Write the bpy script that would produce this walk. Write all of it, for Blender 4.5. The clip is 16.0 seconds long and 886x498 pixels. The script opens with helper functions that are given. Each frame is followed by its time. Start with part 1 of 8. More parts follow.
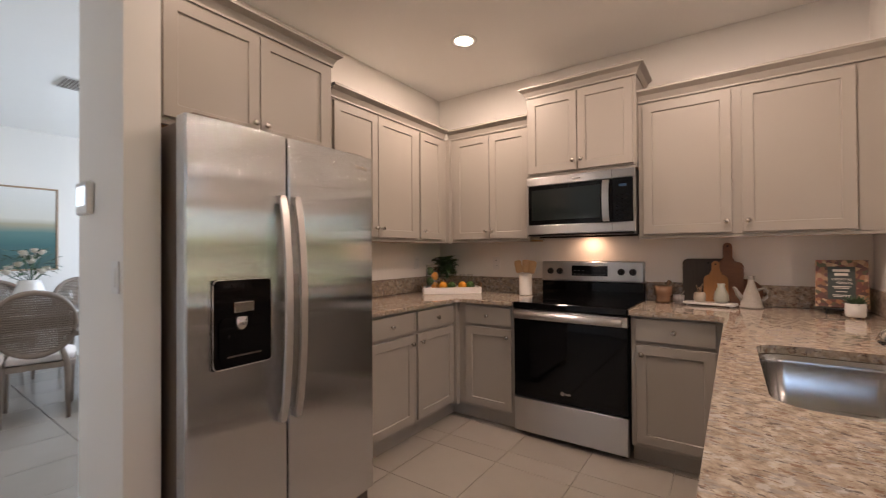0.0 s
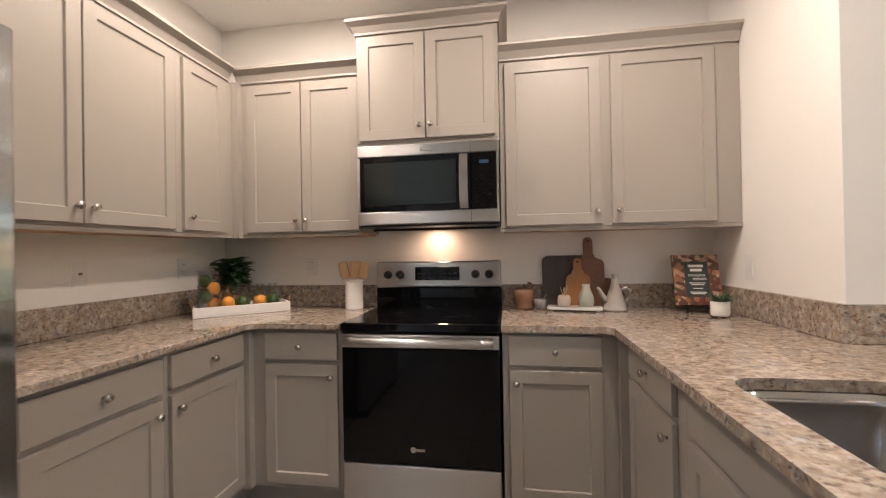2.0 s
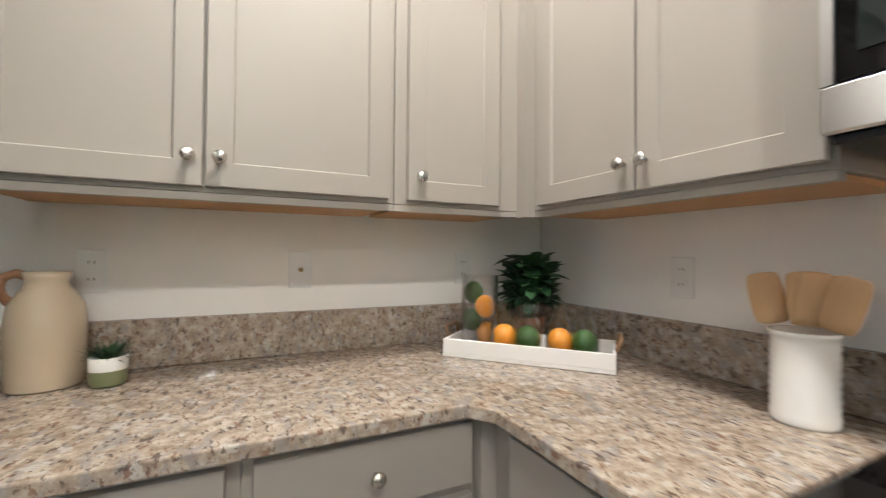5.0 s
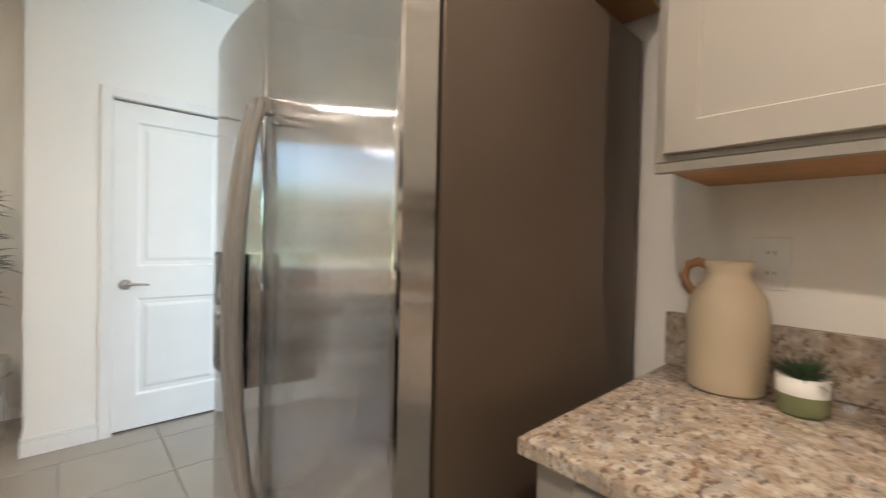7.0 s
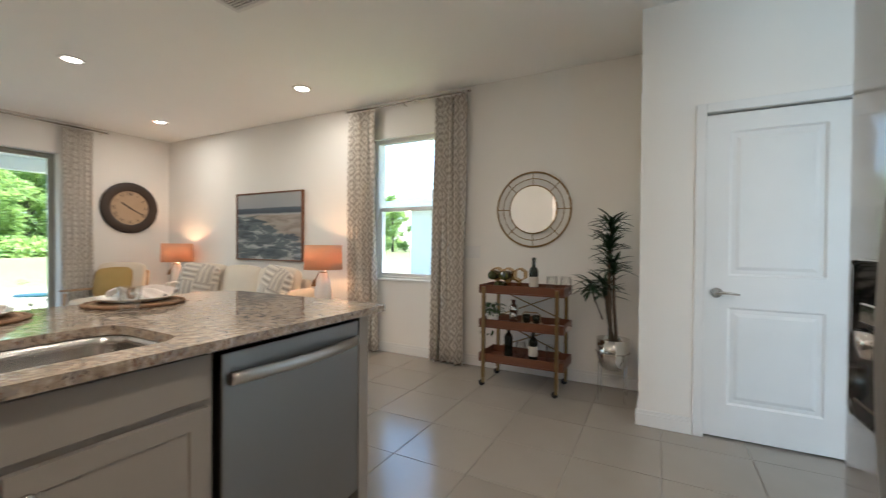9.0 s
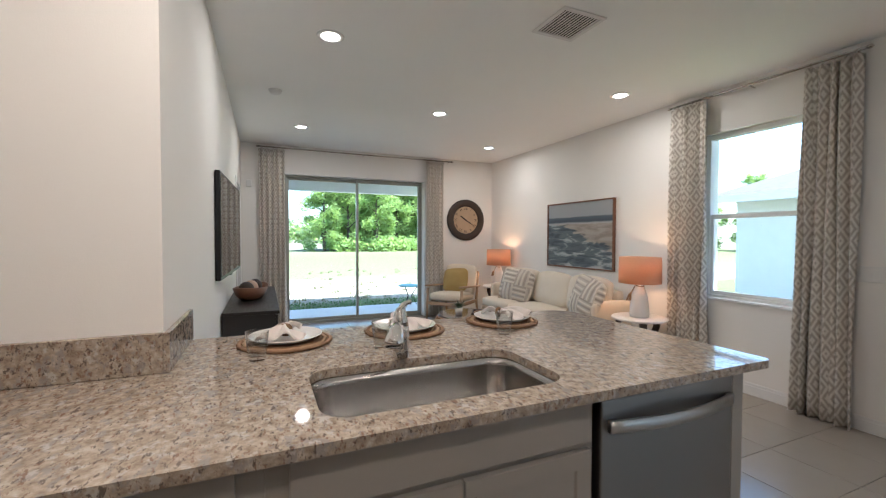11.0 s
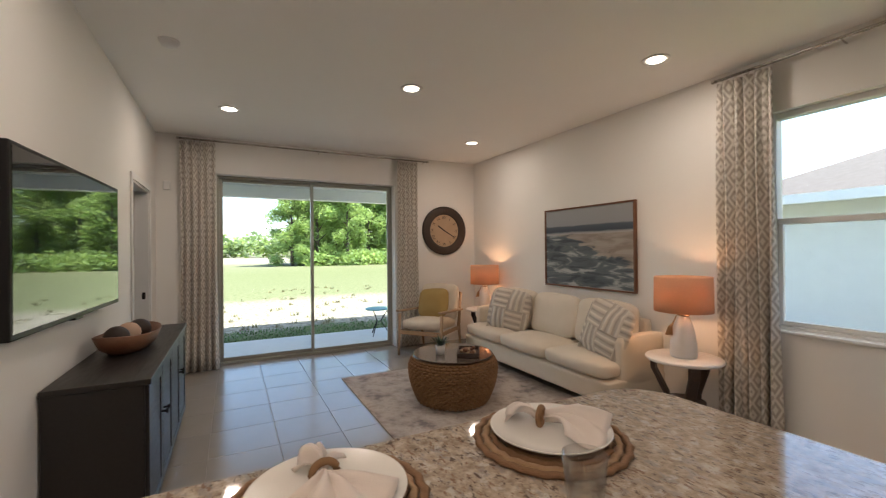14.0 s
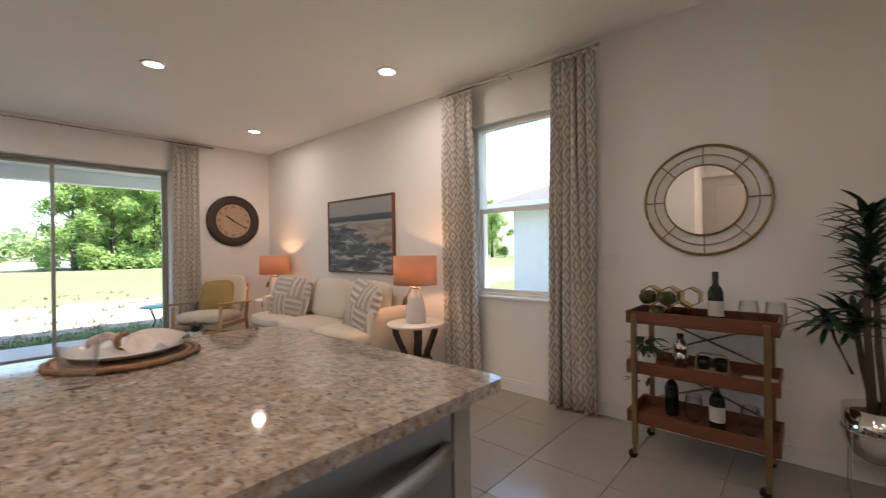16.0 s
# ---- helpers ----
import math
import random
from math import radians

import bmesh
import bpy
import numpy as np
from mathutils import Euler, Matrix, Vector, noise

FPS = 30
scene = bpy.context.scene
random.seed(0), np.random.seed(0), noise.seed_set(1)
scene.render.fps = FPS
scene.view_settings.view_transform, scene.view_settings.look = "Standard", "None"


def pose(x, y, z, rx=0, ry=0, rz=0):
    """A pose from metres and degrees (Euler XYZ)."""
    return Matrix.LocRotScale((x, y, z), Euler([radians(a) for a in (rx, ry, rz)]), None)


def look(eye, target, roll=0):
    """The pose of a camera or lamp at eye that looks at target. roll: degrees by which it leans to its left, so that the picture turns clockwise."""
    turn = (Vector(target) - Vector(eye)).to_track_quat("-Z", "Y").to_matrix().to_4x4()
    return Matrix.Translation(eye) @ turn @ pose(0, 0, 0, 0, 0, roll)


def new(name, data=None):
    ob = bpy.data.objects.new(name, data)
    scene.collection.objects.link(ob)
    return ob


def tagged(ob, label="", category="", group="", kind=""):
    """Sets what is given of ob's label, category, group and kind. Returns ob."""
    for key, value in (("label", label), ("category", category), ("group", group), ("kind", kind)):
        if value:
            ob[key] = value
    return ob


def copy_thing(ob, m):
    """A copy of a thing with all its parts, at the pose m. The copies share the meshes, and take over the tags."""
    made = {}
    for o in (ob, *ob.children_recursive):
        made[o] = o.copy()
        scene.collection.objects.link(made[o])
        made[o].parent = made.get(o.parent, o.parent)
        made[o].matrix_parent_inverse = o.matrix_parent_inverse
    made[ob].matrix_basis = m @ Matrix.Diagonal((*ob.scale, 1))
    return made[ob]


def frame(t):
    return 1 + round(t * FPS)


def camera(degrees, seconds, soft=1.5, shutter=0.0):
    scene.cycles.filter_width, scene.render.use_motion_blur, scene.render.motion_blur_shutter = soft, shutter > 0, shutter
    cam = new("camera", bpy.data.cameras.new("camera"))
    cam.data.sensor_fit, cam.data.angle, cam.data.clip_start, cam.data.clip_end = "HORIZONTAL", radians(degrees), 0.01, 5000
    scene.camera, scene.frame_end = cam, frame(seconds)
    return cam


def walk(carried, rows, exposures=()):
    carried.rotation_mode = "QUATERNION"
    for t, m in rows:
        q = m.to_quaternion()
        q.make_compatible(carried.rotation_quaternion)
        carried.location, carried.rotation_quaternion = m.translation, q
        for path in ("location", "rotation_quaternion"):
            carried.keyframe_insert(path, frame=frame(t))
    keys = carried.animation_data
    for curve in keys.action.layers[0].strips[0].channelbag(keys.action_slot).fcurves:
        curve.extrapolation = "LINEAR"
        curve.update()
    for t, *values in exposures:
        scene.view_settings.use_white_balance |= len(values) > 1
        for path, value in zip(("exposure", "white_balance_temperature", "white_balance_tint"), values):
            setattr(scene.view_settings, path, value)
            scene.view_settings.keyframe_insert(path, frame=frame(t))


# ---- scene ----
cam = camera(94.4, 16.0, soft=1.15, shutter=0.28)
PATH = [
    (0, (0.31, 0.491, 1.286), (-0.836, 2.13, 1.305), -0.4),
    (0.5, (0.133, 0.612, 1.272), (-0.737, 2.413, 1.293), -0.7),
    (1, (-0.021, 0.831, 1.286), (-0.652, 2.729, 1.309), -0.8),
    (1.5, (-0.158, 1.058, 1.278), (-0.589, 3.011, 1.298), -1.0),
    (2, (-0.156, 1.302, 1.269), (-0.47, 3.277, 1.283), -1.0),
    (2.5, (-0.136, 1.627, 1.283), (-0.444, 3.603, 1.286), -1.0),
    (3, (-0.191, 1.943, 1.28), (-0.64, 3.892, 1.281), -0.8),
    (3.2, (-0.232, 2.045, 1.27), (-0.775, 3.97, 1.274), -0.7),
    (5.5, (-0.775, 2.745, 1.237), (-2.756, 3.015, 1.288), 0.9),
    (6, (-0.858, 2.679, 1.213), (-2.823, 2.311, 1.278), 1.6),
    (6.5, (-0.912, 2.557, 1.229), (-2.679, 1.62, 1.228), 1.7),
    (7, (-0.919, 2.513, 1.23), (-2.268, 1.036, 1.194), 1.3),
    (7.5, (-0.873, 2.447, 1.235), (-1.667, 0.613, 1.188), 1.0),
    (8, (-0.873, 2.381, 1.199), (-1.012, 0.386, 1.167), 0.6),
    (8.5, (-0.868, 2.375, 1.204), (-0.436, 0.423, 1.172), 0.5),
    (9, (-0.859, 2.422, 1.217), (0.075, 0.654, 1.191), 0.4),
    (9.5, (-0.827, 2.516, 1.253), (0.488, 1.009, 1.225), 0.2),
    (10, (-0.789, 2.574, 1.303), (0.795, 1.353, 1.277), 0.1),
    (10.2, (-0.774, 2.61, 1.321), (0.887, 1.497, 1.288), 0.3),
    (12.3, (-0.141, 2.395, 1.433), (1.757, 1.766, 1.403), -0.5),
    (12.5, (-0.03, 2.332, 1.414), (1.868, 1.704, 1.394), -0.3),
    (13, (0.239, 2.264, 1.419), (2.123, 1.592, 1.404), -0.3),
    (13.5, (0.422, 2.207, 1.425), (2.268, 1.438, 1.42), -0.3),
    (14, (0.456, 2.134, 1.415), (2.235, 1.219, 1.42), -0.5),
    (14.5, (0.339, 2.053, 1.393), (2.026, 0.98, 1.401), -0.5),
    (15, (0.144, 2.019, 1.356), (1.723, 0.792, 1.366), -0.6),
    (15.5, (-0.121, 1.928, 1.305), (1.341, 0.563, 1.319), -0.8),
    (16, (-0.302, 1.713, 1.252), (1.026, 0.217, 1.252), -0.8),
]
EXPOSURE = [
    (0.0, 2.5, 6300, 17), (0.5, 2.55, 6000, 13), (1.0, 2.6, 5650, 9), (1.5, 2.76, 5600, 7), (2.5, 2.95, 5850, 9), (3.0, 3.0, 5200, 2), (5.5, 3.38, 5000, -3), (6.5, 3.3, 5050, -1),
    (7.0, 3.2, 5800, 3), (7.5, 3.35, 5800, 5), (8.0, 2.98, 5700, 7), (9.0, 2.6, 5600, 2), (9.5, 2.65, 5400, 4), (10.0, 2.62, 5100, 3), (12.5, 2.05, 5650, 7), (14.0, 1.94, 6150, 9), (15.0, 1.93, 6800, 9), (15.5, 2.0, 6600, 11), (16.0, 2.2, 5950, 13),
]
walk(cam, [(t, look(eye, target, roll)) for t, eye, target, roll in PATH], EXPOSURE)

# ---- world, sun, lamps ----
world = bpy.data.worlds.new("world")
scene.world = world
world.use_nodes = True
_w = world.node_tree
_sky = _w.nodes.new("ShaderNodeTexSky")
_sky.sky_type = 'NISHITA'
_sky.sun_disc = False
_sky.sun_elevation = radians(58)
_sky.sun_rotation = radians(215)
_sky.air_density, _sky.dust_density = 1.0, 1.5
_w.links.new(_sky.outputs[0], _w.nodes["Background"].inputs[0])
_w.nodes["Background"].inputs[1].default_value = 0.15

_sun = bpy.data.lights.new("sun", 'SUN')
_sun.energy, _sun.angle, _sun.color = 5.0, radians(0.6), (1.0, 0.95, 0.87)
new("sun", _sun).matrix_world = look((-28, -40, 78), (0, 0, 0))

CEIL = 2.80
XW, YN, XR, YT, XE, YS = -2.06, 3.83, 0.985, 2.91, 6.14, -1.36
WARM = (1.0, 0.815, 0.67)
KITCHEN_WARM = (1.0, 0.755, 0.575)
# last four are unseen, at assumed spots, added to light kitchen and dining room
DOWNLIGHTS = [(2.41, -0.64, 2.16), (5.0, -0.64, 1.84), (3.69, 0.76, 2.0), (4.92, 2.15, 1.84), (2.35, 2.16, 2.0), (-1.23, 2.97, 3.6), (0.22, 2.62, 4.1), (-1.23, 1.4, 0.8), (0.22, 1.4, 0.5), (-3.6, 0.6, 1.6)]


def lamp(name, kind, where, watts, colour, size=0.1, target=None, size_y=None):
    li = bpy.data.lights.new(name, kind)
    li.energy, li.color = watts, colour
    if kind == 'AREA':
        li.shape, li.size = ('RECTANGLE' if size_y else 'DISK'), size
        if size_y:
            li.size_y = size_y
    else:
        li.shadow_soft_size = size
    ob = new(name, li)
    ob.matrix_world = look(where, target) if target else Matrix.Translation(where)
    return ob


for dx, dy, watts in DOWNLIGHTS:
    lamp("downlight_lamp", 'AREA', (dx, dy, CEIL - 0.012), watts, KITCHEN_WARM if -2 < dx < 0.5 else WARM, 0.125, (dx, dy + 0.0001, 0))
lamp("range_lamp", 'AREA', (-0.575, 3.735, 1.4045), 0.14, (1.0, 0.58, 0.34), 0.06, (-0.575, 3.7351, 0))
LAMP_SPOTS = [(2.44, -0.98), (5.44, -1.10)]
for dx, dy in LAMP_SPOTS:
    lamp("bulb_lamp", 'POINT', (dx, dy, 1.06), 1.7, (1.0, 0.55, 0.28), 0.03)
# added lamp, out of view, stands in for sky light at the assumed dining window
lamp("dining_sky_fill", 'AREA', (-4.4, 4.22, 1.6), 18, (0.75, 0.88, 1.0), 1.5, (-4.4, 0, 1.2), 1.4)

# ---- materials ----


def nodes_of(name):
    m = bpy.data.materials.new(name)
    m.use_nodes = True
    t = m.node_tree
    return m, t, t.nodes["Principled BSDF"]


def pbr(name, col, rough=0.5, metal=0.0, col2=None, scale=6.0, bump=0.0, bscale=80.0, stretch=(1, 1, 1), random_v=0.0, rvar=0.08, aniso=0.0, grain=(0, 0, 1), spec=0.5, coat=0.0, trans=0.0, emit=None, estr=0.0, ior=None):
    """One surface: two colours mixed by noise at two scales, uneven gloss, fine bump."""
    m, t, b = nodes_of(name)
    N, L = t.nodes, t.links
    tc = N.new("ShaderNodeTexCoord")
    mp = N.new("ShaderNodeMapping")
    mp.inputs["Scale"].default_value = stretch
    L.new(tc.outputs["Object"], mp.inputs[0])
    n1 = N.new("ShaderNodeTexNoise")
    n1.inputs["Scale"].default_value, n1.inputs["Detail"].default_value = scale, 6
    L.new(mp.outputs[0], n1.inputs["Vector"])
    mix = N.new("ShaderNodeMix")
    mix.data_type = 'RGBA'
    c2 = col2 or tuple(c * 0.9 for c in col)
    mix.inputs["A"].default_value, mix.inputs["B"].default_value = (*col, 1), (*c2, 1)
    L.new(n1.outputs["Fac"], mix.inputs["Factor"])
    out = mix.outputs["Result"]
    if random_v:
        oi = N.new("ShaderNodeObjectInfo")
        mr = N.new("ShaderNodeMapRange")
        mr.inputs["To Min"].default_value, mr.inputs["To Max"].default_value = 1 - random_v, 1 + random_v
        L.new(oi.outputs["Random"], mr.inputs["Value"])
        hsv = N.new("ShaderNodeHueSaturation")
        L.new(mr.outputs[0], hsv.inputs["Value"])
        L.new(out, hsv.inputs["Color"])
        out = hsv.outputs[0]
    L.new(out, b.inputs["Base Color"])
    rr = N.new("ShaderNodeMapRange")
    rr.inputs["To Min"].default_value, rr.inputs["To Max"].default_value = max(0.02, rough - rvar), min(1, rough + rvar)
    L.new(n1.outputs["Fac"], rr.inputs["Value"])
    L.new(rr.outputs[0], b.inputs["Roughness"])
    b.inputs["Metallic"].default_value = metal
    b.inputs["Specular IOR Level"].default_value = spec
    b.inputs["Coat Weight"].default_value = coat
    b.inputs["Transmission Weight"].default_value = trans
    if ior:
        b.inputs["IOR"].default_value = ior
    if aniso:
        b.inputs["Anisotropic"].default_value = aniso
        tg = N.new("ShaderNodeVectorTransform")
        tg.vector_type, tg.convert_from, tg.convert_to = 'VECTOR', 'OBJECT', 'WORLD'
        tg.inputs[0].default_value = grain
        L.new(tg.outputs[0], b.inputs["Tangent"])
    if bump:
        n2 = N.new("ShaderNodeTexNoise")
        n2.inputs["Scale"].default_value, n2.inputs["Detail"].default_value = bscale, 4
        L.new(mp.outputs[0], n2.inputs["Vector"])
        bp = N.new("ShaderNodeBump")
        bp.inputs["Strength"].default_value, bp.inputs["Distance"].default_value = bump, 0.004
        L.new(n2.outputs["Fac"], bp.inputs["Height"])
        L.new(bp.outputs[0], b.inputs["Normal"])
    if emit:
        b.inputs["Emission Color"].default_value, b.inputs["Emission Strength"].default_value = (*emit, 1), estr
    return m


def ramp(t, stops, interp='LINEAR'):
    r = t.nodes.new("ShaderNodeValToRGB")
    r.color_ramp.interpolation = interp
    e = r.color_ramp.elements
    while len(e) < len(stops):
        e.new(0.5)
    for el, (p, c) in zip(e, stops):
        el.position, el.color = p, (*c, 1)
    return r


def math_node(t, op, a, b=None, c=None):
    n = t.nodes.new("ShaderNodeMath")
    n.operation = op
    for i, v in enumerate((a, b, c)):
        if v is None:
            continue
        if isinstance(v, (int, float)):
            n.inputs[i].default_value = v
        else:
            t.links.new(v, n.inputs[i])
    return n.outputs[0]


def granite_material():
    """Tan polished granite: soft grey clouds, brown grains and sharp dark flecks."""
    m, t, b = nodes_of("granite")
    N, L = t.nodes, t.links
    tc = N.new("ShaderNodeTexCoord")

    def field(scale, detail, shift, rough=0.55, squeeze=(1.0, 1.0, 1.0)):
        mp = N.new("ShaderNodeMapping")
        mp.inputs["Location"].default_value = (shift, shift * 1.7, shift * 0.6)
        mp.inputs["Rotation"].default_value = (0.2, 0.3, 0.6 + shift)
        mp.inputs["Scale"].default_value = squeeze
        L.new(tc.outputs["Object"], mp.inputs[0])
        n = N.new("ShaderNodeTexNoise")
        n.inputs["Scale"].default_value, n.inputs["Detail"].default_value, n.inputs["Roughness"].default_value = scale, detail, rough
        L.new(mp.outputs[0], n.inputs["Vector"])
        return n.outputs["Fac"]

    def over(colour, value, mask):
        mx = N.new("ShaderNodeMix")
        mx.data_type = 'RGBA'
        L.new(mask, mx.inputs["Factor"])
        L.new(colour, mx.inputs["A"])
        if isinstance(value, tuple):
            mx.inputs["B"].default_value = (*value, 1)
        else:
            L.new(value, mx.inputs["B"])
        return mx.outputs["Result"]

    def mask(fac, lo, hi, amount=1.0):
        r = ramp(t, [(lo, (0, 0, 0)), (hi, (amount, amount, amount))])
        L.new(fac, r.inputs[0])
        return r.outputs[0]

    base = ramp(t, [(0.34, (0.235, 0.18, 0.135)), (0.50, (0.36, 0.295, 0.228)), (0.66, (0.50, 0.43, 0.35))])
    L.new(field(38, 5, 0.0, 0.65), base.inputs[0])
    col = base.outputs[0]
    col = over(col, (0.27, 0.25, 0.24), mask(field(20, 5, 3.1, 0.6, (1.0, 1.8, 1.2)), 0.53, 0.61, 0.7))
    col = over(col, (0.50, 0.465, 0.42), mask(field(30, 4, 7.7, 0.6), 0.58, 0.64, 0.7))
    col = over(col, (0.20, 0.115, 0.075), mask(field(38, 5, 5.3, 0.62, (1.0, 2.2, 1.3)), 0.575, 0.63, 0.85))
    col = over(col, (0.085, 0.063, 0.053), mask(field(38, 5, 9.9, 0.64, (1.0, 2.2, 1.4)), 0.575, 0.625, 0.8))
    L.new(col, b.inputs["Base Color"])
    b.inputs["Roughness"].default_value = 0.055
    b.inputs["Specular IOR Level"].default_value = 0.5
    return m


def thin_glass():
    """Clear thin glass: see-through, with a sharp sheen that grows towards the rim."""
    m, t, b = nodes_of("clear_glass")
    N, L = t.nodes, t.links
    tr_ = N.new("ShaderNodeBsdfTransparent")
    tr_.inputs[0].default_value = (0.985, 0.99, 0.985, 1)
    gl = N.new("ShaderNodeBsdfGlossy")
    gl.inputs["Roughness"].default_value = 0.02
    lw = N.new("ShaderNodeLayerWeight")
    lw.inputs[0].default_value = 0.5
    fac = math_node(t, 'MULTIPLY_ADD', math_node(t, 'POWER', lw.outputs["Facing"], 2.6), 0.9, 0.032)
    mx = N.new("ShaderNodeMixShader")
    L.new(fac, mx.inputs[0])
    L.new(tr_.outputs[0], mx.inputs[1])
    L.new(gl.outputs[0], mx.inputs[2])
    L.new(mx.outputs[0], N["Material Output"].inputs[0])
    return m


M_WALL = pbr("wall_paint", (0.83, 0.805, 0.765), 0.85, col2=(0.80, 0.775, 0.735), scale=3, bump=0.12, bscale=220)
M_CEIL = pbr("ceiling_paint", (0.93, 0.925, 0.90), 0.92, col2=(0.91, 0.905, 0.88), scale=4, bump=0.5, bscale=110)
M_TRIM = pbr("trim_paint", (0.82, 0.81, 0.79), 0.42, scale=4, bump=0.03)
M_CAB = pbr("cabinet_paint", (0.348, 0.318, 0.280), 0.42, col2=(0.330, 0.302, 0.265), scale=5, bump=0.04, bscale=140)
M_CABIN = pbr("cabinet_underside_wood", (0.50, 0.29, 0.13), 0.6, col2=(0.42, 0.23, 0.10), scale=6, stretch=(1, 12, 6), bump=0.1)
M_GRANITE = granite_material()
M_STEEL = pbr("brushed_steel", (0.56, 0.55, 0.54), 0.30, 1.0, scale=2, rvar=0.03, aniso=0.9)
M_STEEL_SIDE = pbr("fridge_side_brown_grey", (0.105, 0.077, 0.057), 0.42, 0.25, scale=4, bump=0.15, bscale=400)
M_CHROME = pbr("chrome", (0.75, 0.74, 0.72), 0.08, 1.0, rvar=0.03)
M_NICKEL = pbr("brushed_nickel", (0.62, 0.59, 0.55), 0.25, 1.0, rvar=0.06)
M_BLACK = pbr("black_glass", (0.003, 0.003, 0.0035), 0.05, rvar=0.02, spec=0.22)
M_BLACKP = pbr("black_plastic", (0.010, 0.010, 0.011), 0.4, spec=0.3)
M_DKWIN = pbr("dark_window_glass", (0.010, 0.014, 0.014), 0.05, rvar=0.02, spec=0.4)
M_TILE = pbr("floor_tile", (0.33, 0.30, 0.265), 0.20, col2=(0.295, 0.265, 0.23), scale=5, bump=0.05, bscale=40, random_v=0.06, rvar=0.07)
M_GROUT = pbr("grout", (0.36, 0.33, 0.29), 0.9, scale=30, bump=0.3)
M_GLASS = thin_glass()
M_WHITE = pbr("white_plastic", (0.80, 0.79, 0.77), 0.4)
M_CERAM = pbr("white_ceramic", (0.80, 0.78, 0.74), 0.18, bump=0.02)
M_DARKWOOD = pbr("dark_console_wood", (0.022, 0.018, 0.016), 0.40, col2=(0.012, 0.010, 0.009), scale=8, stretch=(1, 8, 8), bump=0.08)
M_WALNUT = pbr("walnut_wood", (0.20, 0.085, 0.040), 0.45, col2=(0.12, 0.05, 0.025), scale=6, stretch=(2, 14, 14), bump=0.08)
M_OAK = pbr("pale_oak_wood", (0.42, 0.29, 0.18), 0.5, col2=(0.33, 0.22, 0.13), scale=6, stretch=(3, 10, 10), bump=0.08)
M_BRASS = pbr("aged_brass", (0.36, 0.255, 0.125), 0.35, 1.0, col2=(0.24, 0.165, 0.08))
M_SOFA = pbr("cream_linen", (0.70, 0.62, 0.51), 0.92, col2=(0.64, 0.56, 0.45), scale=9, bump=0.5, bscale=500)
M_OCHRE = pbr("ochre_cloth", (0.42, 0.29, 0.10), 0.9, col2=(0.36, 0.24, 0.08), scale=9, bump=0.5, bscale=400)
M_WHITECLOTH = pbr("white_linen", (0.76, 0.69, 0.64), 0.9, col2=(0.70, 0.63, 0.58), scale=12, bump=0.5, bscale=400)
M_BLACKMET = pbr("black_iron", (0.02, 0.018, 0.017), 0.45, 0.6)
M_ROPE = pbr("woven_rope", (0.30, 0.175, 0.085), 0.8, col2=(0.20, 0.11, 0.05), scale=30, bump=0.8, bscale=120)
M_SEAGRASS = pbr("braided_seagrass", (0.33, 0.175, 0.072), 0.7, col2=(0.15, 0.072, 0.03), scale=40, bump=0.8, bscale=150)
M_LEAF = pbr("leaf_green", (0.035, 0.085, 0.028), 0.5, col2=(0.02, 0.055, 0.02), scale=20)
M_LEAFDK = pbr("dracaena_leaf", (0.022, 0.062, 0.026), 0.38, col2=(0.012, 0.036, 0.017), scale=20)
M_SHADE = pbr("orange_linen_shade", (0.60, 0.39, 0.27), 0.9, bump=0.5, bscale=300, col2=(0.48, 0.29, 0.19), scale=60, stretch=(1, 1, 4))
_t = M_SHADE.node_tree
_tl = _t.nodes.new("ShaderNodeBsdfTranslucent")
_tl.inputs[0].default_value = (0.88, 0.56, 0.36, 1)
_mx = _t.nodes.new("ShaderNodeMixShader")
_mx.inputs[0].default_value = 0.27
_t.links.new(_t.nodes["Principled BSDF"].outputs[0], _mx.inputs[1])
_t.links.new(_tl.outputs[0], _mx.inputs[2])
_t.links.new(_mx.outputs[0], _t.nodes["Material Output"].inputs[0])
M_GLOW = pbr("downlight_lens", (0.9, 0.85, 0.8), 0.4, emit=(1.0, 0.86, 0.70), estr=2.5)

# ---- mesh helpers ----


def part(name, bm, material, parent=None, label="", smooth=False):
    """Links a bmesh as one mesh object, under a thing or a part."""
    me = bpy.data.meshes.new(name)
    if smooth:
        for f in bm.faces:
            f.smooth = True
    bm.to_mesh(me)
    bm.free()
    me.materials.append(material)
    ob = new(name, me)
    if parent:
        ob.parent = parent
    if label:
        ob["label"] = label
    return ob


def thing(name, label, category, m=None, group="", kind=""):
    e = new(name)
    e.empty_display_size = 0.1
    if m is not None:
        e.matrix_basis = m
    return tagged(e, label, category, group, kind)


def B():
    return bmesh.new()


def box(bm, x0, y0, z0, x1, y1, z1, bevel=0.0, seg=1):
    r = bmesh.ops.create_cube(bm, size=1)
    vs = r["verts"]
    for v in vs:
        v.co = Vector(((x0 + x1) / 2 + v.co.x * (x1 - x0), (y0 + y1) / 2 + v.co.y * (y1 - y0), (z0 + z1) / 2 + v.co.z * (z1 - z0)))
    if bevel:
        es = list({e for v in vs for e in v.link_edges})
        bmesh.ops.bevel(bm, geom=es, offset=bevel, segments=seg, affect='EDGES', profile=0.5)
    return bm


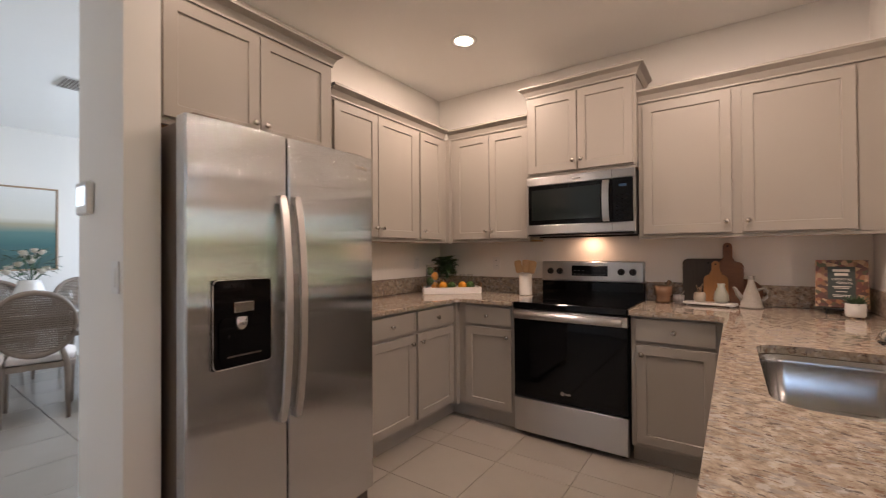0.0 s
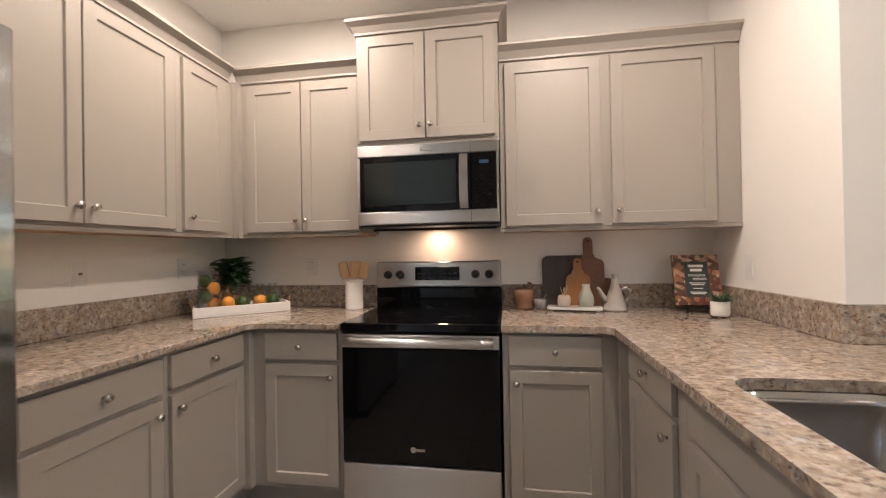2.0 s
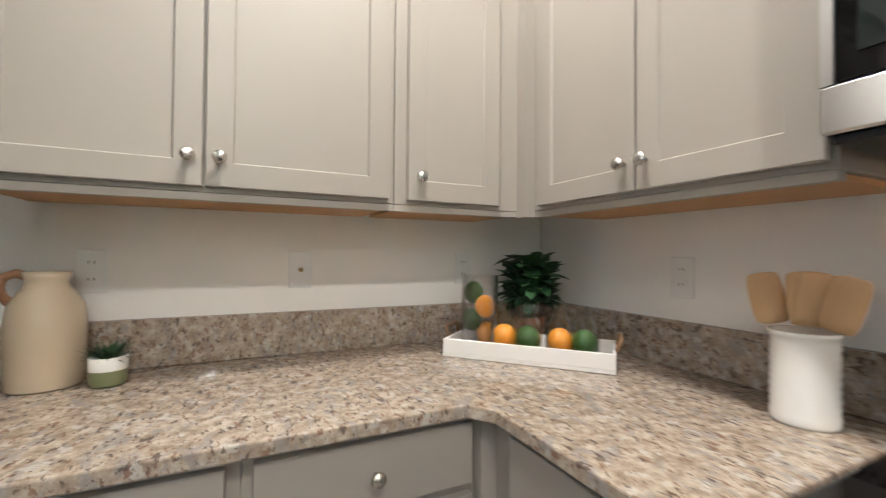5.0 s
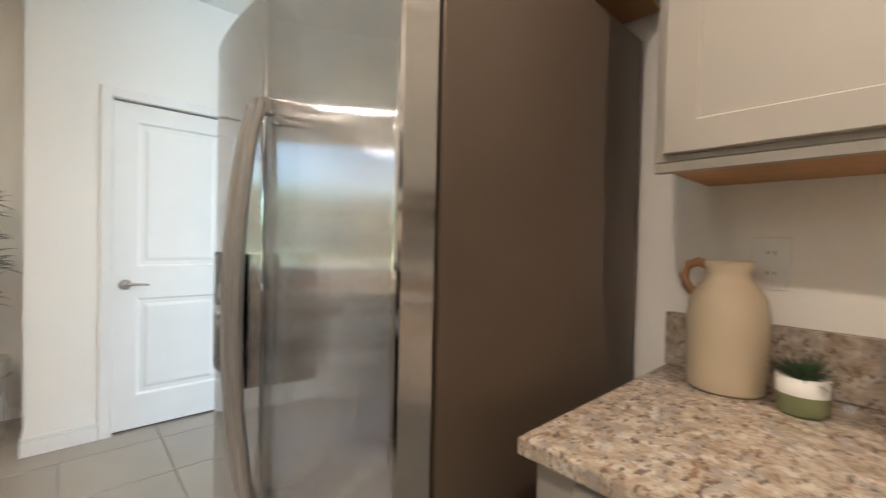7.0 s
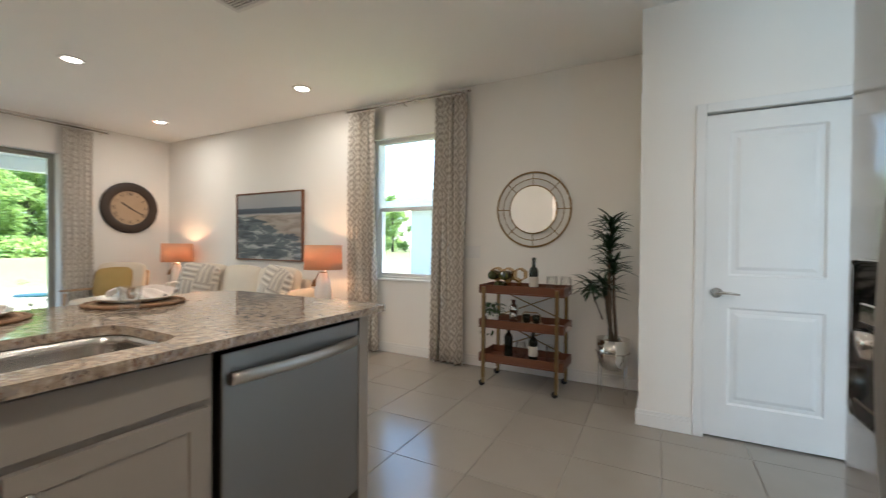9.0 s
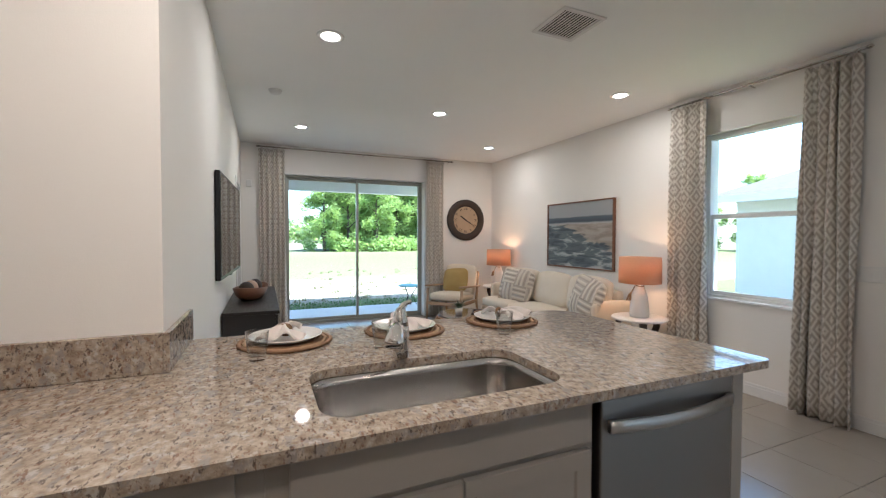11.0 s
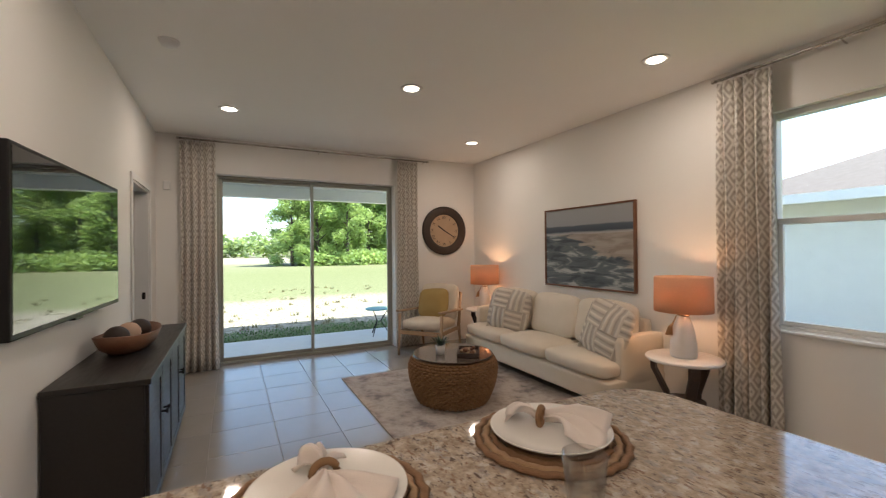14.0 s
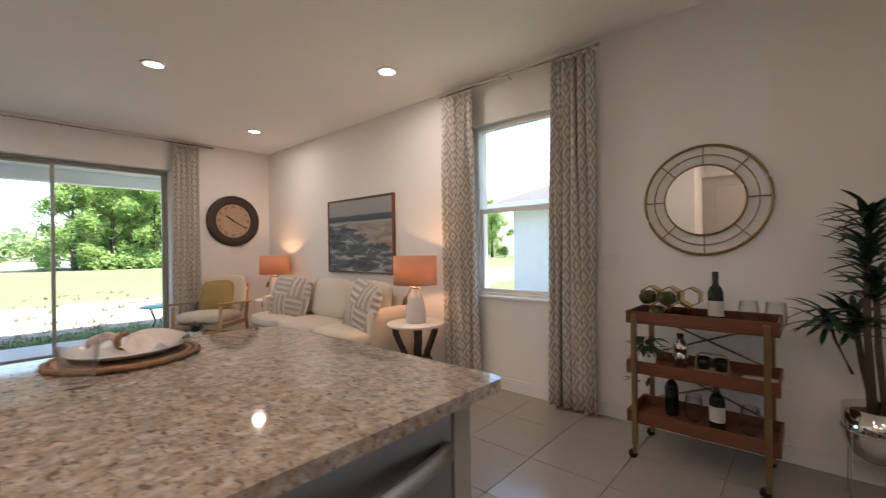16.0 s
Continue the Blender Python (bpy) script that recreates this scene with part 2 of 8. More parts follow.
def lathe(bm, profile, seg=24, m=None, cap=True):
    """Turns (radius, height) pairs about z."""
    m = m or Matrix()
    rings = []
    for r, z in profile:
        rings.append([bm.verts.new(m @ Vector((r * math.cos(2 * math.pi * i / seg), r * math.sin(2 * math.pi * i / seg), z))) for i in range(seg)])
    for a, b in zip(rings, rings[1:]):
        for i in range(seg):
            j = (i + 1) % seg
            bm.faces.new((a[i], a[j], b[j], b[i]))
    if cap:
        if profile[0][0] > 0.0005:
            bm.faces.new(rings[0][::-1])
        if profile[-1][0] > 0.0005:
            bm.faces.new(rings[-1])
    mine = {v for ring in rings for v in ring}
    bmesh.ops.remove_doubles(bm, verts=list(mine), dist=1e-6)
    bmesh.ops.recalc_face_normals(bm, faces=bm.faces)
    return bm


def tube(bm, pts, r, seg=8, cap=True, closed=False):
    """A round bar along points; r may be a number or a list."""
    pts = [Vector(p) for p in pts]
    n = len(pts)
    rings = []
    up = Vector((0, 0, 1))
    for i, p in enumerate(pts):
        a = pts[i - 1] if (i or closed) else p
        b = pts[(i + 1) % n] if (i < n - 1 or closed) else p
        d = (b - a).normalized()
        s = d.cross(up if abs(d.z) < 0.95 else Vector((1, 0, 0))).normalized()
        u = s.cross(d)
        rad = r[i] if isinstance(r, (list, tuple)) else r
        rings.append([bm.verts.new(p + rad * (math.cos(2 * math.pi * k / seg) * s + math.sin(2 * math.pi * k / seg) * u)) for k in range(seg)])
    pairs = list(zip(rings, rings[1:])) + ([(rings[-1], rings[0])] if closed else [])
    for a, b in pairs:
        for k in range(seg):
            j = (k + 1) % seg
            bm.faces.new((a[k], a[j], b[j], b[k]))
    if cap and not closed:
        bm.faces.new(rings[0][::-1])
        bm.faces.new(rings[-1])
    bmesh.ops.recalc_face_normals(bm, faces=bm.faces)
    return bm


def prism(bm, outline, z0, z1, bevel=0.0):
    """An upright slab over a plan outline."""
    lo = [bm.verts.new((x, y, z0)) for x, y in outline]
    hi = [bm.verts.new((x, y, z1)) for x, y in outline]
    n = len(outline)
    fs = [bm.faces.new(lo[::-1]), bm.faces.new(hi)]
    for i in range(n):
        j = (i + 1) % n
        fs.append(bm.faces.new((lo[i], lo[j], hi[j], hi[i])))
    bmesh.ops.recalc_face_normals(bm, faces=fs)
    if bevel:
        es = list({e for f in fs[:2] for e in f.edges})
        bmesh.ops.bevel(bm, geom=es, offset=bevel, segments=2, affect='EDGES', profile=0.5)
    return bm


def recessed(bm, x0, z0, x1, z1, y=0.0, th=0.02, rim=0.055, deep=0.008, slope=0.004):
    """A panel door facing -y with a sunk field."""
    def loop(ix, yy):
        return [bm.verts.new(p) for p in ((x0 + ix, yy, z0 + ix), (x1 - ix, yy, z0 + ix), (x1 - ix, yy, z1 - ix), (x0 + ix, yy, z1 - ix))]
    e = 0.002
    loops = [loop(0, y + th), loop(0, y + e), loop(e, y), loop(rim, y), loop(rim + slope, y + deep)]
    for a, b in zip(loops, loops[1:]):
        for i in range(4):
            j = (i + 1) % 4
            bm.faces.new((a[i], a[j], b[j], b[i]))
    bm.faces.new(loops[-1])
    bm.faces.new(loops[0][::-1])
    return bm


def rounded(x0, y0, x1, y1, r, seg=5):
    pts = []
    for cx, cy, a in ((x1 - r, y1 - r, 0), (x0 + r, y1 - r, 90), (x0 + r, y0 + r, 180), (x1 - r, y0 + r, 270)):
        pts += [(cx + r * math.cos(radians(a + 90 * i / seg)), cy + r * math.sin(radians(a + 90 * i / seg))) for i in range(seg + 1)]
    return pts


KNOB = [(0.0055, 0), (0.0055, 0.010), (0.013, 0.016), (0.0155, 0.022), (0.013, 0.028), (0.0, 0.030)]


def knob(x, z, parent, y=0.0):
    return part("knob", lathe(B(), KNOB, 14, Matrix.Translation((x, y, z)) @ pose(0, 0, 0, 90)), M_NICKEL, parent, "brushed nickel round knob", True)


FACE_N, FACE_W, FACE_E = 0, 90, -90


def crown(bm, x0, x1, y, z0, z1, out=0.05, ends=(False, False), back=0.3):
    """A crown moulding along the front, with returns at free ends."""
    prof = [(0.0, z0), (-0.008, z0), (-0.008, z0 + 0.012), (-out * 0.45, z0 + (z1 - z0) * 0.55), (-out, z1 - 0.014), (-out, z1), (0.012, z1)]
    a = x0 - (out if ends[0] else 0)
    b = x1 + (out if ends[1] else 0)
    rows = []
    for dy, z in prof:
        rows.append((bm.verts.new((x0 + (dy if ends[0] else 0), y + dy, z)), bm.verts.new((x1 - (dy if ends[1] else 0), y + dy, z))))
    for p, q in zip(rows, rows[1:]):
        bm.faces.new((p[0], p[1], q[1], q[0]))
    for k, on in ((0, ends[0]), (1, ends[1])):
        if on:
            sx = x0 if k == 0 else x1
            sg = 1 if k == 0 else -1
            bk = [bm.verts.new((sx + sg * dy, y + back, z)) for dy, z in prof]
            for i in range(len(prof) - 1):
                bm.faces.new((rows[i][k], rows[i + 1][k], bk[i + 1], bk[i]))
    bmesh.ops.recalc_face_normals(bm, faces=bm.faces)
    box(bm, a + 0.02, y, z1 - 0.012, b - 0.02, y + back, z1 - 0.002)
    return bm


def upper_cabinet(m, w, z0, z1, depth, doors, label, crown_top=None, ends=(False, False), crown_span=None):
    """A wall cabinet. doors: (x0, x1, knob_x)."""
    c = thing("wall_cabinet", label, "kitchen cabinet", m, "painted kitchen wall cabinets")
    bm = box(B(), 0, 0.02, z0 + 0.018, w, depth, z1, 0.002)
    box(bm, 0, 0.02, z0, w, 0.042, z0 + 0.017)
    part("body", bm, M_CAB, c)
    part("underside", box(B(), 0.012, 0.045, z0 + 0.006, w - 0.012, depth - 0.01, z0 + 0.0165), M_CABIN, c, "raw brown plywood underside")
    for x0, x1, kx in doors:
        d = part("door", recessed(B(), x0, z0 + 0.03, x1, z1 - 0.022, 0.0, 0.019), M_CAB, c)
        knob(kx, z0 + 0.095, d)
    if crown_top:
        a, b = crown_span or (0, w)
        part("crown_moulding", crown(B(), a, b, 0.018, z1 - 0.005, crown_top, 0.05, ends, depth - 0.03), M_CAB, c)
    return c


def base_cabinet(m, w, drawers, doors, label, depth=0.58, x_toe=(0, None), false_front=False):
    c = thing("base_cabinet", label, "kitchen cabinet", m, "painted kitchen base cabinets")
    if false_front:
        part("face_frame", box(B(), 0, 0.02, 0.105, w, 0.04, 0.900), M_CAB, c)
        part("side_panel", box(B(), 0, 0.0402, 0.105, 0.018, depth, 0.900), M_CAB, c)
        part("side_panel", box(B(), w - 0.018, 0.0402, 0.105, w, depth, 0.900), M_CAB, c)
        part("back_panel", box(B(), 0.0182, depth - 0.012, 0.105, w - 0.0182, depth, 0.900), M_CAB, c)
        part("bottom_panel", box(B(), 0.0182, 0.0402, 0.105, w - 0.0182, depth - 0.0122, 0.123), M_CAB, c)
    else:
        part("body", box(B(), 0, 0.02, 0.105, w, depth, 0.900, 0.002), M_CAB, c)
    part("toe_kick", box(B(), 0, 0.075, 0.003, w, 0.09, 0.104), M_CAB, c)
    for x0, x1 in drawers:
        d = part("drawer_front", box(B(), x0, 0, 0.748, x1, 0.019, 0.882, 0.003, 2), M_CAB, c)
        if not false_front:
            knob((x0 + x1) / 2, 0.815, d)
    for x0, x1, kx in doors:
        d = part("door", recessed(B(), x0, 0.135, x1, 0.725, 0.0, 0.019), M_CAB, c)
        knob(kx, 0.67, d)
    return c


def wall(name, label, boxes, material=None):
    bm = B()
    for b in boxes:
        box(bm, *b)
    return tagged(part(name, bm, material or M_WALL), label, "wall", kind="structure")


# ---- structure ----
T = 0.12
wall("wall_west", "cream painted kitchen wall behind the fridge", [(XW - T, 1.135, 0, XW, YN + T, CEIL)])
wall("wall_stub", "cream painted wall end beside the fridge", [(-1.90, 1.02, 0, -1.41, 1.135, CEIL), (XW - T, 1.102, 0, -1.90, 1.135, CEIL)])
wall("wall_north", "cream painted wall behind the range", [(XW, YN, 0, XR, YN + T, CEIL)])
wall("wall_return", "cream painted side wall of the kitchen nook", [(XR, YT, 0, XR + T, YN + T, CEIL)])
DX0, DX1, DZ = 4.87, 5.70, 2.06
wall("wall_television", "warm white wall that carries the television", [(XR + T, YT, 0, DX0, YT + T, CEIL), (DX0, YT, DZ, DX1, YT + T, CEIL), (DX1, YT, 0, XE + 0.25, YT + T, CEIL)])
SY0, SY1, SZ = 0.0, 2.30, 2.37
wall("wall_east", "warm white wall with the sliding door opening", [(XE, YS - 0.25, 0, XE + 0.25, SY0, CEIL), (XE, SY1, 0, XE + 0.25, YT, CEIL), (XE, SY0, SZ, XE + 0.25, SY1, CEIL)])
WX0, WX1, WZ0, WZ1 = 1.08, 2.055, 0.80, 2.39
wall("wall_south", "warm white wall with the tall window", [(-0.74, YS - 0.25, 0, WX0, YS, CEIL), (WX1, YS - 0.25, 0, XE, YS, CEIL), (WX0, YS - 0.25, 0, WX1, YS, WZ0), (WX0, YS - 0.25, WZ1, WX1, YS, CEIL)])
CX, CY = -0.74, -0.655
KX0, KX1 = -1.83, -1.114
wall("wall_closet", "white wall of the closet with a panel door", [(KX1, CY - T, 0, CX, CY, CEIL), (KX0, CY - T, 2.05, KX1, CY, CEIL), (-6.6, CY - T, 0, KX0, CY, CEIL)])
wall("wall_closet_side", "white return wall of the closet", [(CX - T, YS - 0.25, 0, CX, CY - T, CEIL)])
wall("wall_closet_back", "plain back wall of the closet", [(-6.6, YS - 0.25, 0, CX - T, YS - 0.13, CEIL)])
wall("wall_dining_west", "pale wall of the dining room", [(-6.72, YS - 0.25, 0, -6.6, 4.2, CEIL)])
# unseen window opening, placed here to let daylight into the dining room
wall("wall_dining_north", "pale dining room wall with an assumed window opening", [(-6.6, 4.08, 0, -5.2, 4.2, CEIL), (-3.6, 4.08, 0, XW - T, 4.2, CEIL), (-5.2, 4.08, 0, -3.6, 4.2, 0.9), (-5.2, 4.08, 2.3, -3.6, 4.2, CEIL), (XW - T, YN + T, 0, XW, 4.2, CEIL)])
wall("wall_bedroom", "plain white walls of the room past the doorway", [(4.0, 4.9, 0, 6.4, 5.0, CEIL), (3.9, YT + T, 0, 4.0, 5.0, CEIL), (6.39, YT + T, 0, 6.5, 5.0, CEIL)])
tagged(part("ceiling", box(B(), -6.72, YS - 0.25, CEIL, XE + 0.25, 5.0, CEIL + 0.15), M_CEIL), "white textured ceiling", "ceiling", kind="structure")


def casing(x0, x1, z1, y, side, parent):
    """Door casing on the wall face y; side -1 faces -y, +1 faces +y."""
    w, d = 0.06, 0.016
    a, b = (y - d, y - 0.001) if side < 0 else (y + 0.001, y + d)
    part("casing", box(B(), x0 - w, a, 0, x0 - 0.002, b, z1 + w, 0.004, 2), M_TRIM, parent)
    part("casing", box(B(), x1 + 0.002, a, 0, x1 + w, b, z1 + w, 0.004, 2), M_TRIM, parent)
    part("casing", box(B(), x0 - 0.001, a, z1 + 0.002, x1 + 0.001, b, z1 + w, 0.004, 2), M_TRIM, parent)


def lever(parent, m):
    h = part("door_handle", lathe(B(), [(0.032, 0), (0.032, 0.006), (0.012, 0.010), (0.011, 0.05), (0, 0.052)], 20, m @ pose(0, 0, 0, 90)), M_NICKEL, parent, "brushed nickel lever handle", True)
    bm = tube(B(), [m @ Vector(p) for p in ((0, -0.042, 0), (0.03, -0.05, 0.004), (0.07, -0.05, 0.003), (0.115, -0.046, -0.004))], [0.011, 0.010, 0.008, 0.006], 10)
    part("lever", bm, M_NICKEL, h, "", True)


# closet door, facing +y
cd = thing("door_1", "closed white two-panel closet door with a nickel lever", "door", pose(KX1, CY, 0, 0, 0, 180), kind="structure")
CW = KX1 - KX0


def panel_door(w, h, th=0.035):
    bm = B()
    zs = [0.012, 0.22, 0.83, 1.03, 1.93, h]
    rim = 0.125
    box(bm, 0.004, 0, zs[0], rim, th, h)
    box(bm, w - rim, 0, zs[0], w - 0.004, th, h)
    for a, b in ((0, 1), (2, 3), (4, 5)):
        box(bm, rim, 0, zs[a], w - rim, th, zs[b])
    for a, b in ((1, 2), (3, 4)):
        def loop(i, y):
            return [bm.verts.new(p) for p in ((rim + i, y, zs[a] + i), (w - rim - i, y, zs[a] + i), (w - rim - i, y, zs[b] - i), (rim + i, y, zs[b] - i))]
        ls = [loop(0, 0.0), loop(0.012, 0.011), loop(0.035, 0.011), loop(0.055, 0.004)]
        for p, q in zip(ls, ls[1:]):
            for i in range(4):
                j = (i + 1) % 4
                bm.faces.new((p[i], p[j], q[j], q[i]))
        bm.faces.new(ls[-1])
    return bm


leaf = part("door_leaf", panel_door(CW, 2.04), M_TRIM, cd)
leaf.location = (0, 0.02, 0)
lever(cd, Matrix.Translation((0.065, 0.018, 0.92)))
casing(0, CW, 2.05, 0, -1, cd)
part("jamb", box(box(B(), -0.002, 0.0, 0, 0.003, 0.12, 2.05), CW - 0.003, 0.0, 0, CW + 0.002, 0.12, 2.05), M_TRIM, cd)
# doorway by the television
dw = thing("door_2", "white cased doorway with its door standing open", "door", pose(0, 0, 0), kind="structure")
casing(DX0, DX1, DZ, YT, -1, dw)
part("jamb", box(box(box(B(), DX0 - 0.002, YT, 0, DX0 + 0.016, YT + T, DZ), DX1 - 0.016, YT, 0, DX1 + 0.002, YT + T, DZ), DX0, YT, DZ - 0.016, DX1, YT + T, DZ + 0.002), M_TRIM, dw)
lf = part("door_leaf", panel_door(0.78, 2.03), M_TRIM, dw)
lf.matrix_basis = pose(DX1 - 0.02, YT + T, 0, 0, 0, 98)
part("strike_plate", box(B(), DX1 - 0.019, YT + 0.03, 0.93, DX1 - 0.0165, YT + 0.06, 1.0), M_BLACKMET, dw)


def baseboard(name, boxes):
    bm = B()
    for x0, y0, x1, y1 in boxes:
        box(bm, x0, y0, 0.001, x1, y1, 0.082, 0.0)
        dx, dy = (0.003, 0) if x1 - x0 < y1 - y0 else (0, 0.003)
        box(bm, x0 + dx, y0 + dy, 0.082, x1 - dx, y1 - dy, 0.108, 0.003)
    tagged(part(name, bm, M_TRIM), "white painted baseboard along the wall", "baseboard", kind="structure")


baseboard("baseboard_south", [(-0.74 + 0.014, YS + 0.001, XE - 0.001, YS + 0.014)])
baseboard("baseboard_east", [(XE - 0.014, YS + 0.015, XE - 0.001, SY0 - 0.02), (XE - 0.014, SY1 + 0.02, XE - 0.001, YT - 0.015)])
baseboard("baseboard_television", [(1.3, YT - 0.014, DX0 - 0.062, YT - 0.001), (DX1 + 0.062, YT - 0.014, XE - 0.015, YT - 0.001)])
baseboard("baseboard_closet", [(KX1 + 0.062, CY + 0.001, CX + 0.014, CY + 0.014), (CX + 0.001, YS + 0.015, CX + 0.014, CY), (-6.6, CY + 0.001, KX0 - 0.062, CY + 0.014)])

# ---- windows and sliding door ----
M_PANE = pbr("window_glass", (0.96, 1.0, 0.98), 0.0, trans=1.0, rvar=0.0, ior=1.02, col2=(0.96, 1.0, 0.98))
M_ALU = pbr("bronze_grey_frame", (0.36, 0.35, 0.30), 0.4, 0.3)
M_VINYL = pbr("white_vinyl", (0.80, 0.80, 0.78), 0.4)


def pane(name, bm, parent):
    p = part(name, bm, M_PANE, parent, "clear window glass")
    p.visible_shadow = False
    return p


win = thing("window_1", "white single-hung window with two clear panes", "window", kind="structure")
yf = YS - 0.13
bm = B()
for a in ((WX0, yf, WZ0, WX0 + 0.045, yf + 0.07, WZ1), (WX1 - 0.045, yf, WZ0, WX1, yf + 0.07, WZ1), (WX0 + 0.045, yf, WZ1 - 0.045, WX1 - 0.045, yf + 0.07, WZ1), (WX0 + 0.045, yf, WZ0, WX1 - 0.045, yf + 0.07, WZ0 + 0.045)):
    box(bm, *a, 0.004)
part("window_frame", bm, M_VINYL, win)
ZM = 1.60
bm = box(B(), WX0 + 0.046, yf + 0.02, ZM - 0.022, WX1 - 0.046, yf + 0.06, ZM + 0.022, 0.004)
for a in ((WX0 + 0.046, WX0 + 0.075), (WX1 - 0.075, WX1 - 0.046)):
    box(bm, a[0], yf + 0.025, WZ0 + 0.046, a[1], yf + 0.055, ZM - 0.023, 0.003)
box(bm, WX0 + 0.076, yf + 0.025, WZ0 + 0.046, WX1 - 0.076, yf + 0.055, WZ0 + 0.08, 0.003)
part("sash", bm, M_VINYL, win)
pane("pane", box(B(), WX0 + 0.04, yf + 0.036, WZ0 + 0.04, WX1 - 0.04, yf + 0.040, ZM - 0.02), win)
pane("pane", box(B(), WX0 + 0.04, yf + 0.016, ZM + 0.02, WX1 - 0.04, yf + 0.020, WZ1 - 0.04), win)
part("window_sill", box(B(), WX0 - 0.0, yf + 0.071, WZ0 - 0.001, WX1 + 0.0, YS + 0.02, WZ0 + 0.022, 0.005, 2), M_TRIM, win, "white stone sill")

sd = thing("door_3", "two-panel sliding glass door in a bronze-grey frame", "sliding door", kind="structure")
xf = XE + 0.14
bm = B()
box(bm, xf, SY0, 0.0, xf + 0.1, SY0 + 0.03, SZ, 0.003)
box(bm, xf, SY1 - 0.03, 0.0, xf + 0.1, SY1, SZ, 0.003)
box(bm, xf, SY0 + 0.03, SZ - 0.03, xf + 0.1, SY1 - 0.03, SZ, 0.003)
box(bm, xf, SY0 + 0.03, 0.0, xf + 0.1, SY1 - 0.03, 0.03, 0.003)
part("door_frame", bm, M_ALU, sd)
SM = 1.15
for a, b, dx in ((SY0 + 0.031, SM + 0.018, 0.012), (SM - 0.018, SY1 - 0.031, 0.055)):
    bm = B()
    box(bm, xf + dx, a, 0.031, xf + dx + 0.035, a + 0.036, SZ - 0.031, 0.003)
    box(bm, xf + dx, b - 0.036, 0.031, xf + dx + 0.035, b, SZ - 0.031, 0.003)
    box(bm, xf + dx, a + 0.036, 0.031, xf + dx + 0.035, b - 0.036, 0.075, 0.003)
    box(bm, xf + dx, a + 0.036, SZ - 0.065, xf + dx + 0.035, b - 0.036, SZ - 0.031, 0.003)
    leaf_ob = part("sliding_panel", bm, M_ALU, sd)
    pane("pane", box(B(), xf + dx + 0.015, a + 0.03, 0.07, xf + dx + 0.019, b - 0.03, SZ - 0.06), leaf_ob)
# frame of the unseen window assumed on the dining room's north wall
bm = box(B(), -5.2, 4.10, 0.9, -5.16, 4.17, 2.3)
box(bm, -3.64, 4.10, 0.9, -3.6, 4.17, 2.3)
box(bm, -5.16, 4.10, 2.26, -3.64, 4.17, 2.3)
box(bm, -5.16, 4.10, 0.9, -3.64, 4.17, 0.94)
tagged(part("window_2", bm, M_VINYL), "white frame of the assumed dining room window", "window", kind="structure")

# ---- kitchen cabinets ----
GREY = "greige shaker wall cabinet with nickel knobs"
UZ0, UZ1, UC = 1.37, 2.285, 2.362
upper_cabinet(pose(-1.73, 2.20, 0, 0, 0, FACE_W), 0.868, UZ0, UZ1, 0.328, [(0.02, 0.412, 0.385), (0.418, 0.85, 0.447)], GREY, UC, (False, False))
upper_cabinet(pose(-1.73, 3.07, 0, 0, 0, FACE_W), 0.43, UZ0, UZ1, 0.328, [(0.035, 0.335, 0.068)], GREY, UC, (False, False), (0, 0.385))
upper_cabinet(pose(-1.728, 3.50, 0, 0, 0, FACE_N), 0.756, UZ0, UZ1, 0.328, [(0.06, 0.402, 0.375), (0.408, 0.748, 0.434)], GREY, UC, (False, False), (-0.005, 0.756))
upper_cabinet(pose(-0.97, 3.45, 0, 0, 0, FACE_N), 0.778, 1.852, 2.475, 0.378, [(0.02, 0.386, 0.359), (0.392, 0.758, 0.419)], "greige shaker cabinet above the microwave with crown moulding", 2.545, (True, True))
upper_cabinet(pose(-0.19, 3.50, 0, 0, 0, FACE_N), 1.172, UZ0, UZ1, 0.328, [(0.028, 0.514, 0.486), (0.564, 1.053, 0.592)], GREY, UC, (False, False))
upper_cabinet(pose(-1.60, 1.14, 0, 0, 0, FACE_W), 0.965, 1.835, 2.40, 0.458, [(0.075, 0.50, 0.472), (0.506, 0.93, 0.533)], "deep greige cabinet over the refrigerator", 2.47, (False, True))

BL = "greige shaker base cabinet with drawer and door"
base_cabinet(pose(-1.46, 2.135, 0, 0, 0, FACE_W), 0.565, [(0.075, 0.54)], [(0.075, 0.54, 0.51)], BL)
base_cabinet(pose(-1.46, 2.70, 0, 0, 0, FACE_W), 0.48, [(0.018, 0.46)], [(0.018, 0.46, 0.05)], BL)
uf = thing("corner_filler", "greige corner stile of the wall cabinets", "cabinet panel")
part("filler", box(B(), -1.748, 3.482, UZ0, -1.709, 3.521, UZ1), M_CAB, uf)
fc_ = thing("corner_filler", "greige corner fillers of the base cabinets", "cabinet panel")
for a in ((-1.48, 3.17, 0.105, -1.441, 3.209, 0.900), (0.311, 3.17, 0.105, 0.35, 3.209, 0.900)):
    part("filler", box(B(), *a), M_CAB, fc_)
for a in ((-1.55, 3.18, 0.003, -1.535, 3.28, 0.104), (0.405, 3.185, 0.003, 0.42, 3.28, 0.104), (-1.5345, 3.265, 0.003, -1.4555, 3.28, 0.104), (0.3285, 3.265, 0.003, 0.4045, 3.28, 0.104)):
    part("toe_kick", box(B(), *a), M_CAB, fc_)
base_cabinet(pose(-1.455, 3.19, 0, 0, 0, FACE_N), 0.488, [(0.085, 0.468)], [(0.085, 0.468, 0.438)], BL)
base_cabinet(pose(-0.192, 3.19, 0, 0, 0, FACE_N), 0.52, [(0.03, 0.435)], [(0.03, 0.435, 0.062)], BL)
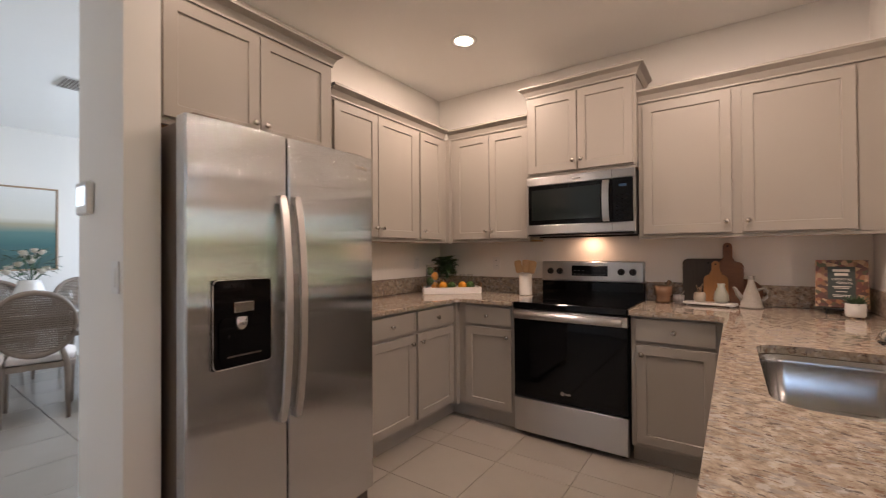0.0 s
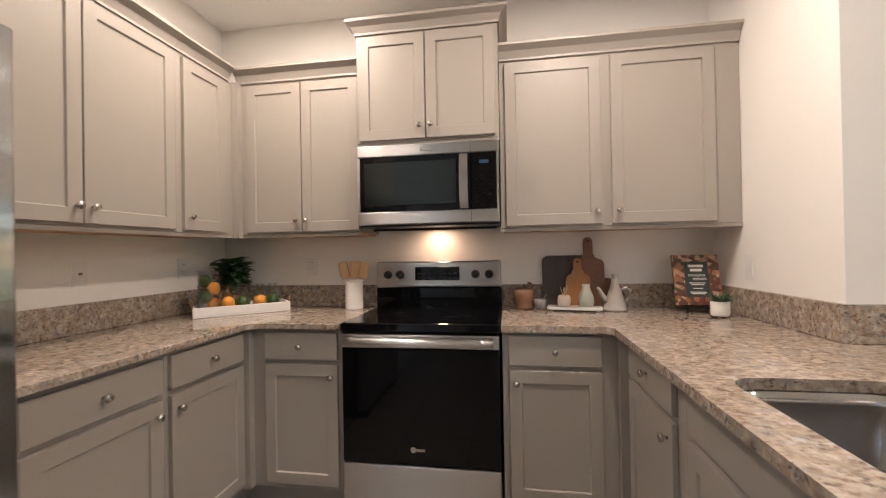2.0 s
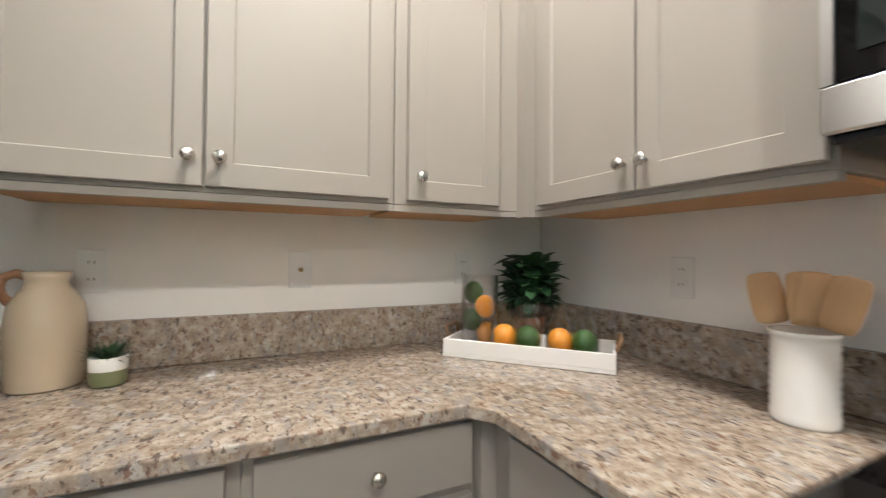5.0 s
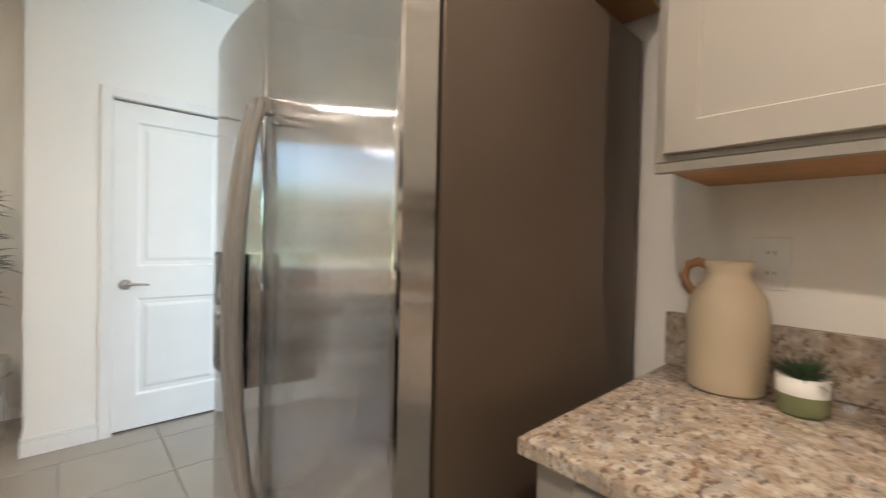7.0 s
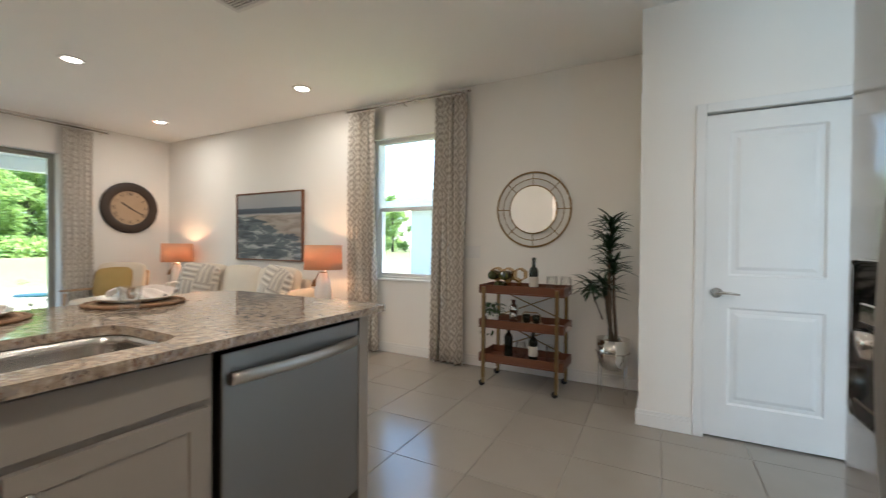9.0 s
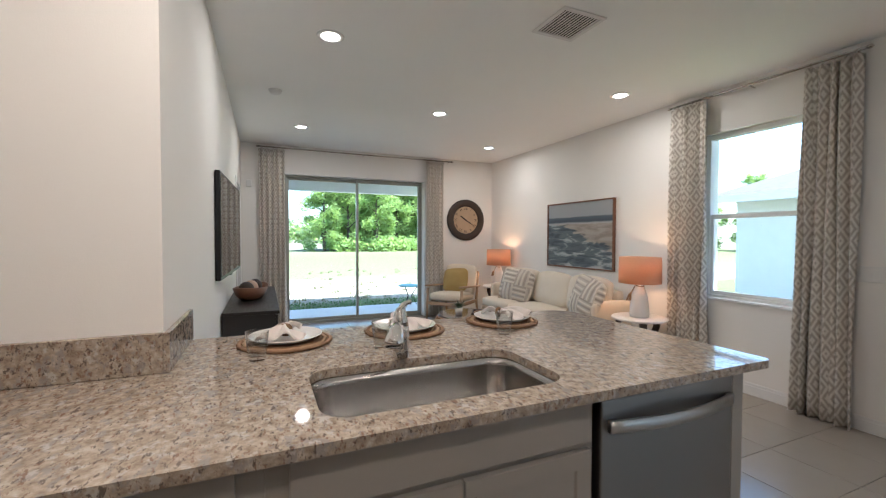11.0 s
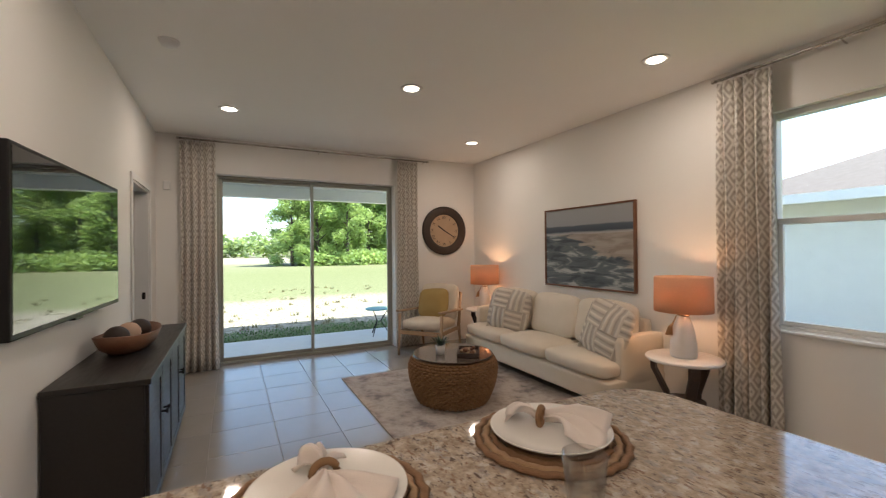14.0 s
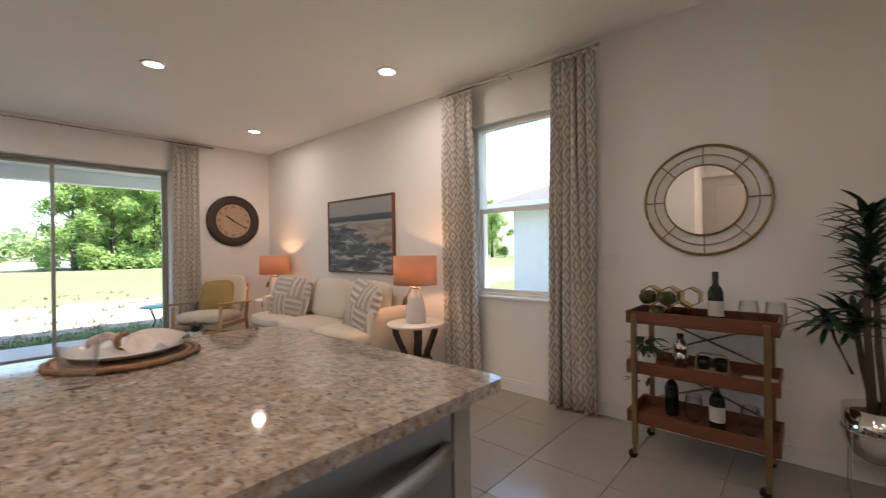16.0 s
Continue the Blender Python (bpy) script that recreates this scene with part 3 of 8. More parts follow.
base_cabinet(pose(0.33, 3.185, 0, 0, 0, FACE_E), 0.585, [(0.07, 0.525)], [(0.07, 0.525, 0.49)], BL)
base_cabinet(pose(0.33, 2.60, 0, 0, 0, FACE_E), 0.955, [(0.05, 0.935)], [(0.05, 0.49, 0.46), (0.496, 0.935, 0.526)], "greige shaker sink base with two doors", false_front=True)
ep = thing("end_panel", "greige painted panel closing the peninsula", "cabinet panel")
bm = box(B(), 0.335, 0.90, 0.003, 0.95, 0.965, 0.900, 0.002)
part("side_panel", bm, M_CAB, ep)
part("back_panel", box(B(), 0.952, 0.90, 0.003, 1.06, YT - 0.002, 0.900, 0.002), M_WALL, ep, "painted back of the peninsula")

# ---- countertops ----
CT0, CT1 = 0.902, 0.932
# left run, an L with a mitred corner
ct = thing("countertop", "speckled cream and brown granite countertop, polished", "countertop", group="granite worktops")
part("slab", prism(B(), [(XW + 0.001, 2.13), (-1.435, 2.13), (-1.435, 3.13), (-1.385, 3.168), (-0.967, 3.168), (-0.967, YN - 0.001), (XW + 0.001, YN - 0.001)], CT0, CT1, 0.004), M_GRANITE, ct)
part("backsplash", box(B(), XW + 0.001, 2.13, CT1 + 0.001, XW + 0.021, YN - 0.022, 1.066, 0.002), M_GRANITE, ct)
part("backsplash", box(B(), XW + 0.001, YN - 0.021, CT1 + 0.001, -0.967, YN - 0.001, 1.066, 0.002), M_GRANITE, ct)
# right run and peninsula with the sink cut out
SX0, SX1, SKY0, SKY1 = 0.385, 0.80, 1.70, 2.47
ct2 = thing("countertop", "speckled granite peninsula counter with an undermount sink", "countertop", group="granite worktops")
hole = rounded(SX0, SKY0, SX1, SKY1, 0.085, 6)


def slab_with_hole(outer, inner, z0, z1):
    bm = B()
    es = []
    for pts in (outer, inner):
        vs = [bm.verts.new((x, y, z1)) for x, y in pts]
        es += [bm.edges.new((vs[i], vs[(i + 1) % len(vs)])) for i in range(len(vs))]
    r = bmesh.ops.triangle_fill(bm, use_beauty=True, edges=es)
    fs = [g for g in r["geom"] if isinstance(g, bmesh.types.BMFace)]
    ex = bmesh.ops.extrude_face_region(bm, geom=fs)
    for g in ex["geom"]:
        if isinstance(g, bmesh.types.BMVert):
            g.co.z = z0
    bmesh.ops.recalc_face_normals(bm, faces=bm.faces)
    return bm


outer = [(-0.195, 3.168), (0.252, 3.168), (0.282, 3.13), (0.264, 0.875), (0.272, 0.857), (0.29, 0.85)]
outer += [(1.45 - 0.16 + 0.16 * math.sin(radians(a)), 0.85 + 0.16 - 0.16 * math.cos(radians(a))) for a in range(0, 91, 15)]
outer += [(1.45, YT - 0.001), (XR - 0.001, YT - 0.001), (XR - 0.001, YN - 0.001), (-0.195, YN - 0.001)]
part("slab", slab_with_hole(outer, hole, CT0, CT1), M_GRANITE, ct2)
part("backsplash", box(B(), -0.195, YN - 0.021, CT1 + 0.001, XR - 0.022, YN - 0.001, 1.066, 0.002), M_GRANITE, ct2)
part("backsplash", box(B(), XR - 0.021, YT - 0.001, CT1 + 0.001, XR - 0.001, YN - 0.001, 1.066, 0.002), M_GRANITE, ct2)
part("backsplash", box(B(), XR - 0.021, YT - 0.021, CT1 + 0.001, 1.46, YT - 0.002, 1.066, 0.002), M_GRANITE, ct2)

# sink
sk = thing("sink", "undermount brushed stainless steel sink, single bowl", "sink")
bm = B()
rings = []
for off, z in ((-0.012, CT0 - 0.003), (0.006, CT0 - 0.003), (0.010, CT0 - 0.03), (0.018, CT0 - 0.17), (0.05, CT0 - 0.20)):
    pts = rounded(SX0 + off, SKY0 + off, SX1 - off, SKY1 - off, max(0.03, 0.085 - off * 0.4), 6)
    rings.append([bm.verts.new((x, y, z)) for x, y in pts])
for a, b in zip(rings, rings[1:]):
    for i in range(len(a)):
        j = (i + 1) % len(a)
        bm.faces.new((a[i], a[j], b[j], b[i]))
bm.faces.new(rings[-1])
bmesh.ops.recalc_face_normals(bm, faces=bm.faces)
M_SINK = pbr("satin_steel", (0.42, 0.40, 0.38), 0.20, 1.0, scale=4, rvar=0.05)
part("bowl", bm, M_SINK, sk, "", True)
part("drain", lathe(B(), [(0.045, 0), (0.045, 0.003), (0.03, 0.001), (0.0, 0.001)], 20, Matrix.Translation((0.6, 2.08, CT0 - 0.199))), M_CHROME, sk, "round chrome drain")

# faucet
fc = thing("faucet", "chrome single-lever kitchen faucet on the granite", "faucet", pose(0.835, 2.125, CT1 + 0.001))
part("body", lathe(B(), [(0.033, 0), (0.0335, 0.004), (0.031, 0.03), (0.029, 0.075), (0.030, 0.105), (0.028, 0.118), (0.014, 0.124), (0, 0.125)], 28), M_CHROME, fc, "", True)
bm = tube(B(), [(-0.008, 0.004, 0.075), (-0.045, 0.022, 0.108), (-0.085, 0.042, 0.124), (-0.118, 0.058, 0.118), (-0.142, 0.070, 0.094), (-0.150, 0.074, 0.076)], [0.024, 0.023, 0.026, 0.031, 0.034, 0.032], 18)
part("spout", bm, M_CHROME, fc, "pull-out spout head", True)
bm = tube(B(), [(0, 0, 0.116), (0.004, 0.001, 0.135), (0.008, 0.001, 0.155), (0.010, -0.003, 0.176), (0.008, -0.011, 0.194), (0.004, -0.022, 0.204), (0.002, -0.034, 0.206), (0.001, -0.040, 0.205)], [0.028, 0.028, 0.025, 0.020, 0.014, 0.009, 0.0085, 0.010], 14)
part("lever", bm, M_CHROME, fc, "", True)

# dishwasher
dwz = thing("dishwasher", "grey stainless dishwasher with a curved bar handle", "dishwasher", pose(0.325, 1.642, 0, 0, 0, FACE_E))
W = 0.672
M_DW = pbr("slate_steel", (0.28, 0.27, 0.262), 0.30, 1.0, scale=2, rvar=0.03, aniso=0.9)
part("body", box(B(), 0.01, 0.045, 0.10, W - 0.01, 0.58, 0.900), M_BLACKP, dwz)
part("door", box(B(), 0.012, 0.0, 0.11, W - 0.012, 0.044, 0.872, 0.006, 2), M_DW, dwz)
part("toe_kick", box(B(), 0.01, 0.08, 0.003, W - 0.01, 0.095, 0.10), M_BLACKP, dwz)
bm = B()
pv = None
for i in range(15):
    u = i / 14
    x, y = 0.035 + (W - 0.07) * u, -0.014 - 0.036 * math.sin(math.pi * u)
    row = [bm.verts.new(p) for p in ((x, y - 0.005, 0.771), (x, y - 0.007, 0.79), (x, y - 0.005, 0.811), (x, y + 0.006, 0.811), (x, y + 0.006, 0.771))]
    if pv:
        for k in range(5):
            bm.faces.new((pv[k], pv[(k + 1) % 5], row[(k + 1) % 5], row[k]))
    else:
        bm.faces.new(row[::-1])
    pv = row
bm.faces.new(pv)
bmesh.ops.recalc_face_normals(bm, faces=bm.faces)
h = part("handle", bm, M_STEEL, dwz, "curved stainless bar handle", True)
for x in (0.047, W - 0.047):
    part("handle_end", box(B(), x - 0.012, -0.02, 0.77, x + 0.012, 0.001, 0.81, 0.003), M_STEEL, h)

# refrigerator
fr = thing("refrigerator", "side-by-side stainless refrigerator with ice and water dispenser", "refrigerator", pose(-1.245, 1.145, 0, 0, 0, FACE_W))
FW, FH, SPLIT = 0.92, 1.785, 0.407
part("gasket", box(B(), 0.016, 0.0685, 0.07, FW - 0.016, 0.0805, FH - 0.02), M_BLACKP, fr, "black door gasket")
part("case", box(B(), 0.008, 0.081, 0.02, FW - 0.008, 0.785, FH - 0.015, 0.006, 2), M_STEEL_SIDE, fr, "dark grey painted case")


def brushed_door_steel():
    """Vertical-grain steel: each fine scratch tips the surface sideways, so reflections smear across but not up."""
    m, t, b = nodes_of("fridge_steel")
    N, L = t.nodes, t.links
    b.inputs["Base Color"].default_value = (0.62, 0.63, 0.64, 1)
    b.inputs["Metallic"].default_value, b.inputs["Roughness"].default_value = 1.0, 0.055
    geo = N.new("ShaderNodeNewGeometry")
    sc = N.new("ShaderNodeVectorMath")
    sc.operation = 'SCALE'
    sc.inputs["Scale"].default_value = 9173.0
    L.new(geo.outputs["Position"], sc.inputs[0])
    wn = N.new("ShaderNodeTexWhiteNoise")
    L.new(sc.outputs[0], wn.inputs["Vector"])
    tilt = math_node(t, 'SUBTRACT', wn.outputs["Value"], 0.5)
    side = N.new("ShaderNodeCombineXYZ")
    tip = math_node(t, 'MULTIPLY', tilt, 0.70)
    L.new(tip, side.inputs["X"])
    L.new(tip, side.inputs["Y"])
    add = N.new("ShaderNodeVectorMath")
    L.new(geo.outputs["Normal"], add.inputs[0])
    L.new(side.outputs[0], add.inputs[1])
    nm = N.new("ShaderNodeVectorMath")
    nm.operation = 'NORMALIZE'
    L.new(add.outputs[0], nm.inputs[0])
    L.new(nm.outputs[0], b.inputs["Normal"])
    return m


M_FRIDGE = brushed_door_steel()


def bowed_door(x0, x1, z0, z1, th=0.068, bow=0.012, n=12):
    bm = B()
    front, back = [], []
    us = [0, 0.002, 0.006, 0.012, 0.02] + [i / n for i in range(1, n)] + [0.98, 0.988, 0.994, 0.998, 1]
    for u in us:
        x = x0 + (x1 - x0) * u
        edge = min(u, 1 - u) * (x1 - x0)
        y = -bow * (1 - (2 * u - 1) ** 2) + (0.008 * (1 - edge / 0.009) ** 2 if edge < 0.009 else 0)
        front.append((x, y))
        back.append((x, th))
    prism(bm, front + back[::-1], z0, z1)
    return bm


dl = part("freezer_door", bowed_door(0.002, SPLIT - 0.003, 0.065, FH), M_FRIDGE, fr, "brushed stainless door")
dr = part("fridge_door", bowed_door(SPLIT + 0.003, FW - 0.002, 0.065, FH), M_FRIDGE, fr, "brushed stainless door")
for hx, dd in ((SPLIT - 0.038, dl), (SPLIT + 0.033, dr)):
    bm = B()
    n = 14
    prev = None
    for i in range(n + 1):
        u = i / n
        z = 0.60 + 0.92 * u
        y = -0.022 - 0.045 * math.sin(math.pi * u) ** 0.7
        row = [bm.verts.new(p) for p in ((hx - 0.019, y + 0.002, z), (hx - 0.015, y - 0.007, z), (hx + 0.015, y - 0.007, z), (hx + 0.019, y + 0.002, z), (hx + 0.012, y + 0.012, z), (hx - 0.012, y + 0.012, z))]
        if prev:
            for k in range(6):
                bm.faces.new((prev[k], prev[(k + 1) % 6], row[(k + 1) % 6], row[k]))
        else:
            bm.faces.new(row[::-1])
        prev = row
    bm.faces.new(prev)
    bmesh.ops.recalc_face_normals(bm, faces=bm.faces)
    hh = part("handle", bm, M_STEEL, dd, "long curved stainless handle")
    for z in (0.605, 1.515):
        part("handle_mount", box(B(), hx - 0.014, -0.03, z - 0.018, hx + 0.014, -0.002, z + 0.018, 0.003), M_STEEL, hh)
D0, D1, DZ0, DZ1 = 0.085, 0.318, 0.86, 1.19
dp = part("dispenser", prism(B(), rounded(D0, -0.02, D1, 0.02, 0.006, 2), DZ0, DZ1, 0.003), M_BLACK, dl, "black glass dispenser panel")
bm = prism(B(), [(x, z) for x, z in rounded(D0 + 0.02, DZ0 + 0.02, D1 - 0.02, DZ0 + 0.19, 0.03, 5)], 0, 0.006)
bmesh.ops.transform(bm, matrix=pose(0, -0.0205, 0, 90), verts=bm.verts)
part("dispenser_well", bm, M_BLACK, dp)
part("paddle", box(B(), D0 + 0.075, -0.030, DZ0 + 0.205, D0 + 0.155, -0.021, DZ0 + 0.245, 0.003), M_CHROME, dp, "chrome ice lever")
part("spout", lathe(B(), [(0.018, 0), (0.024, 0.02), (0.026, 0.05), (0.0, 0.051)], 16, pose(D0 + 0.105, -0.020, DZ0 + 0.14)), M_CHROME, dp, "", True)
part("drip_tray", box(B(), D0 + 0.05, -0.028, DZ0 + 0.04, D1 - 0.05, -0.0212, DZ0 + 0.046), M_STEEL_SIDE, dp)
part("trim_ring", tube(B(), [(x, -0.0215, z) for x, z in rounded(D0, DZ0, D1, DZ1, 0.02, 4)], 0.0018, 6, closed=True), M_CHROME, dp, "thin chrome outline")
part("badge", box(B(), FW - 0.13, -0.0105, 1.715, FW - 0.05, -0.004, 1.73, 0.001), M_NICKEL, dr)
part("grille", box(B(), 0.02, 0.03, 0.012, FW - 0.02, 0.074, 0.06, 0.003), M_BLACKP, fr)
for x in (0.09, FW - 0.09):
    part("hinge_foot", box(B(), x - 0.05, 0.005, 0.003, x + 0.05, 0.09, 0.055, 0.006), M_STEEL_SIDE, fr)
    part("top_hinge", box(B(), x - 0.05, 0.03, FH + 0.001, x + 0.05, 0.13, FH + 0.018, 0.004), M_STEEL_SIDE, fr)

# range
RX = -0.96
rg = thing("range", "freestanding stainless electric range with a black glass cooktop", "stove", pose(RX, 3.175, 0))
RW = 0.76
part("body", box(B(), 0.004, 0.045, 0.03, RW - 0.004, 0.62, 0.892), M_BLACKP, rg)
ov = part("oven_door", box(B(), 0.004, 0.004, 0.275, RW - 0.004, 0.044, 0.818, 0.004, 2), M_BLACK, rg, "black glass oven door")
part("oven_band", box(B(), 0.004, -0.002, 0.819, RW - 0.004, 0.044, 0.884, 0.006, 2), M_STEEL, ov, "stainless band above the oven glass")
bm = tube(B(), [(0.03 + 0.70 * i / 12, -0.045 - 0.012 * math.sin(math.pi * i / 12), 0.855) for i in range(13)], 0.014, 10)
for v in bm.verts:
    v.co.z = 0.855 + (v.co.z - 0.855) * 1.5
hd = part("handle", bm, M_STEEL, ov, "stainless oven handle", True)
for x in (0.045, RW - 0.045):
    part("handle_mount", box(B(), x - 0.014, -0.045, 0.84, x + 0.014, -0.0025, 0.87, 0.004), M_STEEL, hd)
part("drawer", box(B(), 0.004, 0.0, 0.035, RW - 0.004, 0.044, 0.268, 0.006, 2), M_STEEL, rg, "stainless storage drawer")
part("cooktop", box(B(), 0.0, -0.008, 0.893, RW, 0.56, 0.937, 0.009, 3), M_BLACK, rg, "black glass cooktop")
M_RING = pbr("burner_ring", (0.010, 0.010, 0.010), 0.25, spec=0.25)
for x, y, r in ((0.20, 0.15, 0.10), (0.56, 0.15, 0.08), (0.20, 0.40, 0.075), (0.56, 0.40, 0.095)):
    part("burner_ring", tube(B(), [(x + r * math.cos(a * math.pi / 18), y + r * math.sin(a * math.pi / 18), 0.9362) for a in range(36)], 0.0016, 5, closed=True), M_RING, rg)
bg = part("backguard", box(B(), 0.0, 0.561, 0.88, RW, 0.64, 1.055, 0.004), M_BLACK, rg, "black glass riser")
bm = box(B(), 0.0, 0.555, 1.056, RW, 0.64, 1.212, 0.010, 3)
cp = part("control_panel", bm, M_STEEL, rg, "stainless control panel")
part("display", box(B(), 0.245, 0.549, 1.10, 0.515, 0.556, 1.18, 0.002), M_BLACK, cp, "black display")
M_GREYTXT = pbr("grey_print", (0.07, 0.07, 0.07), 0.6)
bm = B()
for i in range(8):
    box(bm, 0.262 + 0.031 * i, 0.5482, 1.108, 0.280 + 0.031 * i, 0.549, 1.116)
    if i not in (3, 4):
        box(bm, 0.262 + 0.031 * i, 0.5482, 1.138, 0.280 + 0.031 * i, 0.549, 1.144)
tagged(part("key_print", bm, M_GREYTXT, cp), kind="stuff")
for x in (0.075, 0.150, 0.610, 0.690):
    k = part("control_knob", lathe(B(), [(0.026, 0), (0.024, 0.012), (0.020, 0.026), (0.018, 0.030), (0, 0.031)], 20, Matrix.Translation((x, 0.554, 1.135)) @ pose(0, 0, 0, 90)), M_BLACKP, cp, "black control knob", True)
    part("knob_grip", box(B(), x - 0.004, 0.516, 1.115, x + 0.004, 0.524, 1.155, 0.002), M_BLACKP, k)
bm = B()
lathe(bm, [(0.014, 0), (0.014, 0.0015), (0, 0.0015)], 18, Matrix.Translation((0.35, 0.003, 0.345)) @ pose(0, 0, 0, 90))
box(bm, 0.365, 0.0015, 0.339, 0.405, 0.0035, 0.351)
part("badge", bm, M_NICKEL, ov)
for x in (0.05, RW - 0.05):
    part("leg", lathe(B(), [(0.018, 0), (0.018, 0.031)], 12, pose(x, 0.08, 0.001)), M_BLACKP, rg)
    part("leg", lathe(B(), [(0.018, 0), (0.018, 0.031)], 12, pose(x, 0.56, 0.001)), M_BLACKP, rg)

# microwave
mw = thing("microwave", "over-the-range stainless microwave with a black glass door", "microwave", pose(-0.958, 3.425, 0))
MWW, MZ0, MZ1 = 0.762, 1.408, 1.846
part("body", box(B(), 0.002, 0.03, MZ0 + 0.004, MWW - 0.002, 0.40, MZ1, 0.003), M_BLACKP, mw)
fr_ = part("front_frame", box(box(box(box(B(), 0, 0, MZ1 - 0.062, MWW, 0.03, MZ1, 0.004), 0, 0, MZ0 + 0.012, MWW, 0.03, MZ0 + 0.080, 0.004), 0, 0.002, MZ0 + 0.0805, 0.014, 0.03, MZ1 - 0.0625), MWW - 0.012, 0.002, MZ0 + 0.0805, MWW, 0.03, MZ1 - 0.0625), M_STEEL, mw, "brushed stainless surround")
gd = part("door", box(B(), 0.0145, 0.001, MZ0 + 0.081, 0.615, 0.029, MZ1 - 0.063, 0.003), M_BLACK, mw, "black glass door")
part("window", box(B(), 0.04, -0.0015, MZ0 + 0.115, 0.54, 0.0005, MZ1 - 0.095, 0.001), M_DKWIN, gd, "dark see-through window")
part("control_panel", box(B(), 0.618, 0.001, MZ0 + 0.081, MWW - 0.013, 0.029, MZ1 - 0.063, 0.003), M_BLACK, mw, "black touch panel")
M_BLUELED = pbr("blue_display", (0.012, 0.03, 0.055), 0.3, emit=(0.2, 0.45, 0.8), estr=0.006)
part("display", box(B(), 0.662, -0.0008, MZ1 - 0.121, 0.71, 0.0005, MZ1 - 0.104), M_BLUELED, mw, "dim blue display")
bm = B()
for r_ in range(7):
    for c_ in range(3):
        box(bm, 0.640 + 0.034 * c_, -0.0004, MZ0 + 0.10 + 0.026 * r_, 0.658 + 0.034 * c_, 0.0008, MZ0 + 0.106 + 0.026 * r_)
part("key_print", bm, pbr("dim_print", (0.006, 0.006, 0.006), 0.6, spec=0.05), mw)["kind"] = "stuff"
bm = B()
hx = 0.582
pv = None
for i in range(11):
    u = i / 10
    z = MZ0 + 0.085 + (MZ1 - MZ0 - 0.155) * u
    y = -0.018 - 0.028 * math.sin(math.pi * u) ** 0.6
    row = [bm.verts.new(p) for p in ((hx - 0.022, y, z), (hx + 0.022, y, z), (hx + 0.018, y + 0.016, z), (hx - 0.018, y + 0.016, z))]
    if pv:
        for k in range(4):
            bm.faces.new((pv[k], pv[(k + 1) % 4], row[(k + 1) % 4], row[k]))
    else:
        bm.faces.new(row[::-1])
    pv = row
bm.faces.new(pv)
bmesh.ops.recalc_face_normals(bm, faces=bm.faces)
hm = part("handle", bm, M_STEEL, gd, "bowed stainless handle")
for z in (MZ0 + 0.10, MZ1 - 0.085):
    part("handle_mount", box(B(), hx - 0.014, -0.02, z - 0.012, hx + 0.014, 0.0005, z + 0.012), M_STEEL, hm)
for z0_, z1_ in ((MZ1 - 0.061, MZ1 - 0.002), (MZ0 + 0.014, MZ0 + 0.079)):
    part("door_seam", box(B(), 0.6155, -0.0006, z0_, 0.6172, 0.001, z1_), M_BLACKP, mw)
part("vent_strip", box(B(), 0.01, 0.012, MZ0 + 0.0, MWW - 0.01, 0.20, MZ0 + 0.011), M_BLACKP, mw)
part("badge", box(B(), 0.35, -0.002, MZ1 - 0.038, 0.41, 0.0, MZ1 - 0.026, 0.001), M_NICKEL, mw)
part("light_lens", box(B(), 0.32, 0.27, MZ0 + 0.001, 0.44, 0.35, MZ0 + 0.0035, 0.001), pbr("hood_lens", (0.9, 0.85, 0.75), 0.3, emit=(1.0, 0.7, 0.4), estr=0.5), mw)
# added lip, only there to keep the range lamp out of sight
part("lamp_hiding_lip", box(B(), 0.02, 0.2005, MZ0 - 0.012, MWW - 0.02, 0.212, MZ0 + 0.0035, 0.002), M_BLACKP, mw)

# ---- ceiling fittings ----
for dx, dy, watts in DOWNLIGHTS:
    d = thing("downlight", "white round recessed ceiling downlight, switched on", "ceiling light", pose(dx, dy, CEIL), "recessed ceiling downlights")
    part("trim_ring", lathe(B(), [(0.070, -0.008), (0.090, -0.008), (0.096, -0.001), (0.070, -0.001), (0.070, -0.008)], 32, cap=False), M_WHITE, d, "", True)
    part("lens", lathe(B(), [(0.060, -0.006), (0.0, -0.0075)], 28, cap=False), M_GLOW, d, "glowing lens")
sm = thing("smoke_detector", "white round smoke detector on the ceiling", "smoke detector", pose(3.65, 2.49, CEIL))
part("base", lathe(B(), [(0.062, -0.012), (0.062, -0.001)], 28), M_WHITE, sm, "", False)
part("cover", lathe(B(), [(0.0, -0.040), (0.030, -0.040), (0.046, -0.034), (0.056, -0.013)], 28, cap=False), M_WHITE, sm, "", True)
vt = thing("ceiling_vent", "white square ceiling air vent with slats", "air vent", pose(1.55, 0.744, CEIL))
bm = B()
for a in ((-0.17, -0.17, 0.17, -0.14), (-0.17, 0.14, 0.17, 0.17), (-0.17, -0.14, -0.14, 0.14), (0.14, -0.14, 0.17, 0.14)):
    box(bm, a[0], a[1], -0.012, a[2], a[3], -0.001, 0.002)
part("frame", bm, M_WHITE, vt)
# black sheet stands in for the shade inside the duct
part("duct_dark_backing", box(B(), -0.139, -0.139, -0.003, 0.139, 0.139, -0.001), M_BLACKP, vt)
for i in range(12):
    bm = box(B(), -0.138, -0.008, -0.001, 0.138, 0.008, 0.0008)
    sl = part("slat", bm, M_WHITE, vt)
    sl.matrix_basis = pose(0, -0.126 + 0.0229 * i, -0.008, -14)

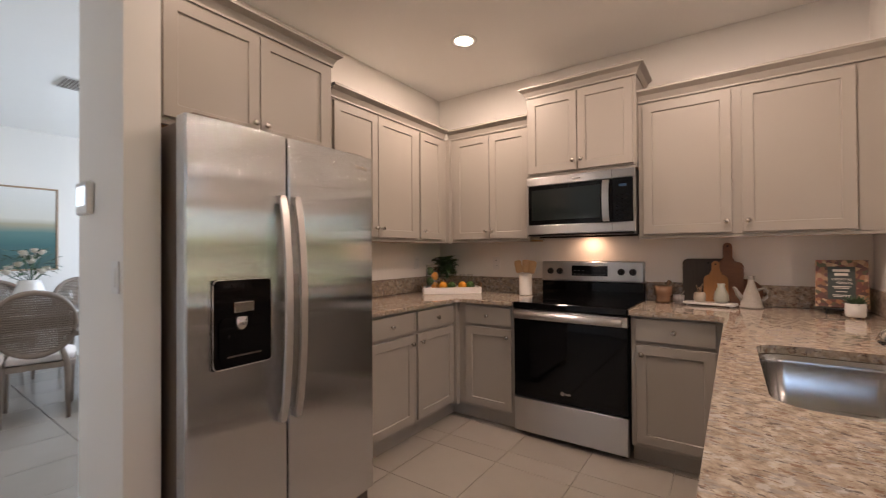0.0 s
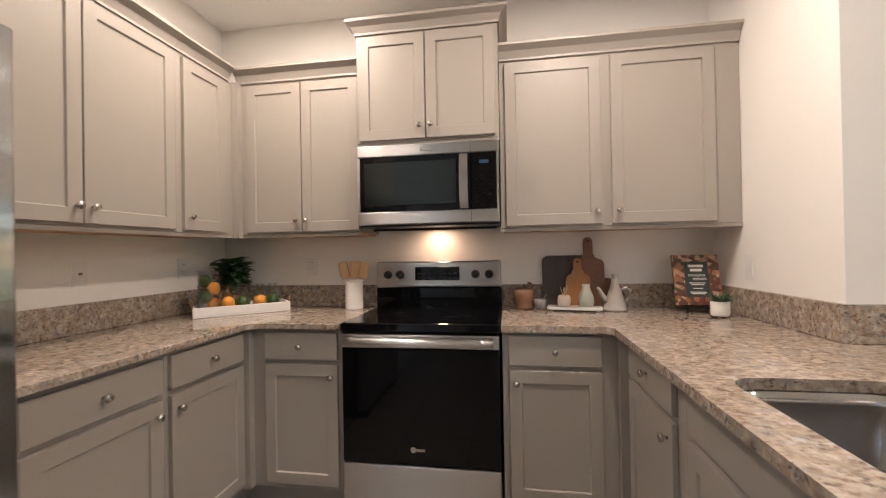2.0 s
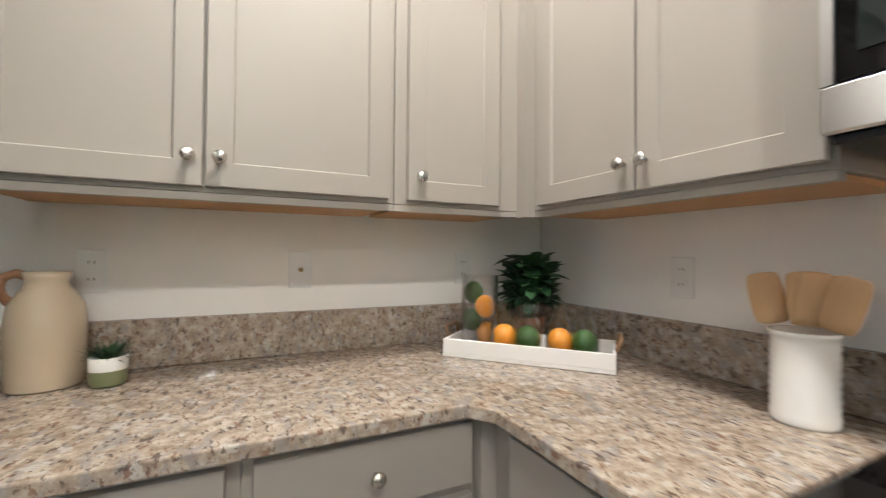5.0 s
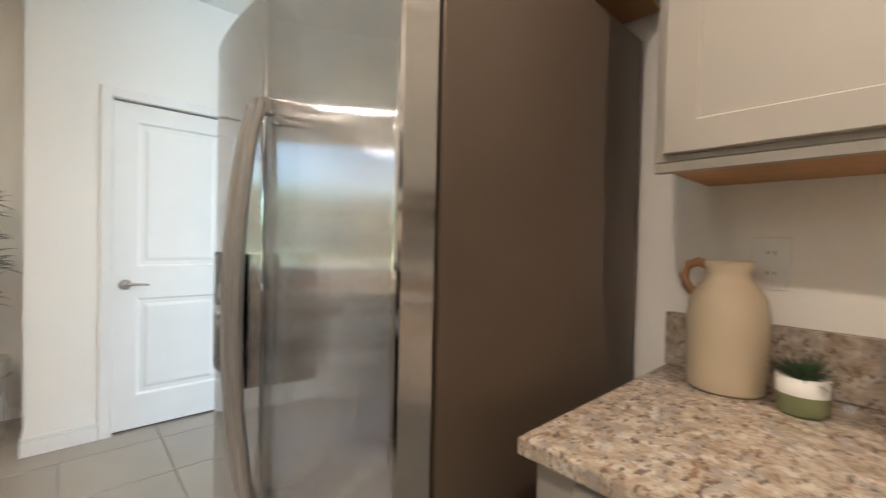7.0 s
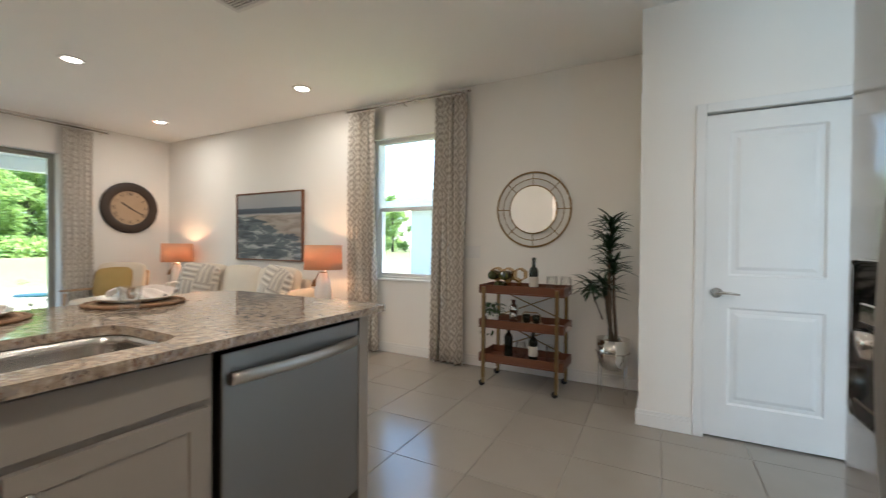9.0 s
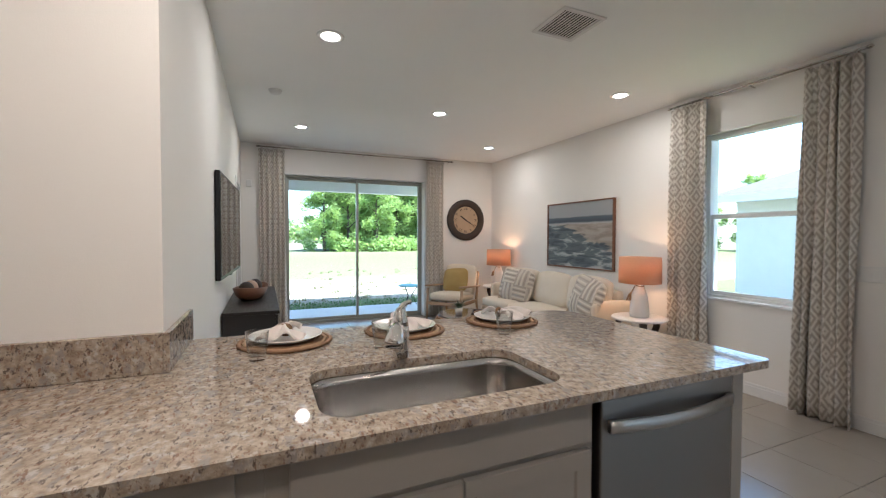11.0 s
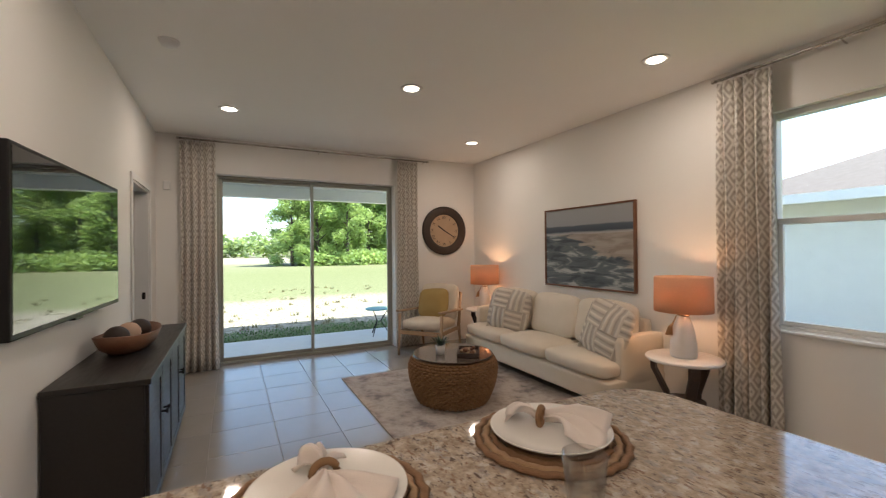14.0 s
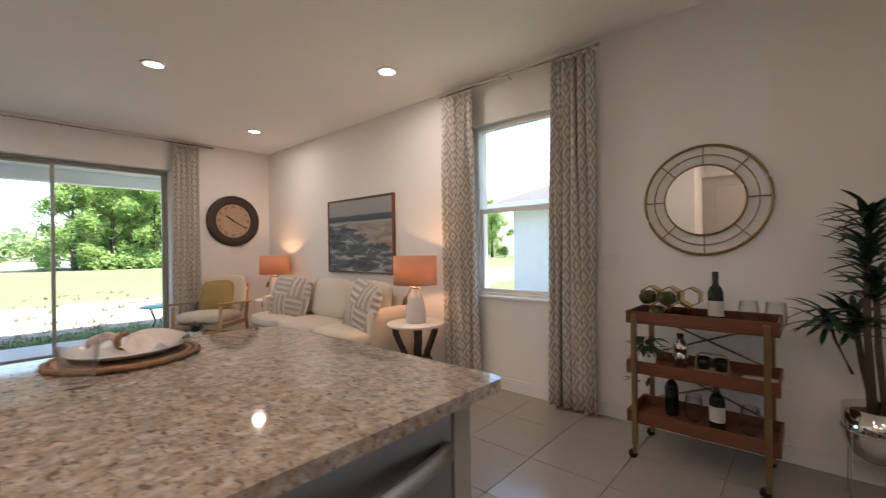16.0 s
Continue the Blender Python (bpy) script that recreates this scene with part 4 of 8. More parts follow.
# ---- outdoors ----
GZ = -0.12


def ground_material():
    m, t, b = nodes_of("lawn_and_dry_ground")
    N, L = t.nodes, t.links
    tc = N.new("ShaderNodeTexCoord")
    sp = N.new("ShaderNodeSeparateXYZ")
    L.new(tc.outputs["Object"], sp.inputs[0])
    n1 = N.new("ShaderNodeTexNoise")
    n1.inputs["Scale"].default_value, n1.inputs["Detail"].default_value = 0.35, 8
    L.new(tc.outputs["Object"], n1.inputs["Vector"])
    n2 = N.new("ShaderNodeTexNoise")
    n2.inputs["Scale"].default_value, n2.inputs["Detail"].default_value = 9.0, 6
    L.new(tc.outputs["Object"], n2.inputs["Vector"])
    grass = ramp(t, [(0.3, (0.088, 0.104, 0.040)), (0.7, (0.145, 0.155, 0.072))])
    L.new(n2.outputs["Fac"], grass.inputs[0])
    dry = ramp(t, [(0.36, (0.15, 0.135, 0.094)), (0.60, (0.30, 0.27, 0.205))])
    L.new(n2.outputs["Fac"], dry.inputs[0])
    warped = math_node(t, 'ADD', sp.outputs["X"], math_node(t, 'MULTIPLY', math_node(t, 'SUBTRACT', n1.outputs["Fac"], 0.5), 3.0))
    mask = ramp(t, [(0.0, (0, 0, 0)), (0.088, (0, 0, 0)), (0.094, (1, 1, 1)), (0.132, (1, 1, 1)), (0.155, (0.12, 0.12, 0.12)), (0.30, (0.05, 0.05, 0.05)), (0.52, (0.3, 0.3, 0.3)), (0.60, (0.8, 0.8, 0.8))])
    L.new(math_node(t, 'DIVIDE', warped, 100.0), mask.inputs[0])
    mx = N.new("ShaderNodeMix")
    mx.data_type = 'RGBA'
    L.new(mask.outputs[0], mx.inputs["Factor"])
    L.new(grass.outputs[0], mx.inputs["A"])
    L.new(dry.outputs[0], mx.inputs["B"])
    L.new(mx.outputs["Result"], b.inputs["Base Color"])
    b.inputs["Roughness"].default_value = 0.95
    b.inputs["Specular IOR Level"].default_value = 0.1
    bp = N.new("ShaderNodeBump")
    bp.inputs["Strength"].default_value, bp.inputs["Distance"].default_value = 0.6, 0.05
    L.new(n2.outputs["Fac"], bp.inputs["Height"])
    L.new(bp.outputs[0], b.inputs["Normal"])
    return m


bm = B()
S = 1500.0
vs = [bm.verts.new(p) for p in ((-S, -S, GZ), (S, -S, GZ), (S, S, GZ), (-S, S, GZ))]
bm.faces.new(vs)
tagged(part("ground", bm, ground_material()), "sunlit lawn fading into dry grass", "lawn", kind="structure")
M_CONC = pbr("patio_concrete", (0.58, 0.57, 0.55), 0.85, scale=6, bump=0.3, bscale=60)
M_STUCCO = pbr("white_stucco", (0.74, 0.74, 0.73), 0.9, scale=4, bump=0.5, bscale=90)
tagged(part("pavement_patio", box(B(), XE + 0.251, -2.4, GZ - 0.05, 7.75, 4.2, -0.015, 0.008), M_CONC), "pale concrete patio slab", "patio", kind="structure")
bm = box(B(), XE + 0.251, -2.4, 2.56, 8.45, 4.2, 2.62)
box(bm, 8.25, -2.4, 2.36, 8.45, 4.2, 2.559)
tagged(part("ceiling_patio", bm, M_STUCCO), "white patio ceiling and beam", "patio ceiling", kind="structure")
bm = box(B(), -7.2, -2.6, 2.96, 8.7, 5.6, 3.12, 0.02)
box(bm, XE + 0.252, -2.6, 2.622, 8.7, 4.6, 2.958)
tagged(part("roof", bm, pbr("shingle_grey", (0.16, 0.15, 0.14), 0.9, scale=12, bump=0.5)), "grey roof of the house", "roof", kind="structure")
for y in (-2.3, 4.1):
    pc = thing("patio_post", "white square patio post", "post", pose(8.35, y, -0.11), "patio posts")
    part("shaft", box(B(), -0.1, -0.09, 0.0, 0.1, 0.09, 2.469, 0.006), M_STUCCO, pc)
for y in (0.45, 1.9):
    d = thing("patio_downlight", "small round downlight in the patio ceiling", "ceiling light", pose(7.1, y, 2.56), "patio ceiling downlights")
    part("trim_ring", lathe(B(), [(0.06, -0.008), (0.08, -0.008), (0.085, -0.001), (0.06, -0.001)], 24, cap=False), M_WHITE, d)
    part("lens", lathe(B(), [(0.06, -0.005), (0.0, -0.006)], 20, cap=False), pbr("patio_lens", (0.9, 0.9, 0.85), 0.4, emit=(1, 0.95, 0.85), estr=1.5), d)

# neighbour's house across the side yard
nh = thing("house", "neighbouring single-storey house with pale stucco wall", "house", pose(0, 0, GZ))
part("wall", box(B(), -12, -16, 0.0, 5.1, -7.0, 2.45), M_STUCCO, nh, "pale stucco wall")
bm = B()
e = [(-12.6, -16.6, 2.42), (5.6, -16.6, 2.42), (5.6, -6.5, 2.42), (-12.6, -6.5, 2.42)]
vs = [bm.verts.new(p) for p in e]
rd = [bm.verts.new((-7.5, -11.5, 4.6)), bm.verts.new((0.6, -11.5, 4.6))]
bm.faces.new(vs[::-1])
bm.faces.new((vs[0], vs[1], rd[1], rd[0]))
bm.faces.new((vs[1], vs[2], rd[1]))
bm.faces.new((vs[2], vs[3], rd[0], rd[1]))
bm.faces.new((vs[3], vs[0], rd[0]))
part("roof", bm, pbr("tan_shingles", (0.13, 0.108, 0.094), 0.9, scale=9, bump=0.6, col2=(0.095, 0.08, 0.07)), nh, "tan shingle hip roof")
part("fascia", box(B(), -12.62, -6.52, 2.28, 5.62, -6.48, 2.44), M_TRIM, nh, "white fascia board")

# trees
M_FOL = pbr("tree_foliage", (0.25, 0.35, 0.11), 0.6, col2=(0.15, 0.235, 0.07), scale=0.7, random_v=0.18)
# the second green is greyed: haze of the distance is put into its colour
M_FOL2 = pbr("haze_tinted_foliage", (0.17, 0.21, 0.115), 0.7, col2=(0.12, 0.165, 0.085), scale=0.3)
for fm in (M_FOL, M_FOL2):
    ft = fm.node_tree
    tl = ft.nodes.new("ShaderNodeBsdfTranslucent")
    tl.inputs[0].default_value = (0.42, 0.54, 0.16, 1)
    fx = ft.nodes.new("ShaderNodeMixShader")
    fx.inputs[0].default_value = 0.5
    ft.links.new(ft.nodes["Principled BSDF"].outputs[0], fx.inputs[1])
    ft.links.new(tl.outputs[0], fx.inputs[2])
    ft.links.new(fx.outputs[0], ft.nodes["Material Output"].inputs[0])
M_BARK = pbr("bark", (0.10, 0.075, 0.055), 0.9, scale=6, stretch=(4, 4, 1), bump=0.6)


def leaf_quads(bm, centre, radius, count, size, rng, squash=0.8, inner=0.45):
    for _ in range(count):
        d = Vector((rng.gauss(0, 1), rng.gauss(0, 1), rng.gauss(0, 1))).normalized() * radius * rng.uniform(inner, 1.1)
        p = Vector(centre) + Vector((d.x, d.y, d.z * squash))
        s = size * rng.uniform(0.6, 1.3)
        a = Vector((rng.uniform(-1, 1), rng.uniform(-1, 1), rng.uniform(-0.6, 0.6))).normalized()
        b = a.cross(Vector((rng.uniform(-1, 1), rng.uniform(-1, 1), rng.uniform(-1, 1)))).normalized()
        q = [bm.verts.new(p + s * v) for v in (-a, 0.5 * b - 0.1 * a, a, -0.5 * b)]
        bm.faces.new(q)


def tree(seed, height, m):
    """A tall woodland-edge tree: pale trunk, rising limbs, many small leaf clumps from the ground to a ragged top."""
    rng = random.Random(seed)
    t = thing("tree", "tall leafy green tree at the lawn's edge", "tree", m, "trees along the lawn")
    bm = tube(B(), [(0, 0, -0.1), (0.05, 0.02, height * 0.25), (-0.05, 0.06, height * 0.5), (0.1, 0, height * 0.86)], [0.20, 0.16, 0.11, 0.04], 8)
    tips = []
    for i in range(13):
        z = height * (0.16 + 0.62 * i / 12 + rng.uniform(-0.03, 0.03))
        a = i * 2.4 + rng.uniform(-0.4, 0.4)
        reach = height * (0.25 - 0.12 * (i / 12) ** 2) * rng.uniform(0.75, 1.15)
        e = Vector((math.cos(a) * reach, math.sin(a) * reach, z + reach * rng.uniform(0.4, 0.9)))
        mid = Vector((e.x * 0.5, e.y * 0.5, z + (e.z - z) * 0.6))
        tube(bm, [(0, 0, z), tuple(mid), tuple(e)], [0.07, 0.045, 0.015], 6)
        tips += [e, mid, e + Vector((rng.uniform(-0.6, 0.6), rng.uniform(-0.6, 0.6), rng.uniform(-0.7, 0.5)))]
    part("trunk", bm, M_BARK, t, "", True)
    bm = B()
    for e in tips:
        leaf_quads(bm, e, height * rng.uniform(0.07, 0.135), 290, 0.125, rng, 0.8, 0.1)
    for _ in range(8):
        leaf_quads(bm, (rng.uniform(-0.09, 0.09) * height, rng.uniform(-0.09, 0.09) * height, height * rng.uniform(0.84, 1.0)), height * rng.uniform(0.04, 0.085), 190, 0.12, rng, 0.9, 0.1)
    for _ in range(9):
        a = rng.uniform(0, 6.28)
        leaf_quads(bm, (0.2 * height * math.cos(a), 0.2 * height * math.sin(a), height * rng.uniform(0.05, 0.22)), height * rng.uniform(0.06, 0.12), 260, 0.14, rng, 0.8, 0.1)
    part("crown", bm, M_FOL, t)
    return t


protos = [tree(3, 9.4, pose(46.5, -6.2, GZ)), tree(8, 8.4, pose(46, -3.5, GZ)), tree(21, 9.9, pose(48, -12.4, GZ)), tree(34, 9.0, pose(45.4, -9.2, GZ))]
rngt = random.Random(5)
for i in range(30):
    x = 46 + rngt.uniform(-1.5, 7)
    y = -6.0 - i * 1.55
    copy_thing(protos[(i * 3 + rngt.randrange(2)) % 4], pose(x, y, GZ, 0, 0, rngt.uniform(0, 360)))
for i in range(6):
    copy_thing(protos[i % 4], pose(23 + 4.2 * i, -50 - 2.5 * (i % 3), GZ, 0, 0, 70 * i))
bm = B()
rngf = random.Random(11)
for i in range(150):
    a = i / 149
    y = -60 + 190 * a
    x = 118 + rngf.uniform(-8, 8)
    r = rngf.uniform(2.0, 4.2)
    leaf_quads(bm, (x, y, r * 0.75 + rngf.uniform(0, 1.2) + GZ), r, 110, 0.75, rngf, 0.9)
tagged(part("far_woods", bm, M_FOL2), "far line of green woods tinted with haze", "woods", kind="stuff")
# undergrowth in front of the trees
bm = B()
for i in range(70):
    y = -4.2 - i * 0.65
    leaf_quads(bm, (44.6 + rngf.uniform(-0.8, 1.2), y, 0.7 + GZ), rngf.uniform(0.8, 1.5), 120, 0.22, rngf)
tagged(part("undergrowth", bm, M_FOL), "green shrubs below the trees", "shrubs", kind="stuff")
# grass blades of the strip by the slab
bm = B()
for i in range(5200):
    x, y = 7.93 + rngf.random() ** 1.2 * 1.25, rngf.uniform(-3.5, 5.5)
    h_ = rngf.uniform(0.02, 0.055)
    a = rngf.uniform(0, 6.28)
    dx_, dy_ = math.cos(a) * 0.012, math.sin(a) * 0.012
    bm.faces.new([bm.verts.new((x - dx_, y - dy_, GZ)), bm.verts.new((x + dx_, y + dy_, GZ)), bm.verts.new((x + dy_ * 2, y - dx_ * 2, GZ + h_))])
tagged(part("grass", bm, pbr("grass_blades", (0.125, 0.205, 0.055), 0.7, scale=3, col2=(0.08, 0.15, 0.035))), "short green lawn grass beside the patio", "grass", kind="stuff")
# weedy tufts scattered over the dry ground
bm = B()
for i in range(170):
    cx_, cy_ = 9.3 + rngf.random() ** 1.4 * 9.0, rngf.uniform(-6, 7)
    for k in range(rngf.randrange(8, 22)):
        a, h_ = rngf.uniform(0, 6.28), rngf.uniform(0.03, 0.12)
        bx_, by_ = cx_ + rngf.gauss(0, 0.05), cy_ + rngf.gauss(0, 0.05)
        dx_, dy_ = math.cos(a) * 0.010, math.sin(a) * 0.010
        bm.faces.new([bm.verts.new((bx_ - dx_, by_ - dy_, GZ)), bm.verts.new((bx_ + dx_, by_ + dy_, GZ)), bm.verts.new((bx_ + dy_ * 4, by_ - dx_ * 4, GZ + h_))])
tagged(part("weeds", bm, pbr("dry_weeds", (0.15, 0.155, 0.06), 0.8, scale=2, col2=(0.21, 0.17, 0.09))), "small yellow-green weeds on the dry ground", "weeds", kind="stuff")
tagged(part("mulch_bed", box(B(), 7.752, -3.5, GZ - 0.03, 7.95, 5.0, GZ + 0.02, 0.008), pbr("dark_mulch", (0.045, 0.035, 0.028), 0.95, scale=30, bump=1.0, bscale=60)), "dark mulch strip along the patio", "mulch", kind="structure")

# ---- living room ----


def cushion(bm, c, size, r=0.05, puff=0.02, n=7, pinch=0.0):
    """A soft block: rounded corners, bulging faces; pinch thins the rim like a pillow."""
    r0 = bmesh.ops.create_cube(bm, size=2)
    vs = r0["verts"]
    es = list({e for v in vs for e in v.link_edges})
    bmesh.ops.subdivide_edges(bm, edges=es, cuts=n, use_grid_fill=True)
    hs = [s / 2 for s in size]
    new_vs = [v for v in bm.verts if not v.tag]
    for v in new_vs:
        p = v.co.copy()
        q = []
        for k in range(3):
            inner = max(hs[k] - r, 0.001)
            q.append(max(-inner, min(inner, p[k] * hs[k])))
        d = Vector([p[k] * hs[k] - q[k] for k in range(3)])
        out = Vector(q) + (d.normalized() * r if d.length > 1e-6 else d)
        for k in range(3):
            a, b = [j for j in range(3) if j != k]
            if abs(p[k]) > 0.98:
                out[k] += math.copysign(puff * (1 - p[a] ** 2) * (1 - p[b] ** 2), p[k])
        if pinch:
            out[1] *= 1 - pinch * max(abs(p[0]), abs(p[2])) ** 2.5
        v.co = out + Vector(c)
        v.tag = True
    for f in bm.faces:
        f.smooth = True
    return bm


def soft(name, size, parent, material, at=(0, 0, 0), rot=(0, 0, 0), r=0.05, puff=0.02, pinch=0.0, label="", n=7):
    ob = part(name, cushion(B(), (0, 0, 0), size, r, puff, n, pinch), material, parent, label, True)
    ob.matrix_basis = pose(*at, *rot)
    return ob


sofa = thing("sofa", "cream linen three-seat sofa against the wall", "sofa", pose(3.985, -0.962, 0))
SL = 2.32
soft("base", (SL, 0.74, 0.20), sofa, M_SOFA, (0, 0, 0.215), r=0.03, puff=0.003)
for s in (-1, 1):
    soft("arm", (0.11, 0.56, 0.46), sofa, M_SOFA, (s * (SL / 2 - 0.055), -0.08, 0.435), r=0.035, puff=0.006)
soft("back_frame", (SL - 0.24, 0.13, 0.50), sofa, M_SOFA, (0, -0.30, 0.52), r=0.04, puff=0.006)
for i in (-1, 0, 1):
    soft("seat_cushion", (0.765 if i == 0 else 0.735, 0.62, 0.15), sofa, M_SOFA, (i * 0.752, 0.075, 0.385), r=0.055, puff=0.022)
    soft("back_cushion", (0.66, 0.15, 0.44), sofa, M_SOFA, (i * 0.69, -0.135, 0.675), (13 + 2 * i, 0, 1.5 * i), r=0.055, puff=0.03)
for sx in (-1, 1):
    for sy in (-0.30, 0.30):
        part("leg", lathe(B(), [(0.018, 0), (0.026, 0.118)], 14, pose(sx * (SL / 2 - 0.12), sy, 0.0)), M_WALNUT, sofa, "dark wooden leg", True)


def striped_cloth():
    m, t, b = nodes_of("cream_grey_striped_weave")
    N, L = t.nodes, t.links
    tc = N.new("ShaderNodeTexCoord")
    sp = N.new("ShaderNodeSeparateXYZ")
    L.new(tc.outputs["Object"], sp.inputs[0])
    n = N.new("ShaderNodeTexNoise")
    n.inputs["Scale"].default_value = 14
    L.new(tc.outputs["Object"], n.inputs["Vector"])
    wob = math_node(t, 'MULTIPLY', n.outputs["Fac"], 0.35)
    cell = math_node(t, 'ADD', math_node(t, 'FLOOR', math_node(t, 'MULTIPLY', sp.outputs["X"], 5.0)), math_node(t, 'FLOOR', math_node(t, 'MULTIPLY', sp.outputs["Z"], 4.0)))
    alt = math_node(t, 'MODULO', math_node(t, 'ABSOLUTE', cell), 2.0)
    pick = math_node(t, 'ADD', math_node(t, 'MULTIPLY', alt, sp.outputs["X"]), math_node(t, 'MULTIPLY', math_node(t, 'SUBTRACT', 1.0, alt), sp.outputs["Z"]))
    s = math_node(t, 'SINE', math_node(t, 'ADD', math_node(t, 'MULTIPLY', pick, 92.0), wob))
    r = ramp(t, [(0.30, (0.46, 0.405, 0.34)), (0.70, (0.64, 0.57, 0.48))])
    L.new(math_node(t, 'MULTIPLY_ADD', s, 0.5, 0.5), r.inputs[0])
    L.new(r.outputs[0], b.inputs["Base Color"])
    b.inputs["Roughness"].default_value = 0.95
    bp = N.new("ShaderNodeBump")
    bp.inputs["Strength"].default_value, bp.inputs["Distance"].default_value = 0.8, 0.008
    L.new(s, bp.inputs["Height"])
    L.new(bp.outputs[0], b.inputs["Normal"])
    return m


M_STRIPE = striped_cloth()
PL = "cream and grey tufted throw pillow leaning on the sofa"
for x, rz, ry in ((4.52, 26, -8), (3.07, -8, -13)):
    p = thing("throw_pillow", PL, "pillow", pose(x, -0.85, 0.685, 14, ry, rz), "tufted throw pillows")
    soft("cover", (0.50, 0.15, 0.47), p, M_STRIPE, r=0.05, puff=0.02, pinch=0.55)
    for sx in (-1, 1):
        for sz in (-1, 1):
            bm = B()
            for k in range(9):
                a = k * 0.7
                tube(bm, [(sx * 0.215, 0, sz * 0.205), (sx * 0.235 + 0.012 * math.cos(a), 0.012 * math.sin(a), sz * 0.205 - 0.02), (sx * 0.24 + 0.016 * math.cos(a), 0.016 * math.sin(a), sz * 0.205 - 0.075)], 0.004, 4)
            part("tassel", bm, M_SOFA, p)

# side tables and lamps
M_SHELLTOP = pbr("pale_stone_top", (0.74, 0.70, 0.66), 0.3, col2=(0.66, 0.61, 0.56), scale=14)
M_LAMPBASE = pbr("white_glazed_lamp", (0.74, 0.70, 0.66), 0.35, bump=0.15, bscale=40)


def side_table(x, y):
    s = thing("side_table", "round side table with pale top and dark splayed legs", "side table", pose(x, y, 0), "side tables by the sofa")
    part("tabletop", lathe(B(), [(0.0, 0.545), (0.262, 0.545), (0.27, 0.552), (0.27, 0.565), (0.262, 0.571), (0.0, 0.571)], 40, cap=False), M_SHELLTOP, s, "pale round top", True)
    for a in (20, 140, 260):
        c, q = math.cos(radians(a)), math.sin(radians(a))
        bm = box(B(), -0.016, -0.036, 0.0, 0.016, 0.036, 0.544, 0.004)
        for v in bm.verts:
            u = v.co.z / 0.544
            off = 0.235 - 0.15 * (1 - abs(u - 0.52) * 1.9) if abs(u - 0.52) < 0.53 else 0.235
            v.co.x += max(off, 0.085)
        bmesh.ops.subdivide_edges(bm, edges=[e for e in bm.edges if abs(e.verts[0].co.z - e.verts[1].co.z) > 0.3], cuts=5)
        for v in bm.verts:
            u = v.co.z / 0.544
            v.co.x += -(0.235 - 0.11) * max(0, 1 - abs(u - 0.42) * 2.3)
        bmesh.ops.transform(bm, matrix=pose(0, 0, 0.001, 0, 0, a), verts=bm.verts)
        part("leg", bm, M_DARKLEG, s, "dark wooden leg")
    part("lower_shelf", lathe(B(), [(0.0, 0.21), (0.15, 0.21), (0.15, 0.235), (0.0, 0.235)], 28, cap=False), M_DARKLEG, s)
    return s


M_DARKLEG = pbr("dark_brown_wood", (0.06, 0.034, 0.022), 0.45, col2=(0.035, 0.02, 0.014), scale=10, stretch=(8, 8, 1))


def table_lamp(x, y):
    l = thing("table_lamp", "white ceramic table lamp with glowing orange drum shade", "table lamp", pose(x, y, 0.572), "table lamps by the sofa")
    part("base", lathe(B(), [(0.0, 0), (0.088, 0.0), (0.094, 0.02), (0.092, 0.10), (0.078, 0.20), (0.055, 0.28), (0.036, 0.325), (0.030, 0.35), (0.0, 0.352)], 32, cap=False), M_LAMPBASE, l, "white ceramic bottle base", True)
    part("stem", lathe(B(), [(0.010, 0.35), (0.010, 0.47)], 12), M_BRASS, l)
    bm = lathe(B(), [(0.205, 0.352), (0.202, 0.62), (0.198, 0.62), (0.201, 0.352), (0.205, 0.352)], 44, cap=False)
    part("shade", bm, M_SHADE, l, "orange linen drum shade", True)
    bm = B()
    for k in range(14):
        a = k * 0.45
        tube(bm, [(0.045, 0.055, 0.26), (0.058 + 0.012 * math.cos(a), 0.072 + 0.012 * math.sin(a), 0.23), (0.064 + 0.024 * math.cos(a), 0.080 + 0.024 * math.sin(a), 0.165)], 0.004, 4)
    tube(bm, [(0.04 * math.cos(t_ * 0.63), 0.04 * math.sin(t_ * 0.63), 0.322 + 0.003 * math.sin(t_)) for t_ in range(10)], 0.006, 6, closed=True)
    tube(bm, [(0.03, 0.035, 0.318), (0.048, 0.058, 0.255)], 0.005, 6)
    part("tassel", bm, M_ROPE, l, "brown rope tassel")
    return l


for x, y in LAMP_SPOTS:
    side_table(x, y)
    table_lamp(x, y)

# coffee table: a braided drum with a smoked glass top
cf = thing("coffee_table", "round woven seagrass drum coffee table with glass top", "coffee table", pose(3.86, 0.29, 0))
NR, NS = 18, 176


def drum_radius(u):
    """The drum swells towards its top and tucks in at the foot."""
    return 0.285 + 0.115 * math.sin(math.pi * (0.06 + 0.58 * u)) ** 0.9 - 0.025 * max(0.0, u - 0.82) / 0.18


for k in range(NR):
    u = (k + 0.5) / NR
    z = 0.022 + 0.405 * u
    ring_pts = []
    for i in range(NS):
        rr = drum_radius(u) + 0.013 * math.cos(i * math.pi / 2 + k * math.pi)
        ring_pts.append((rr * math.cos(2 * math.pi * i / NS), rr * math.sin(2 * math.pi * i / NS), z + 0.003 * math.sin(i * math.pi / 2)))
    part("seagrass_braid", tube(B(), ring_pts, 0.0125, 6, closed=True), M_SEAGRASS, cf, "", True)
part("core", lathe(B(), [(0.0, 0.018)] + [(drum_radius(k / 8) - 0.012, 0.018 + 0.407 * k / 8) for k in range(9)] + [(0.0, 0.425)], 36, cap=False), M_ROPE, cf)
M_SMOKE = pbr("smoked_top", (0.10, 0.075, 0.06), 0.08, rvar=0.03, coat=0.5)
